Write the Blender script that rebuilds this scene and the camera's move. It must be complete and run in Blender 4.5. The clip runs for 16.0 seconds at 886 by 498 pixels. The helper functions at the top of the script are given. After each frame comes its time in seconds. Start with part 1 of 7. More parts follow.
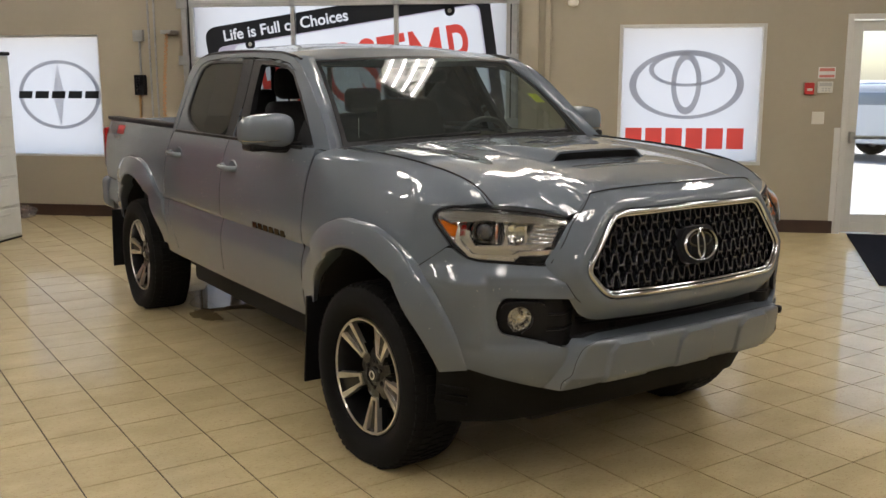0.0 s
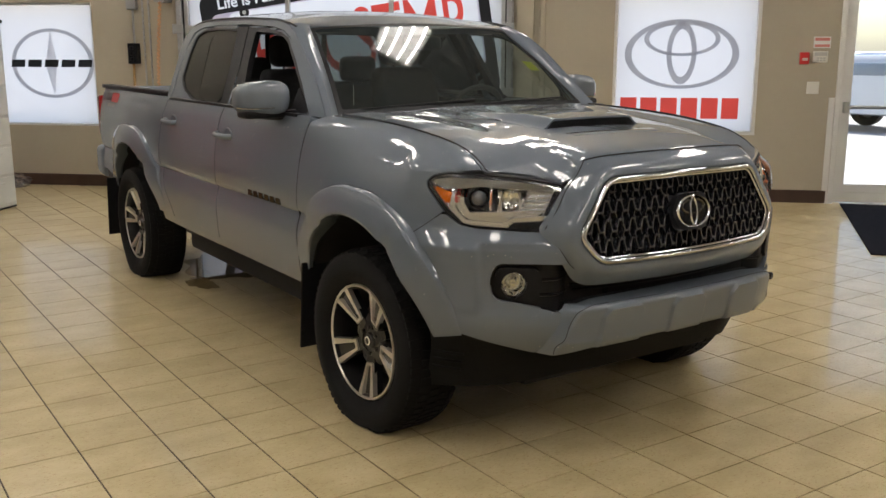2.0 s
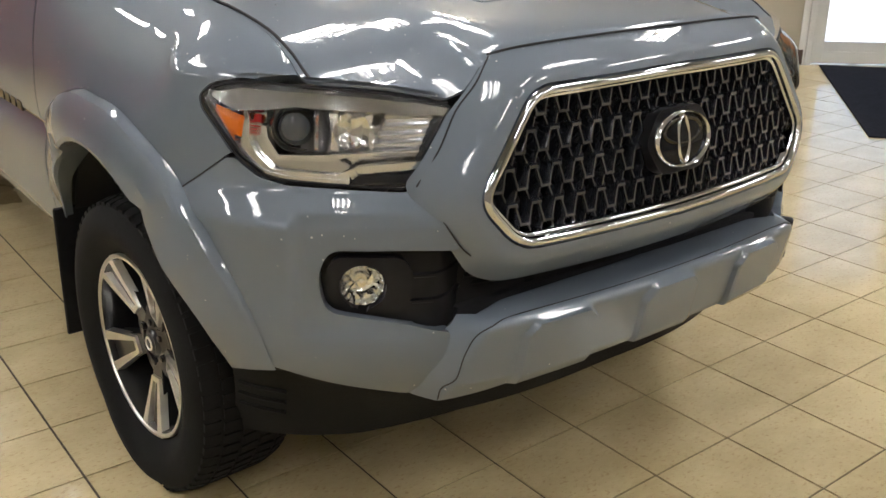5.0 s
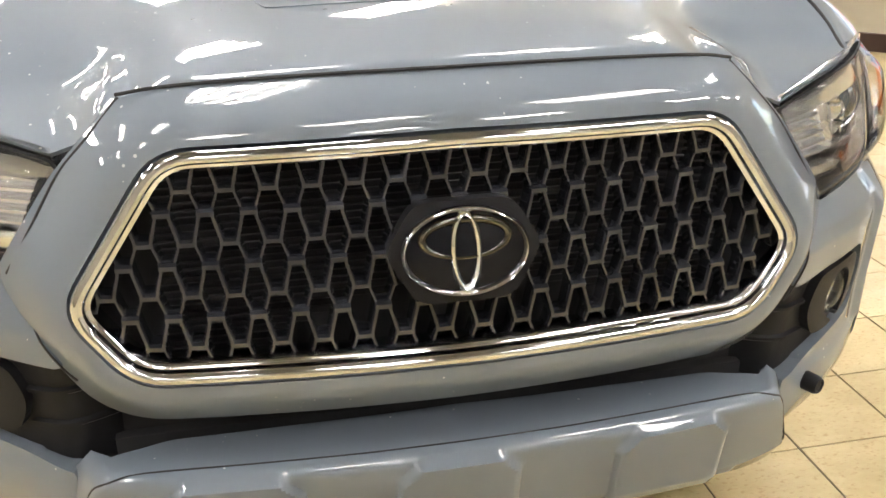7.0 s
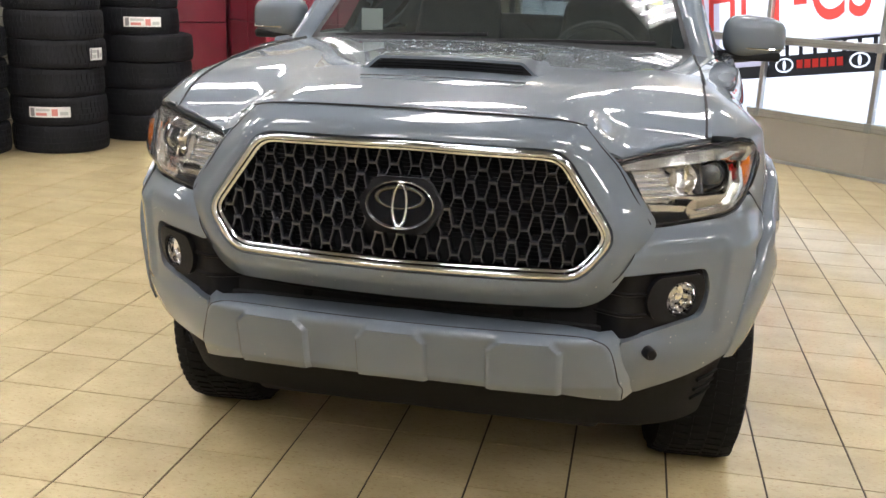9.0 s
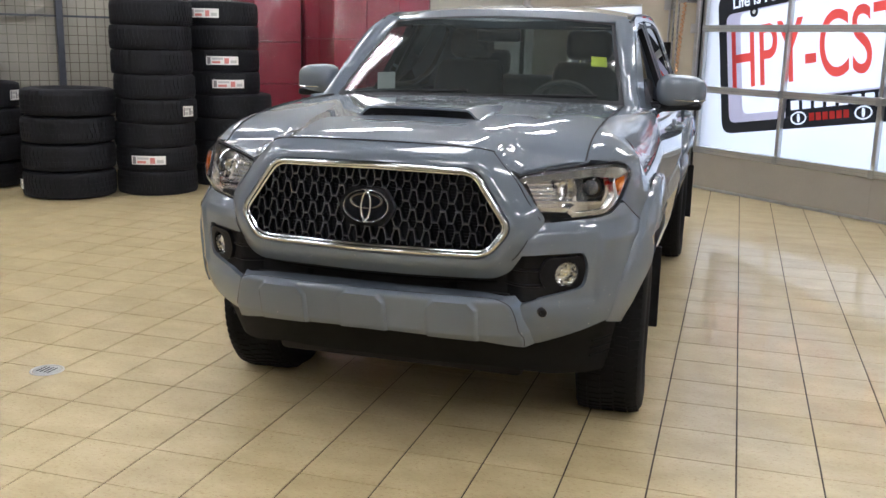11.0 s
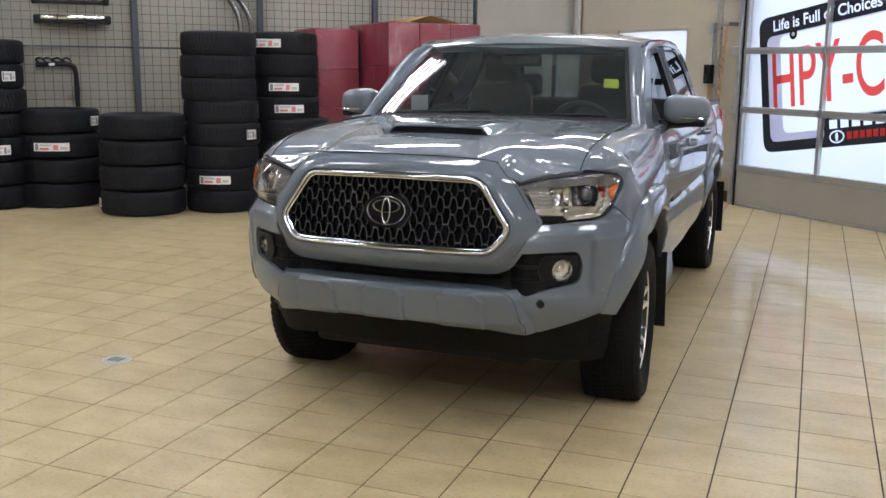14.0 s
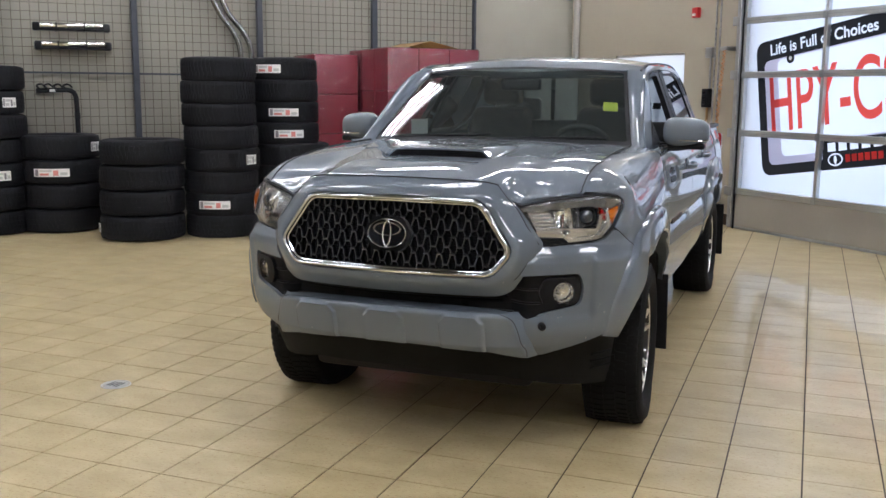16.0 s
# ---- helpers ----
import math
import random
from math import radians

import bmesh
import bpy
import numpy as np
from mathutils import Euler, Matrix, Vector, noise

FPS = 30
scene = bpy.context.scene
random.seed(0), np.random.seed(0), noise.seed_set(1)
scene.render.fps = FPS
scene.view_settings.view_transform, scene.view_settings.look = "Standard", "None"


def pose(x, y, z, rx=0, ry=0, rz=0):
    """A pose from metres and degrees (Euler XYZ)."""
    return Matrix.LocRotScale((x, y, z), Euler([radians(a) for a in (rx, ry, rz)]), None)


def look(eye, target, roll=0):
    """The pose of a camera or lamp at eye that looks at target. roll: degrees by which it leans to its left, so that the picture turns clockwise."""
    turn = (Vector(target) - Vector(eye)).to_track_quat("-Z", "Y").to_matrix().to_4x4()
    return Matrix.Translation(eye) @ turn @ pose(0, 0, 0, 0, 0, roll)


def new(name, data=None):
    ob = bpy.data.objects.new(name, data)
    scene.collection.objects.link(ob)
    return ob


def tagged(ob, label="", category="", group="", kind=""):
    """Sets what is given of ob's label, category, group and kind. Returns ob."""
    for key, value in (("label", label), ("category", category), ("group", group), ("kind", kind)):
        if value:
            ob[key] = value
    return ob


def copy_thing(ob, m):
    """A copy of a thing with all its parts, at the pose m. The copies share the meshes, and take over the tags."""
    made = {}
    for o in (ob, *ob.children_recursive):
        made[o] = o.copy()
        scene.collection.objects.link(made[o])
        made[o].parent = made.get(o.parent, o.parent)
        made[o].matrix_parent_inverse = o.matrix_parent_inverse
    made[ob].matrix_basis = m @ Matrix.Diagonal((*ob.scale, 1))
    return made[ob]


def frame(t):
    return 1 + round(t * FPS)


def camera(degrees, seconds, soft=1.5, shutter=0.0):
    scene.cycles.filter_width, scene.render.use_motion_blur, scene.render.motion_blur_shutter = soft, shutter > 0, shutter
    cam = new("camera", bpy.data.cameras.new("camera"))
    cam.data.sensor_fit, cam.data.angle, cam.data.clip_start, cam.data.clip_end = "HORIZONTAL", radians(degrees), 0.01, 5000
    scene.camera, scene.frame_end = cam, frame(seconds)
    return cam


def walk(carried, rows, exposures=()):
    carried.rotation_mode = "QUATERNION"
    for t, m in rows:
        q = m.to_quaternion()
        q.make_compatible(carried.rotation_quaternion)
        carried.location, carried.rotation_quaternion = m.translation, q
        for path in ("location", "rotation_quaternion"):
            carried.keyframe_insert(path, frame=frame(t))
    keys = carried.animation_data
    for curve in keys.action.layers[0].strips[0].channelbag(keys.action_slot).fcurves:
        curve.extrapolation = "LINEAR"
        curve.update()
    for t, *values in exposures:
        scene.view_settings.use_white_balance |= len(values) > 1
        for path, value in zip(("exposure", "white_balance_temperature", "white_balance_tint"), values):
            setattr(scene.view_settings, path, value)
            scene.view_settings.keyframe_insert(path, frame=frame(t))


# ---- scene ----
cam = camera(50.0, 16.0)
EXPOSURES = [(0.0,1.14,6680,13),(3.0,1.22,6580,13),(5.5,1.93,6200,12),(7.0,2.48,6500,12),(8.5,2.20,6320,13),(9.2,1.96,6150,13),(11.5,1.66,5800,14),(16.0,1.49,5750,14)]
PATH = [
    (0, (-2.704, -3.289, 1.594), (-1.616, -1.649, 1.237), -0.1),
    (0.5, (-2.708, -3.296, 1.593), (-1.622, -1.659, 1.219), -0.1),
    (1, (-2.714, -3.301, 1.583), (-1.628, -1.669, 1.185), -0.1),
    (1.5, (-2.714, -3.312, 1.59), (-1.628, -1.684, 1.176), -0.1),
    (2, (-2.72, -3.315, 1.581), (-1.63, -1.691, 1.165), 0),
    (2.5, (-2.716, -3.316, 1.581), (-1.619, -1.698, 1.157), 0.1),
    (3, (-2.599, -3.282, 1.561), (-1.491, -1.677, 1.114), 0.4),
    (3.2, (-2.537, -3.222, 1.561), (-1.423, -1.63, 1.087), 0.4),
    (5.5, (-1.261, -2.067, 1.47), (-0.152, -0.587, 0.709), -0.3),
    (6, (-0.902, -2.058, 1.455), (0.034, -0.455, 0.711), 0.2),
    (6.5, (-0.546, -2.086, 1.475), (0.072, -0.354, 0.69), -0.1),
    (7, (-0.259, -2.049, 1.485), (0.109, -0.253, 0.688), -0.8),
    (7.5, (0.04, -2.271, 1.447), (-0.053, -0.413, 0.712), -1.2),
    (8, (0.171, -2.561, 1.477), (0.017, -0.672, 0.838), -0.4),
    (8.5, (0.275, -2.893, 1.515), (0.103, -0.981, 0.951), 1),
    (9, (0.538, -3.116, 1.503), (0.168, -1.226, 0.967), 2.1),
    (9.2, (0.632, -3.204, 1.529), (0.2, -1.332, 0.975), 1.8),
    (11.3, (1.285, -4.132, 1.555), (0.692, -2.261, 1.174), 0.7),
    (11.5, (1.321, -4.193, 1.555), (0.713, -2.321, 1.198), -0),
    (12, (1.409, -4.404, 1.559), (0.767, -2.543, 1.202), 0.6),
    (12.5, (1.5, -4.475, 1.556), (0.852, -2.612, 1.222), 0.2),
    (13, (1.597, -4.435, 1.561), (0.89, -2.593, 1.231), -0.9),
    (13.5, (1.596, -4.421, 1.565), (0.916, -2.569, 1.237), 1.2),
    (14, (1.593, -4.417, 1.559), (0.886, -2.585, 1.183), 0.6),
    (14.5, (1.586, -4.409, 1.55), (0.881, -2.571, 1.198), 0.4),
    (15, (1.584, -4.409, 1.549), (0.86, -2.577, 1.205), 0.6),
    (15.5, (1.58, -4.406, 1.55), (0.858, -2.572, 1.211), 0.5),
    (16, (1.585, -4.416, 1.548), (0.876, -2.575, 1.224), 0.4),
]
walk(cam, [(t, look(eye, target, roll)) for t, eye, target, roll in PATH], EXPOSURES)

# ---- world and light ----
world = bpy.data.worlds.new("sky_world")
scene.world = world
world.use_nodes = True
wn = world.node_tree
sky = wn.nodes.new("ShaderNodeTexSky")
sky.sky_type, sky.sun_disc = "NISHITA", False
sky.sun_elevation, sky.sun_rotation = radians(59), radians(140)
wn.links.new(sky.outputs[0], wn.nodes["Background"].inputs[0])
wn.nodes["Background"].inputs[1].default_value = 0.15
sun = new("sun", bpy.data.lights.new("sun", "SUN"))
sun.data.energy, sun.data.angle, sun.data.color = 4.2, radians(0.6), (1.0, 0.96, 0.9)
sun.matrix_world = look((0, 0, 20), (-0.324, 0.384, 19.15))
TUBE_GLOW = 15.5


# ---- materials ----
def mat(name, color, rough=0.5, metal=0.0, var=0.0, scale=8.0, bump=0.0, bscale=60.0, fine=0.0, coat=0.0, spec=0.5):
    """A surface with a base colour varied at two scales and a fine relief."""
    m = bpy.data.materials.new(name)
    m.use_nodes = True
    t = m.node_tree
    b = t.nodes["Principled BSDF"]
    b.inputs["Base Color"].default_value = (*color, 1)
    b.inputs["Roughness"].default_value = rough
    b.inputs["Metallic"].default_value = metal
    b.inputs["Specular IOR Level"].default_value = spec
    b.inputs["Coat Weight"].default_value = coat
    b.inputs["Coat Roughness"].default_value = 0.02
    if var or bump or fine:
        co = t.nodes.new("ShaderNodeTexCoord")
    if var or fine:
        n1 = t.nodes.new("ShaderNodeTexNoise")
        n1.inputs["Scale"].default_value, n1.inputs["Detail"].default_value = scale, 5
        t.links.new(co.outputs["Object"], n1.inputs["Vector"])
        n2 = t.nodes.new("ShaderNodeTexNoise")
        n2.inputs["Scale"].default_value, n2.inputs["Detail"].default_value = scale * 14, 3
        t.links.new(co.outputs["Object"], n2.inputs["Vector"])
        mix = t.nodes.new("ShaderNodeMath")
        mix.operation = "MULTIPLY_ADD"
        mix.inputs[1].default_value = fine / max(var, 1e-3)
        t.links.new(n2.outputs[0], mix.inputs[0])
        t.links.new(n1.outputs[0], mix.inputs[2])
        ramp = t.nodes.new("ShaderNodeMapRange")
        ramp.inputs[1].default_value, ramp.inputs[2].default_value = 0.3, 0.7 + fine / max(var, 1e-3)
        ramp.inputs[3].default_value, ramp.inputs[4].default_value = 1 - var, 1 + var
        t.links.new(mix.outputs[0], ramp.inputs[0])
        hue = t.nodes.new("ShaderNodeHueSaturation")
        hue.inputs["Color"].default_value = (*color, 1)
        t.links.new(ramp.outputs[0], hue.inputs["Value"])
        t.links.new(hue.outputs[0], b.inputs["Base Color"])
    if bump:
        n3 = t.nodes.new("ShaderNodeTexNoise")
        n3.inputs["Scale"].default_value, n3.inputs["Detail"].default_value = bscale, 4
        t.links.new(co.outputs["Object"], n3.inputs["Vector"])
        bp = t.nodes.new("ShaderNodeBump")
        bp.inputs["Strength"].default_value, bp.inputs["Distance"].default_value = bump, 0.004
        t.links.new(n3.outputs[0], bp.inputs["Height"])
        t.links.new(bp.outputs[0], b.inputs["Normal"])
    return m


def glow(name, color, strength):
    m = bpy.data.materials.new(name)
    m.use_nodes = True
    t = m.node_tree
    e = t.nodes.new("ShaderNodeEmission")
    e.inputs[0].default_value, e.inputs[1].default_value = (*color, 1), strength
    t.links.new(e.outputs[0], t.nodes["Material Output"].inputs[0])
    return m


def glass(name, tint, rough=0.0, ior=1.5, veil=0.0):
    """A thin pane: tinted see-through with a sharp reflection on top. The last value mixes in a grey haze, for dust and
    veiling reflections alike.
    """
    m = bpy.data.materials.new(name)
    m.use_nodes = True
    t = m.node_tree
    tr = t.nodes.new("ShaderNodeBsdfTransparent")
    tr.inputs[0].default_value = (*tint, 1)
    gl = t.nodes.new("ShaderNodeBsdfGlossy")
    gl.inputs["Roughness"].default_value = rough
    fr = t.nodes.new("ShaderNodeFresnel")
    fr.inputs[0].default_value = ior
    mx = t.nodes.new("ShaderNodeMixShader")
    t.links.new(fr.outputs[0], mx.inputs[0])
    t.links.new(tr.outputs[0], mx.inputs[1])
    t.links.new(gl.outputs[0], mx.inputs[2])
    out = mx.outputs[0]
    if veil:
        grey, haze_mix = t.nodes.new("ShaderNodeBsdfDiffuse"), t.nodes.new("ShaderNodeMixShader")
        grey.inputs[0].default_value, haze_mix.inputs[0].default_value = (0.40, 0.46, 0.46, 1), veil
        t.links.new(out, haze_mix.inputs[1])
        t.links.new(grey.outputs[0], haze_mix.inputs[2])
        out = haze_mix.outputs[0]
    t.links.new(out, t.nodes["Material Output"].inputs[0])
    return m


def film(name, color, through_share=0.75, gloss=0.0):
    """A printed film or thin sheet that daylight shines through."""
    m = bpy.data.materials.new(name)
    m.use_nodes = True
    t = m.node_tree
    d, tl = t.nodes.new("ShaderNodeBsdfDiffuse"), t.nodes.new("ShaderNodeBsdfTranslucent")
    d.inputs[0].default_value = tl.inputs[0].default_value = (*color, 1)
    mx = t.nodes.new("ShaderNodeMixShader")
    mx.inputs[0].default_value = through_share
    t.links.new(d.outputs[0], mx.inputs[1])
    t.links.new(tl.outputs[0], mx.inputs[2])
    t.links.new(mx.outputs[0], t.nodes["Material Output"].inputs[0])
    return m


def paint_material():
    """Solid cement-grey car paint under clear coat."""
    m = mat("cement_grey_paint", (0.125, 0.148, 0.178), 0.45, 0.0, var=0.03, scale=1.5, coat=1.0, spec=0.15)
    m.node_tree.nodes["Principled BSDF"].inputs["Coat Roughness"].default_value = 0.008
    b = m.node_tree.nodes["Principled BSDF"]
    b.inputs["Coat IOR"].default_value = 1.52
    # dried road-salt spots, sparse and in patches
    t = m.node_tree
    geo, vor, no = t.nodes.new("ShaderNodeNewGeometry"), t.nodes.new("ShaderNodeTexVoronoi"), t.nodes.new("ShaderNodeTexNoise")
    vor.inputs["Scale"].default_value, no.inputs["Scale"].default_value = 62, 4.5
    t.links.new(geo.outputs["Position"], vor.inputs["Vector"])
    t.links.new(geo.outputs["Position"], no.inputs["Vector"])
    sep = t.nodes.new("ShaderNodeSeparateColor")
    t.links.new(vor.outputs["Color"], sep.inputs[0])
    size = t.nodes.new("ShaderNodeMapRange")
    size.inputs["From Min"].default_value, size.inputs["From Max"].default_value = 0.45, 1.0
    size.inputs["To Min"].default_value, size.inputs["To Max"].default_value = 0.0, 0.17
    t.links.new(sep.outputs[0], size.inputs["Value"])
    patch = t.nodes.new("ShaderNodeMapRange")
    patch.inputs["From Min"].default_value, patch.inputs["From Max"].default_value = 0.42, 0.62
    t.links.new(no.outputs[0], patch.inputs["Value"])
    r = t.nodes.new("ShaderNodeMath")
    r.operation = "MULTIPLY"
    t.links.new(size.outputs[0], r.inputs[0])
    t.links.new(patch.outputs[0], r.inputs[1])
    spot = t.nodes.new("ShaderNodeMath")
    spot.operation = "LESS_THAN"
    t.links.new(vor.outputs["Distance"], spot.inputs[0])
    t.links.new(r.outputs[0], spot.inputs[1])
    fac = t.nodes.new("ShaderNodeMath")
    fac.operation = "MULTIPLY"
    fac.inputs[1].default_value = 0.55
    t.links.new(spot.outputs[0], fac.inputs[0])
    mx = t.nodes.new("ShaderNodeMix")
    mx.data_type = "RGBA"
    base = b.inputs["Base Color"]
    if base.links:
        t.links.new(base.links[0].from_socket, mx.inputs[6])
    else:
        mx.inputs[6].default_value = base.default_value
    mx.inputs[7].default_value = (0.55, 0.56, 0.56, 1)
    t.links.new(fac.outputs[0], mx.inputs[0])
    t.links.new(mx.outputs[2], base)
    return m


def tile_material():
    """Polished beige stone-look tile; each tile a little different."""
    m = bpy.data.materials.new("beige_floor_tile")
    m.use_nodes = True
    t = m.node_tree
    b = t.nodes["Principled BSDF"]
    co, oi, gi = t.nodes.new("ShaderNodeTexCoord"), t.nodes.new("ShaderNodeObjectInfo"), t.nodes.new("ShaderNodeNewGeometry")
    cloud, grain = t.nodes.new("ShaderNodeTexNoise"), t.nodes.new("ShaderNodeTexNoise")
    mapg = t.nodes.new("ShaderNodeMapping")
    mapg.inputs["Scale"].default_value = (1.0, 1.8, 1.0)
    t.links.new(gi.outputs["Position"], mapg.inputs["Vector"])
    cloud.inputs["Scale"].default_value, cloud.inputs["Detail"].default_value = 3.5, 6
    grain.inputs["Scale"].default_value, grain.inputs["Detail"].default_value = 45, 5
    t.links.new(mapg.outputs[0], cloud.inputs["Vector"])
    t.links.new(mapg.outputs[0], grain.inputs["Vector"])
    add = t.nodes.new("ShaderNodeMath")
    add.operation = "ADD"
    t.links.new(oi.outputs["Random"], add.inputs[0])
    t.links.new(gi.outputs["Random Per Island"], add.inputs[1])
    fr = t.nodes.new("ShaderNodeMath")
    fr.operation = "FRACT"
    t.links.new(add.outputs[0], fr.inputs[0])
    ramp = t.nodes.new("ShaderNodeValToRGB")
    ramp.color_ramp.elements[0].position, ramp.color_ramp.elements[0].color = 0.3, (0.436, 0.347, 0.183, 1)
    ramp.color_ramp.elements[1].position, ramp.color_ramp.elements[1].color = 0.72, (0.548, 0.450, 0.256, 1)
    mixn = t.nodes.new("ShaderNodeMath")
    mixn.operation = "MULTIPLY_ADD"
    mixn.inputs[1].default_value = 0.35
    sub = t.nodes.new("ShaderNodeMath")
    sub.operation = "SUBTRACT"
    sub.inputs[1].default_value = 0.5
    t.links.new(grain.outputs[0], sub.inputs[0])
    t.links.new(sub.outputs[0], mixn.inputs[0])
    t.links.new(cloud.outputs[0], mixn.inputs[2])
    m2 = t.nodes.new("ShaderNodeMath")
    m2.operation = "MULTIPLY_ADD"
    m2.inputs[1].default_value = 0.16
    t.links.new(fr.outputs[0], m2.inputs[0])
    t.links.new(mixn.outputs[0], m2.inputs[2])
    m3 = t.nodes.new("ShaderNodeMath")
    m3.operation = "SUBTRACT"
    m3.inputs[1].default_value = 0.08
    t.links.new(m2.outputs[0], m3.inputs[0])
    t.links.new(m3.outputs[0], ramp.inputs[0])
    fleck, fr2 = t.nodes.new("ShaderNodeTexNoise"), t.nodes.new("ShaderNodeMapRange")
    fleck.inputs["Scale"].default_value, fleck.inputs["Detail"].default_value = 70, 3
    t.links.new(mapg.outputs[0], fleck.inputs["Vector"])
    fr2.inputs[1].default_value, fr2.inputs[2].default_value = 0.58, 0.75
    t.links.new(fleck.outputs[0], fr2.inputs[0])
    mixc = t.nodes.new("ShaderNodeMix")
    mixc.data_type, mixc.blend_type = "RGBA", "MULTIPLY"
    mixc.inputs[7].default_value = (0.74, 0.64, 0.55, 1)
    t.links.new(fr2.outputs[0], mixc.inputs[0])
    t.links.new(ramp.outputs[0], mixc.inputs[6])
    t.links.new(mixc.outputs[2], b.inputs["Base Color"])
    rr = t.nodes.new("ShaderNodeMapRange")
    rr.inputs[3].default_value, rr.inputs[4].default_value = 0.40, 0.52
    b.inputs["Specular IOR Level"].default_value = 0.25
    b.inputs["Coat Weight"].default_value, b.inputs["Coat Roughness"].default_value = 0.52, 0.08
    t.links.new(cloud.outputs[0], rr.inputs[0])
    t.links.new(rr.outputs[0], b.inputs["Roughness"])
    bp = t.nodes.new("ShaderNodeBump")
    bp.inputs["Strength"].default_value, bp.inputs["Distance"].default_value = 0.018, 0.002
    t.links.new(grain.outputs[0], bp.inputs["Height"])
    t.links.new(bp.outputs[0], b.inputs["Normal"])
    return m


PAINT = paint_material()
TILE = tile_material()
GROUT = mat("brown_grout", (0.045, 0.028, 0.014), 0.8, var=0.3, scale=20)
WALL = mat("beige_wall_paint", (0.395, 0.352, 0.272), 0.75, var=0.05, scale=1.2, bump=0.25, bscale=180, fine=0.02)
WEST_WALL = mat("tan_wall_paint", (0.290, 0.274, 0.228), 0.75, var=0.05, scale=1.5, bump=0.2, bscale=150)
PALE_WALL = mat("pale_grey_panel", (0.31, 0.295, 0.265), 0.6, var=0.05, scale=2, bump=0.1)
CEIL = mat("ceiling_deck", (0.20, 0.19, 0.17), 0.7, var=0.08, scale=2)
BASEB = mat("dark_brown_baseboard", (0.045, 0.022, 0.015), 0.5, var=0.15, scale=6)
DOOR_PANEL = mat("taupe_door_panel", (0.285, 0.262, 0.225), 0.6, var=0.08, scale=2.5, bump=0.2, bscale=120, fine=0.03)
ALU = mat("aluminium", (0.50, 0.51, 0.50), 0.38, 0.85, var=0.06, scale=6)
ALU_PAINT = mat("satin_white_frame", (0.66, 0.66, 0.64), 0.45, 0.1, var=0.04, scale=5)
STEEL = mat("galvanised_steel", (0.40, 0.41, 0.42), 0.42, 0.9, var=0.12, scale=10)
PIPE_STEEL = mat("pipe_steel", (0.30, 0.30, 0.31), 0.22, 1.0, var=0.2, scale=12)
WATER = mat("water_drop", (0.20, 0.215, 0.23), 0.05, coat=0.6, spec=0.6)
BLUESTEEL = mat("blue_grey_steel_post", (0.036, 0.041, 0.053), 0.5, 0.1, var=0.15, scale=8)
WIRE = mat("dark_wire", (0.10, 0.085, 0.06), 0.5, 0.6)
CHROME = mat("chrome", (0.80, 0.79, 0.76), 0.05, 1.0)
CHROME_WARM = mat("chrome_trim", (0.60, 0.62, 0.655), 0.05, 1.0)
BLACK_PL = mat("black_plastic", (0.011, 0.011, 0.013), 0.42, var=0.15, scale=30, bump=0.15, bscale=400, spec=0.15)
GLOSS_BLACK = mat("gloss_black_grille", (0.020, 0.0215, 0.027), 0.18, 0.0, coat=1.0)
# chrome toned nearly black, the dark surroundings it mirrors put into the colour
CHROME_DARKENED = mat("chrome_toned_dark", (0.085, 0.083, 0.075), 0.12, 1.0)
FOG_CHROME = mat("fog_reflector", (0.92, 0.93, 0.95), 0.09, 1.0)
LAMP_RING = mat("projector_bezel", (0.52, 0.52, 0.54), 0.15, 1.0)
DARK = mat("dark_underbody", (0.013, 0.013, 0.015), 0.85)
RUBBER = mat("tyre_rubber", (0.007, 0.007, 0.0075), 0.8, spec=0.2, var=0.25, scale=6, bump=0.3, bscale=220)
TYRE_OLD = mat("stacked_tyre_rubber", (0.0075, 0.008, 0.0105), 0.65, spec=0.25, var=0.3, scale=5, bump=0.3, bscale=150)
SILVER = mat("machined_alloy", (0.72, 0.70, 0.67), 0.30, 1.0, var=0.05, scale=20)
RIM_BLACK = mat("dark_rim_paint", (0.009, 0.009, 0.010), 0.30, 0.0, coat=0.9, spec=0.3)
AMBER = mat("amber_lens", (0.56, 0.125, 0.006), 0.25, coat=0.2, spec=0.2)
FIN = mat("clear_fin", (0.80, 0.80, 0.82), 0.10, 0.8, coat=0.8)
AMBER_DEEP = mat("amber_deep", (0.48, 0.10, 0.02), 0.15, coat=1.0)
RED_LENS = mat("red_lens", (0.35, 0.01, 0.01), 0.12, coat=1.0)
LAMP_CHROME = mat("lamp_reflector", (0.86, 0.86, 0.88), 0.07, 0.9, bump=0.22, bscale=60)
CHROME_SATIN = mat("satin_chrome", (0.88, 0.86, 0.82), 0.24, 1.0)
LAMP_TRIM = mat("lamp_trim", (0.68, 0.67, 0.64), 0.11, 0.9, bump=0.08, bscale=25)
LAMP_DARK = mat("lamp_housing", (0.12, 0.12, 0.13), 0.2, 0.8)
LENS_GLASS = mat("projector_lens", (0.03, 0.035, 0.045), 0.02, coat=1.0)
CLEAR = glass("clear_lens", (0.95, 0.96, 0.97), 0.0, 1.28)
# its faint grey haze paints in veiling reflections besides dust
WS_GLASS = glass("windscreen_glass", (0.36, 0.43, 0.42), 0.0, 1.72, veil=0.042)
REAR_GLASS = glass("rear_window_glass", (0.30, 0.31, 0.30))
TINT_GLASS = glass("tinted_glass", (0.045, 0.042, 0.04))
PANE = glass("clear_pane", (0.92, 0.94, 0.94))
CLOTH = mat("black_seat_cloth", (0.035, 0.035, 0.036), 0.9, var=0.2, scale=20, bump=0.3, bscale=300)
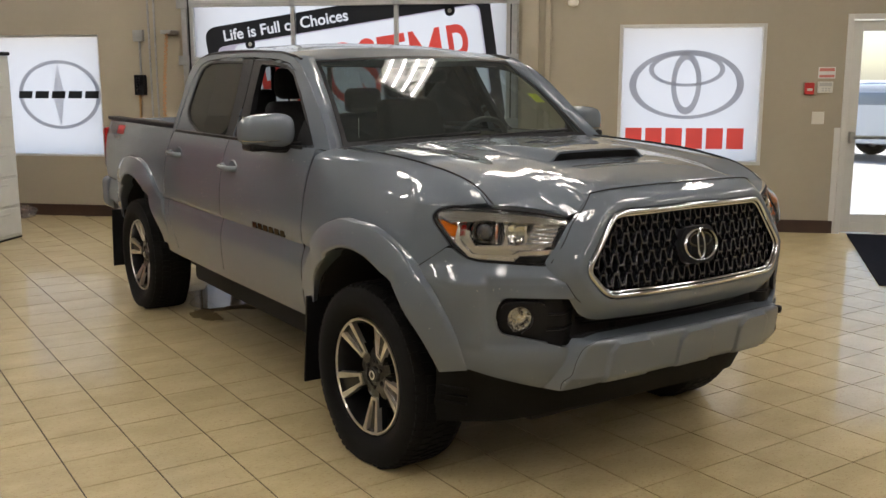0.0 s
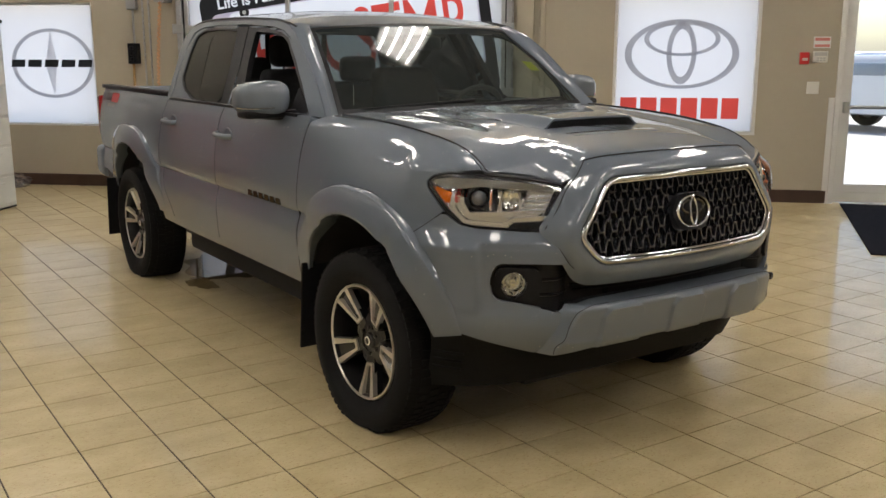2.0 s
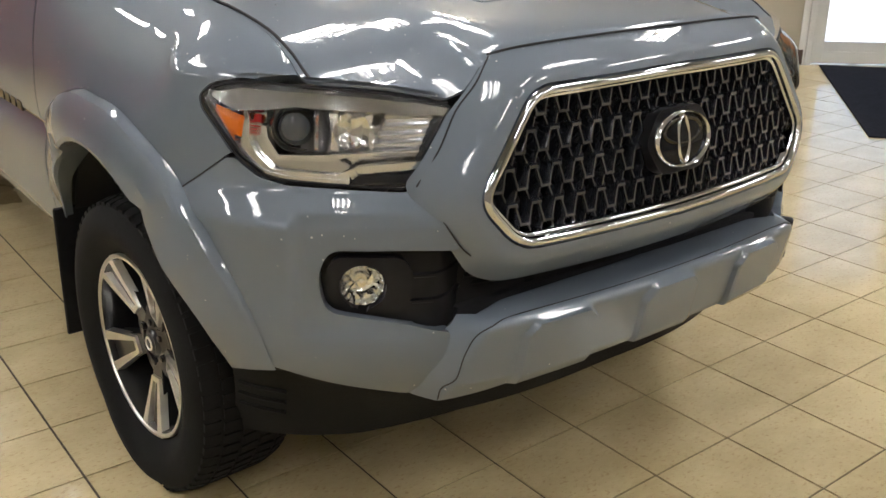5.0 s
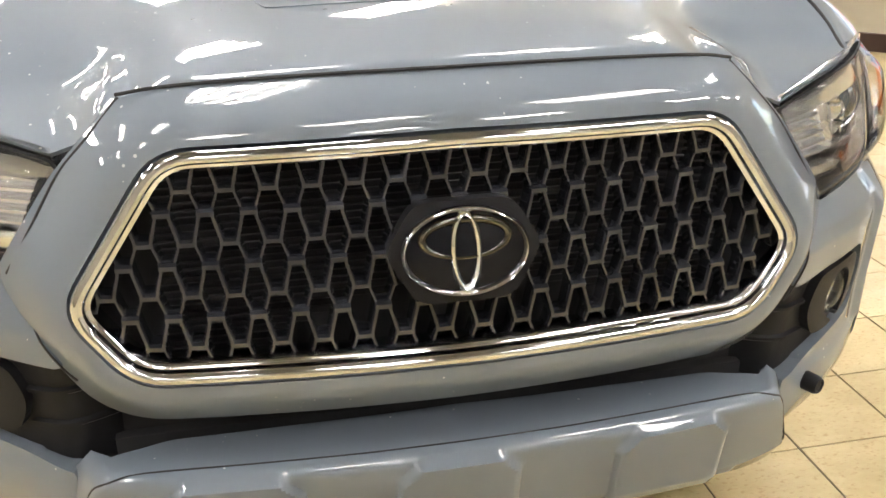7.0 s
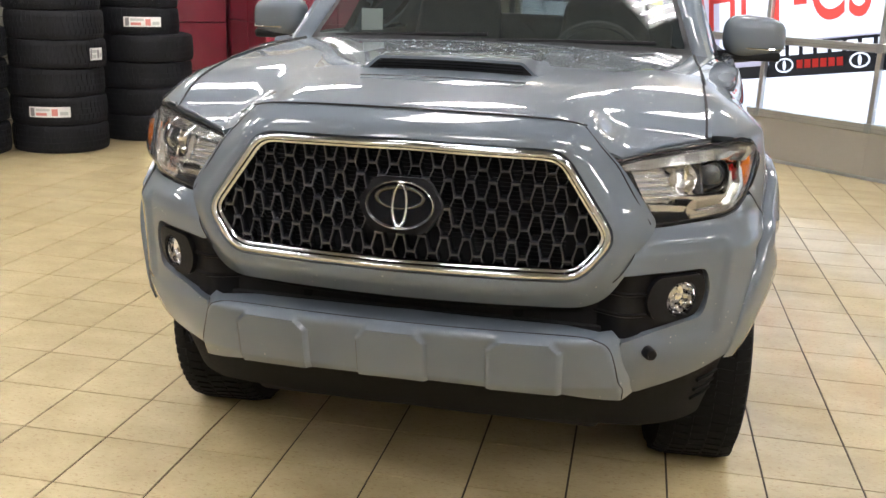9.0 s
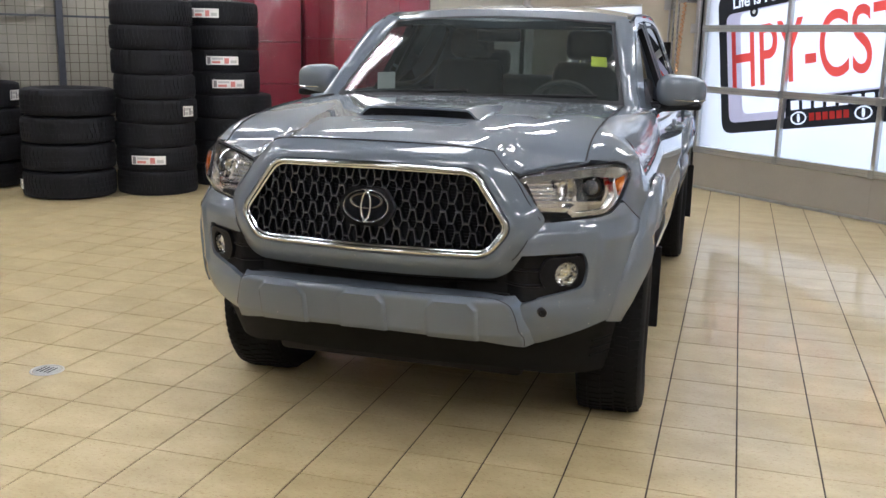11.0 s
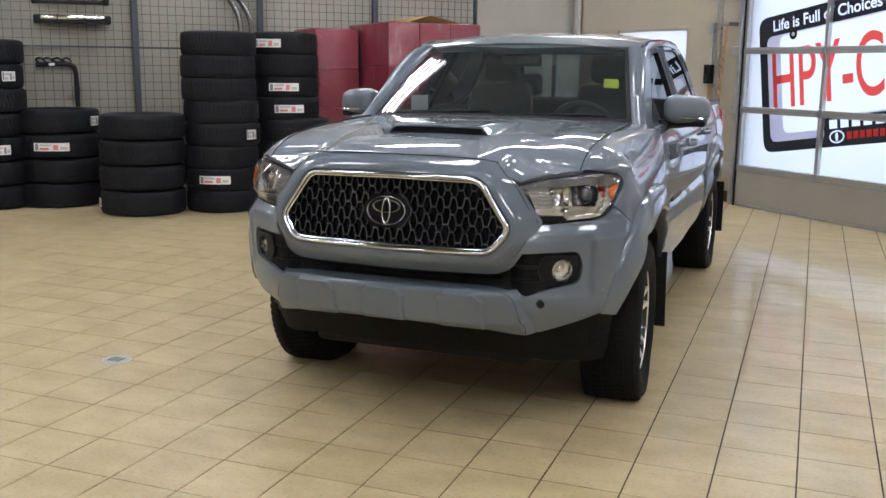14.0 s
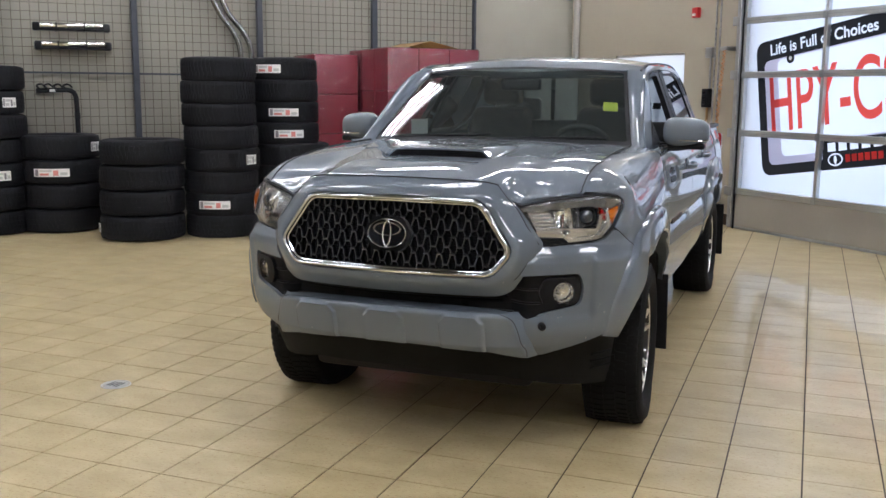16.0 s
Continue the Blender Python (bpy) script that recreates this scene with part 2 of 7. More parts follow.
DASH = mat("dash_plastic", (0.05, 0.052, 0.05), 0.6)
RED_PRINT = film("red_print", (0.82, 0.10, 0.075), 0.85)
WHITE_FILM = film("white_film", (0.72, 0.71, 0.69), 0.9)
GREY_FILM = film("grey_print", (0.46, 0.46, 0.48), 0.8)
LGREY_FILM = film("pale_grey_print", (0.62, 0.62, 0.64), 0.85)
BLACK_FILM = film("black_print", (0.03, 0.03, 0.032), 0.4)
DUSK_FILM = film("lilac_grey_print", (0.55, 0.50, 0.56), 0.85)
RED_WRAP = mat("red_cartons", (0.25, 0.009, 0.030), 0.42, var=0.12, scale=4, coat=0.3)
CARDBOARD = mat("cardboard", (0.42, 0.26, 0.11), 0.8, var=0.1, scale=8)
PAPER = mat("white_paper_label", (0.75, 0.74, 0.72), 0.6)
LABEL_DARK = mat("dark_label_print", (0.22, 0.21, 0.22), 0.6)
LABEL_RED = mat("red_label_print", (0.62, 0.22, 0.20), 0.6)
DECAL_RED = mat("red_decal", (0.45, 0.03, 0.03), 0.4)
DECAL_GREY = mat("grey_decal", (0.045, 0.045, 0.05), 0.4)
LABEL_GREY = mat("grey_label_print", (0.48, 0.48, 0.47), 0.6)
RED_PL = mat("red_plastic", (0.55, 0.03, 0.03), 0.35)
WHITE_PL = mat("white_plastic", (0.70, 0.69, 0.64), 0.4)
GREY_PL = mat("grey_white_cabinet", (0.52, 0.53, 0.51), 0.5, var=0.06, scale=4)
ORANGE = mat("orange_cord", (0.60, 0.27, 0.10), 0.5)
YELLOW = mat("yellow_sticker", (0.62, 0.66, 0.05), 0.5)
TUBE = glow("fluorescent_tube", (1.0, 0.965, 0.90), TUBE_GLOW)
RUBBER_MAT = mat("charcoal_mat", (0.012, 0.013, 0.019), 0.95, var=0.3, scale=30, bump=0.5, bscale=300, spec=0.06)
ASPHALT = mat("outdoor_paving", (0.45, 0.43, 0.40), 0.85, var=0.12, scale=0.6, bump=0.3, bscale=40)
CAR_WHITE = mat("white_car_paint", (0.62, 0.62, 0.63), 0.3, coat=1.0)
CAR_BLUE = mat("blue_grey_car_paint", (0.10, 0.14, 0.22), 0.3, coat=1.0)
# pale blue-grey: the sky's reflection is put into the base colour
CAR_GLASS = mat("sky_toned_car_window", (0.22, 0.26, 0.30), 0.05)


# ---- mesh helpers ----
def finish(bm, name, material, smooth=True, angle=38):
    me = bpy.data.meshes.new(name)
    bm.to_mesh(me)
    bm.free()
    me.materials.append(material)
    if smooth:
        me.polygons.foreach_set("use_smooth", [True] * len(me.polygons))
        me.set_sharp_from_angle(angle=radians(angle))
    return me


def part(name, bm, material, parent=None, label="", m=None, smooth=True, angle=38):
    """Links a bmesh as one mesh object, under a thing or a part."""
    ob = new(name, finish(bm, name, material, smooth, angle))
    if m is not None:
        ob.matrix_world = m
    if parent is not None:
        ob.parent = parent
    if label:
        ob["label"] = label
    return ob


def empty(name, m=None):
    ob = new(name)
    ob.empty_display_size = 0.2
    if m is not None:
        ob.matrix_world = m
    return ob


def box(x0, x1, y0, y1, z0, z1, bevel=0.0, seg=2, bm=None):
    bm = bm or bmesh.new()
    r = bmesh.ops.create_cube(bm, size=1)
    for v in r["verts"]:
        v.co = ((x0 + x1) / 2 + v.co.x * (x1 - x0), (y0 + y1) / 2 + v.co.y * (y1 - y0), (z0 + z1) / 2 + v.co.z * (z1 - z0))
    if bevel:
        es = list({e for v in r["verts"] for e in v.link_edges})
        bmesh.ops.bevel(bm, geom=es, offset=bevel, segments=seg, profile=0.5, affect="EDGES")
    return bm


def lathe(profile, n=48, axis="z", bm=None, at=(0, 0, 0), close=False, caps=False):
    """Turns (radius, height) pairs round an axis."""
    bm = bm or bmesh.new()
    rings = []
    for r, h in profile:
        ring = []
        for i in range(n):
            a = 2 * math.pi * i / n
            p = {"z": (r * math.cos(a), r * math.sin(a), h), "x": (h, r * math.cos(a), r * math.sin(a)), "y": (r * math.sin(a), h, r * math.cos(a))}[axis]
            ring.append(bm.verts.new(Vector(p) + Vector(at)))
        rings.append(ring)
    pairs = list(zip(rings, rings[1:])) + ([(rings[-1], rings[0])] if close else [])
    for a, b in pairs:
        for i in range(n):
            bm.faces.new((a[i], a[(i + 1) % n], b[(i + 1) % n], b[i]))
    if caps:
        for ring, prof in ((rings[0], profile[0]), (rings[-1], profile[-1])):
            if prof[0] > 1e-4:
                bm.faces.new(ring if ring is rings[-1] else ring[::-1])
    bmesh.ops.recalc_face_normals(bm, faces=bm.faces)
    return bm


def tube(points, radius, n=8, bm=None, caps=True):
    """A round bar along a line of points."""
    bm = bm or bmesh.new()
    pts = [Vector(p) for p in points]
    rings, up = [], None
    for i, p in enumerate(pts):
        d = (pts[min(i + 1, len(pts) - 1)] - pts[max(i - 1, 0)]).normalized()
        if up is None:
            up = Vector((0, 0, 1)) if abs(d.z) < 0.9 else Vector((1, 0, 0))
        side = d.cross(up).normalized()
        up = side.cross(d).normalized()
        rings.append([bm.verts.new(p + radius * (math.cos(2 * math.pi * k / n) * side + math.sin(2 * math.pi * k / n) * up)) for k in range(n)])
    for a, b in zip(rings, rings[1:]):
        for k in range(n):
            bm.faces.new((a[k], b[k], b[(k + 1) % n], a[(k + 1) % n]))
    if caps:
        bm.faces.new(rings[0][::-1])
        bm.faces.new(rings[-1])
    bmesh.ops.recalc_face_normals(bm, faces=bm.faces)
    return bm


def spline(pts, n=10):
    """Smooth points through the given ones."""
    P = [np.array(p, float) for p in pts]
    P = [2 * P[0] - P[1], *P, 2 * P[-1] - P[-2]]
    out = []
    for a, b, c, d in zip(P, P[1:], P[2:], P[3:]):
        for i in range(n):
            t = i / n
            out.append(0.5 * (2 * b + (c - a) * t + (2 * a - 5 * b + 4 * c - d) * t * t + (3 * b - a - 3 * c + d) * t**3))
    out.append(P[-2])
    return np.array(out)


def rp(pts, r=0.02, n=4):
    """A polygon with rounded corners; a point may carry its own radius."""
    out = []
    m = len(pts)
    for i, p in enumerate(pts):
        b = np.array(p[:2], float)
        rad = p[2] if len(p) > 2 else r
        a, c = np.array(pts[i - 1][:2], float), np.array(pts[(i + 1) % m][:2], float)
        la, lc = np.linalg.norm(a - b), np.linalg.norm(c - b)
        d = min(rad, la * 0.45, lc * 0.45)
        if d < 1e-4:
            out.append(tuple(b))
            continue
        p0, p1 = b + (a - b) / la * d, b + (c - b) / lc * d
        for k in range(n + 1):
            t = k / n
            out.append(tuple((1 - t) ** 2 * p0 + 2 * t * (1 - t) * b + t * t * p1))
    return out


def sd(P):
    """Signed distance to a polygon, positive inside."""
    P = np.array(P, float)
    Q = np.roll(P, -1, 0)

    def f(U, V):
        d, s = np.full(U.shape, 1e9), np.zeros(U.shape, bool)
        for (ax, ay), (bx, by) in zip(P, Q):
            ex, ey, wx, wy = bx - ax, by - ay, U - ax, V - ay
            t = np.clip((wx * ex + wy * ey) / (ex * ex + ey * ey + 1e-12), 0, 1)
            d = np.minimum(d, (wx - t * ex) ** 2 + (wy - t * ey) ** 2)
            if abs(ey) > 1e-12:
                s ^= ((ay > V) != (by > V)) & (U < ax + wy / ey * ex)
        return np.where(s, 1, -1) * np.sqrt(d)
    return f


def sheet(fn, sdf, u0, u1, v0, v1, step, out, thick=0.015, side=1):
    """A panel: the part of the surface fn(u, v) where sdf(u, v) > 0, with its rim turned inwards by thick."""
    nu, nv = max(2, int(round((u1 - u0) / step))), max(2, int(round((v1 - v0) / step)))
    U, V = np.meshgrid(np.linspace(u0, u1, nu + 1), np.linspace(v0, v1, nv + 1), indexing="ij")
    S = sdf(U, V)
    S = np.where(np.abs(S) < 1e-5, 1e-5, S)
    uv, index, faces = [], {}, []

    def corner(i, j):
        k = (i, j)
        if k not in index:
            index[k] = len(uv)
            uv.append((U[i, j], V[i, j]))
        return index[k]

    def cross(a, b):
        k = (a, b) if a < b else (b, a)
        if k not in index:
            index[k] = len(uv)
            p, q = k
            t = S[p] / (S[p] - S[q])
            uv.append((U[p] + t * (U[q] - U[p]), V[p] + t * (V[q] - V[p])))
        return index[k]

    pos = S > 0
    for i in range(nu):
        for j in range(nv):
            c = ((i, j), (i + 1, j), (i + 1, j + 1), (i, j + 1))
            k = sum(pos[q] for q in c)
            if k == 0:
                continue
            if k == 4:
                faces.append([corner(*q) for q in c])
                continue
            f = []
            for a, b in zip(c, c[1:] + c[:1]):
                if pos[a]:
                    f.append(corner(*a))
                if pos[a] != pos[b]:
                    f.append(cross(a, b))
            if len(f) > 2:
                faces.append(f)
    uv = np.array(uv)
    X, Y, Z = fn(uv[:, 0], uv[:, 1])
    co = np.stack([X * side + 0 * Y, Y + 0 * X, Z + 0 * X], 1)
    bm = bmesh.new()
    vs = [bm.verts.new(c) for c in co]
    for f in faces:
        try:
            bm.faces.new([vs[k] for k in f])
        except ValueError:
            pass
    bmesh.ops.remove_doubles(bm, verts=bm.verts, dist=2e-4)
    bm.normal_update()
    o = Vector((out[0] * side, out[1], out[2]))
    tot = Vector((0, 0, 0))
    for f in bm.faces:
        tot += f.normal * f.calc_area()
    if tot.dot(o) < 0:
        bmesh.ops.reverse_faces(bm, faces=bm.faces)
        bm.normal_update()
    if thick:
        nor = {v: v.normal.copy() for v in bm.verts}
        edges = [e for e in bm.edges if e.is_boundary]
        old = {v for e in edges for v in e.verts}
        r = bmesh.ops.extrude_edge_only(bm, edges=edges)
        newv = [g for g in r["geom"] if isinstance(g, bmesh.types.BMVert)]
        look_up = {tuple(np.round(v.co, 6)): nor[v] for v in old}
        for v in newv:
            v.co -= look_up[tuple(np.round(v.co, 6))] * thick
    return bm


def glide(x, xs, ys):
    """Values between knots without kinks: a monotone cubic."""
    xs, ys, x = np.array(xs, float), np.array(ys, float), np.clip(np.asarray(x, float), xs[0], xs[-1])
    h = np.diff(xs)
    d = np.diff(ys) / h
    m = np.concatenate([d[:1], np.where(d[:-1] * d[1:] > 0, 2 * d[:-1] * d[1:] / (d[:-1] + d[1:] + 1e-12 * np.sign(d[:-1] + d[1:] + 1e-15)), 0), d[-1:]])
    k = np.clip(np.searchsorted(xs, x) - 1, 0, len(xs) - 2)
    t = (x - xs[k]) / h[k]
    return (1 + 2 * t) * (1 - t) ** 2 * ys[k] + t * (1 - t) ** 2 * h[k] * m[k] + t * t * (3 - 2 * t) * ys[k + 1] + t * t * (t - 1) * h[k] * m[k + 1]


def sm(a, b, x):
    t = np.clip((x - a) / (b - a), 0, 1)
    return t * t * (3 - 2 * t)

# ---- the room ----
RM = pose(0, 0, 0, 0, 0, -43)   # the room's own axes: u along the sign wall, v towards it
U0, U1, V0, V1, CEIL_Z = -7.75, 8.5, -8.0, 5.72, 4.6
FZ = 0.033   # top of the tiles


def rpart(name, bm, material, parent=None, label="", smooth=False):
    bmesh.ops.transform(bm, matrix=RM, verts=bm.verts)
    return part(name, bm, material, parent, label, smooth=smooth)


def wall_with_openings(name, u0, u1, v0, v1, z1, holes, material, label):
    """A thick wall along u, built of blocks round its openings (u0, u1, z0, z1)."""
    bm = bmesh.new()
    cuts = sorted({u0, u1, *[h[0] for h in holes], *[h[1] for h in holes]})
    for a, b in zip(cuts, cuts[1:]):
        mid = (a + b) / 2
        z = 0.0
        for h in sorted([h for h in holes if h[0] < mid < h[1]], key=lambda h: h[2]):
            if h[2] > z:
                box(a, b, v0, v1, z, h[2], bm=bm)
            z = h[3]
        box(a, b, v0, v1, z, z1, bm=bm)
    bmesh.ops.remove_doubles(bm, verts=bm.verts, dist=1e-4)
    return tagged(rpart(name, bm, material), label, "wall", kind="structure")


SIGN_W, GARAGE, SIGN_E, DOOR = (-6.66, -5.25, 0.71, 2.06), (-4.06, -0.73, 0.0, 3.5), (0.42, 1.845, 0.71, 2.105), (2.635, 3.60, 0.0, 2.145)
wall_with_openings("wall_north", U0 - 0.2, U1 + 0.2, V1, V1 + 0.2, CEIL_Z, [SIGN_W, GARAGE, SIGN_E, DOOR], WALL, "beige painted wall with windows and doors in it")
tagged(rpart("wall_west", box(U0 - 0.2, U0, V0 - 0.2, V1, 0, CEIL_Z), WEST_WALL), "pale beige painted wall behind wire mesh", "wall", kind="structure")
tagged(rpart("wall_east", box(U1, U1 + 0.2, V0 - 0.2, V1, 0, CEIL_Z), WALL), "plain beige painted wall", "wall", kind="structure")
tagged(rpart("wall_south", box(U0, U1, V0 - 0.2, V0, 0, CEIL_Z), WALL), "plain beige painted wall", "wall", kind="structure")

ceil = box(U0 - 0.2, U1 + 0.2, V0 - 0.2, V1 + 0.2, CEIL_Z, CEIL_Z + 0.15)
for k in range(7):
    box(U0, U1, V0 + 1.2 + 1.9 * k, V0 + 1.32 + 1.9 * k, CEIL_Z - 0.28, CEIL_Z - 0.002, bm=ceil)
tagged(rpart("ceiling", ceil, CEIL), "grey steel deck ceiling with joists", "ceiling", kind="structure")

floor = tagged(rpart("floor", box(U0 - 0.2, U1 + 0.2, V0 - 0.2, V1 + 0.2, -0.2, FZ - 0.0035), GROUT), "glossy beige square tile floor with dark joints", "floor", kind="structure")

bb = bmesh.new()
for a, b in ((U0, GARAGE[0] - 0.13), (GARAGE[1] + 0.13, DOOR[0] - 0.06), (DOOR[1] + 0.06, U1)):
    box(a, b, V1 - 0.016, V1 - 0.001, FZ, FZ + 0.13, 0.004, 1, bm=bb)
tagged(rpart("baseboard", bb, BASEB), "dark brown baseboard along the beige wall", "baseboard", kind="structure")


def flat(P, y, name, material, parent, label="", dz=0.0, depth=0.004):
    """A thin printed shape of the outline P in (u, z), at the depth y of the room."""
    bm = bmesh.new()
    f = bm.faces.new([bm.verts.new((p[0], y, p[1])) for p in P])
    bmesh.ops.recalc_face_normals(bm, faces=[f])
    return rpart(name, bm, material, parent, label)


def ell(cu, cz, a, b, n=48, tilt=0.0):
    c, s = math.cos(tilt), math.sin(tilt)
    return [(cu + a * math.cos(t) * c - b * math.sin(t) * s, cz + a * math.cos(t) * s + b * math.sin(t) * c) for t in [2 * math.pi * k / n for k in range(n)]]


def ring(cu, cz, a, b, wa, wb, y, name, material, parent, off=0.0):
    """A flat oval band; its inner oval may sit off centre."""
    bm = bmesh.new()
    o, i = ell(cu, cz, a, b), ell(cu, cz + off, a - wa, b - wb)
    vo, vi = [bm.verts.new((p[0], y, p[1])) for p in o], [bm.verts.new((p[0], y, p[1])) for p in i]
    for k in range(len(o)):
        bm.faces.new((vo[k], vo[k - 1], vi[k - 1], vi[k]))
    bmesh.ops.recalc_face_normals(bm, faces=bm.faces)
    return rpart(name, bm, material, parent)


def frame_bars(u0, u1, z0, z1, w, y0, y1):
    bm = bmesh.new()
    for a, b, c, d in ((u0, u0 + w, z0, z1), (u1 - w, u1, z0, z1), (u0 + w, u1 - w, z0, z0 + w), (u0 + w, u1 - w, z1 - w, z1)):
        box(a, b, y0, y1, c, d, 0.003, 1, bm=bm)
    return bm


# window with the oval-and-blade sign
win = tagged(empty("window_1"), "window filled with a white printed film of a grey oval sign", "window", kind="structure")
rpart("window_frame", frame_bars(*SIGN_W, 0.025, V1 + 0.02, V1 + 0.08), ALU_PAINT, win)
flat([(SIGN_W[0] + 0.02, SIGN_W[2] + 0.02), (SIGN_W[1] - 0.02, SIGN_W[2] + 0.02), (SIGN_W[1] - 0.02, SIGN_W[3] - 0.02), (SIGN_W[0] + 0.02, SIGN_W[3] - 0.02)], V1 + 0.06, "printed_film", WHITE_FILM, win)
ring(-5.79, 1.40, 0.50, 0.385, 0.05, 0.038, V1 + 0.050, "oval_band", GREY_FILM, win)
for dz in (1, -1):
    flat([(-5.87, 1.40), (-5.79, 1.40 + dz * 0.36), (-5.73, 1.40)], V1 + 0.046, "blade_shape", LGREY_FILM, win)
for k in range(5):
    a = -6.29 + 0.203 * k
    flat([(a, 1.36), (a + 0.165, 1.36), (a + 0.18, 1.442), (a + 0.015, 1.442)], V1 + 0.038, "dark_bar", BLACK_FILM, win)

# window with the triple-oval sign
win = tagged(empty("window_2"), "window filled with a white film, silver ovals over a red bar", "window", kind="structure")
rpart("window_frame", frame_bars(*SIGN_E, 0.035, V1 - 0.012, V1 + 0.07), ALU_PAINT, win)
flat([(SIGN_E[0] + 0.03, SIGN_E[2] + 0.03), (SIGN_E[1] - 0.03, SIGN_E[2] + 0.03), (SIGN_E[1] - 0.03, SIGN_E[3] - 0.03), (SIGN_E[0] + 0.03, SIGN_E[3] - 0.03)], V1 + 0.06, "printed_film", WHITE_FILM, win)
CU, CZ = 1.095, 1.51
ring(CU, CZ, 0.565, 0.345, 0.07, 0.034, V1 + 0.050, "outer_oval", GREY_FILM, win)
ring(CU, CZ + 0.15, 0.375, 0.17, 0.05, 0.03, V1 + 0.047, "upper_oval", GREY_FILM, win)
ring(CU, CZ + 0.01, 0.148, 0.31, 0.05, 0.075, V1 + 0.044, "inner_oval", GREY_FILM, win)
for k in range(6):
    a = 0.505 + 0.202 * k
    flat([(a, 0.865), (a + 0.165, 0.865), (a + 0.165, 1.075), (a, 1.075)], V1 + 0.05, "red_bar", RED_PRINT, win)

# overhead door: opaque bottom section, glazed sections above
gd = tagged(empty("door_1"), "sectional overhead garage door with aluminium rails and glazed panels", "garage door", kind="structure")
GV = 5.60
rpart("bottom_section", box(GARAGE[0] - 0.06, GARAGE[1] + 0.06, GV, GV + 0.05, FZ + 0.006, 0.44), DOOR_PANEL, gd, "plain taupe bottom section")
rpart("section_stile", box(-1.868, -1.852, GV - 0.004, GV - 0.001, FZ + 0.03, 0.43, 0.001, 1), DOOR_PANEL, gd)
rpart("bottom_seal", box(GARAGE[0] - 0.05, GARAGE[1] + 0.05, GV - 0.006, GV - 0.001, FZ + 0.006, FZ + 0.035), STEEL, gd)
mull = [GARAGE[0] - 0.06, -2.97, -1.86, GARAGE[1] + 0.06]
for z in (0.47, 1.125, 1.77, 2.36, 2.95, 3.5):
    rpart("rail", box(mull[0], mull[3], GV - 0.012, GV + 0.05, z - 0.035, z + 0.035, 0.004, 1), ALU, gd)
    rpart("rail_seam", box(mull[0], mull[3], GV - 0.015, GV - 0.0125, z - 0.003, z + 0.003), STEEL, gd)
for k, u in enumerate(mull):
    w = 0.045 if k in (0, 3) else 0.022
    for z0, z1 in ((0.505, 1.09), (1.16, 1.735), (1.805, 2.325), (2.395, 2.915), (2.985, 3.465)):
        rpart("mullion", box(u - w if k else u, u + w if k < 3 else u, GV - 0.006, GV + 0.045, z0, z1, 0.003, 1), ALU, gd)
    for z in (0.47, 1.125, 1.77, 2.36):
        if k in (1, 2):
            rpart("hinge", box(u - 0.03, u + 0.03, GV - 0.026, GV - 0.0155, z - 0.04, z + 0.04, 0.004, 1), STEEL, gd)
# printed banner in the glazed panels
BV = GV + 0.056
flat([(mull[0] + 0.02, 0.45), (mull[3] - 0.02, 0.45), (mull[3] - 0.02, 3.48), (mull[0] + 0.02, 3.48)], BV, "banner_sheet", WHITE_FILM, gd)


def tilted(P, du=-2.41, dz=1.53, deg=8.5):
    c, s = math.cos(radians(deg)), math.sin(radians(deg))
    return [(du + p[0] * c - p[1] * s, dz + p[0] * s + p[1] * c) for p in P]


def text_mesh(body, size, bold=0.0, width=1.0):
    cu = bpy.data.curves.new("lettering", "FONT")
    cu.body, cu.size, cu.align_x, cu.offset = body, size, "LEFT", bold
    ob = new("lettering", cu)
    ob.scale.x = width
    dg = bpy.context.evaluated_depsgraph_get()
    dg.update()
    me = bpy.data.meshes.new_from_object(ob.evaluated_get(dg))
    bm = bmesh.new()
    bm.from_mesh(me)
    for v in bm.verts:
        v.co.x *= width
    bpy.data.objects.remove(ob)
    bpy.data.curves.remove(cu)
    bpy.data.meshes.remove(me)
    return bm


def text_loops(bm):
    """The closed outlines of a flat lettering mesh."""
    left = {e for e in bm.edges if e.is_boundary}
    loops = []
    while left:
        e = left.pop()
        first, v = e.verts
        loop = [first.co.copy(), v.co.copy()]
        while True:
            nxt = next((q for q in v.link_edges if q in left), None)
            if nxt is None:
                break
            left.discard(nxt)
            v = nxt.other_vert(v)
            if v is first:
                break
            loop.append(v.co.copy())
        loops.append([(p.x, p.y) for p in loop])
    return loops


def print_with_holes(outer, holes, depth, name, material):
    """A flat print in the banner's own axes; everything in holes is left out of it."""
    bm = bmesh.new()
    for loop in [outer, *holes]:
        vs = []
        for p in tilted(loop):
            vs.append(bm.verts.new((p[0], depth, p[1])))
        for k in range(len(vs)):
            bm.edges.new((vs[k - 1], vs[k]))
    bmesh.ops.triangle_fill(bm, edges=bm.edges[:], use_beauty=True, use_dissolve=False, normal=(0, -1, 0))
    return rpart(name, bm, material, gd)


def words(body, x, y, size, bold=0.0, width=1.0):
    bm = text_mesh(body, size, bold, width)
    for v in bm.verts:
        v.co.x += x
        v.co.y += y
    return bm


def rect(a, b, c, d):
    return [(a, c), (b, c), (b, d), (a, d)]


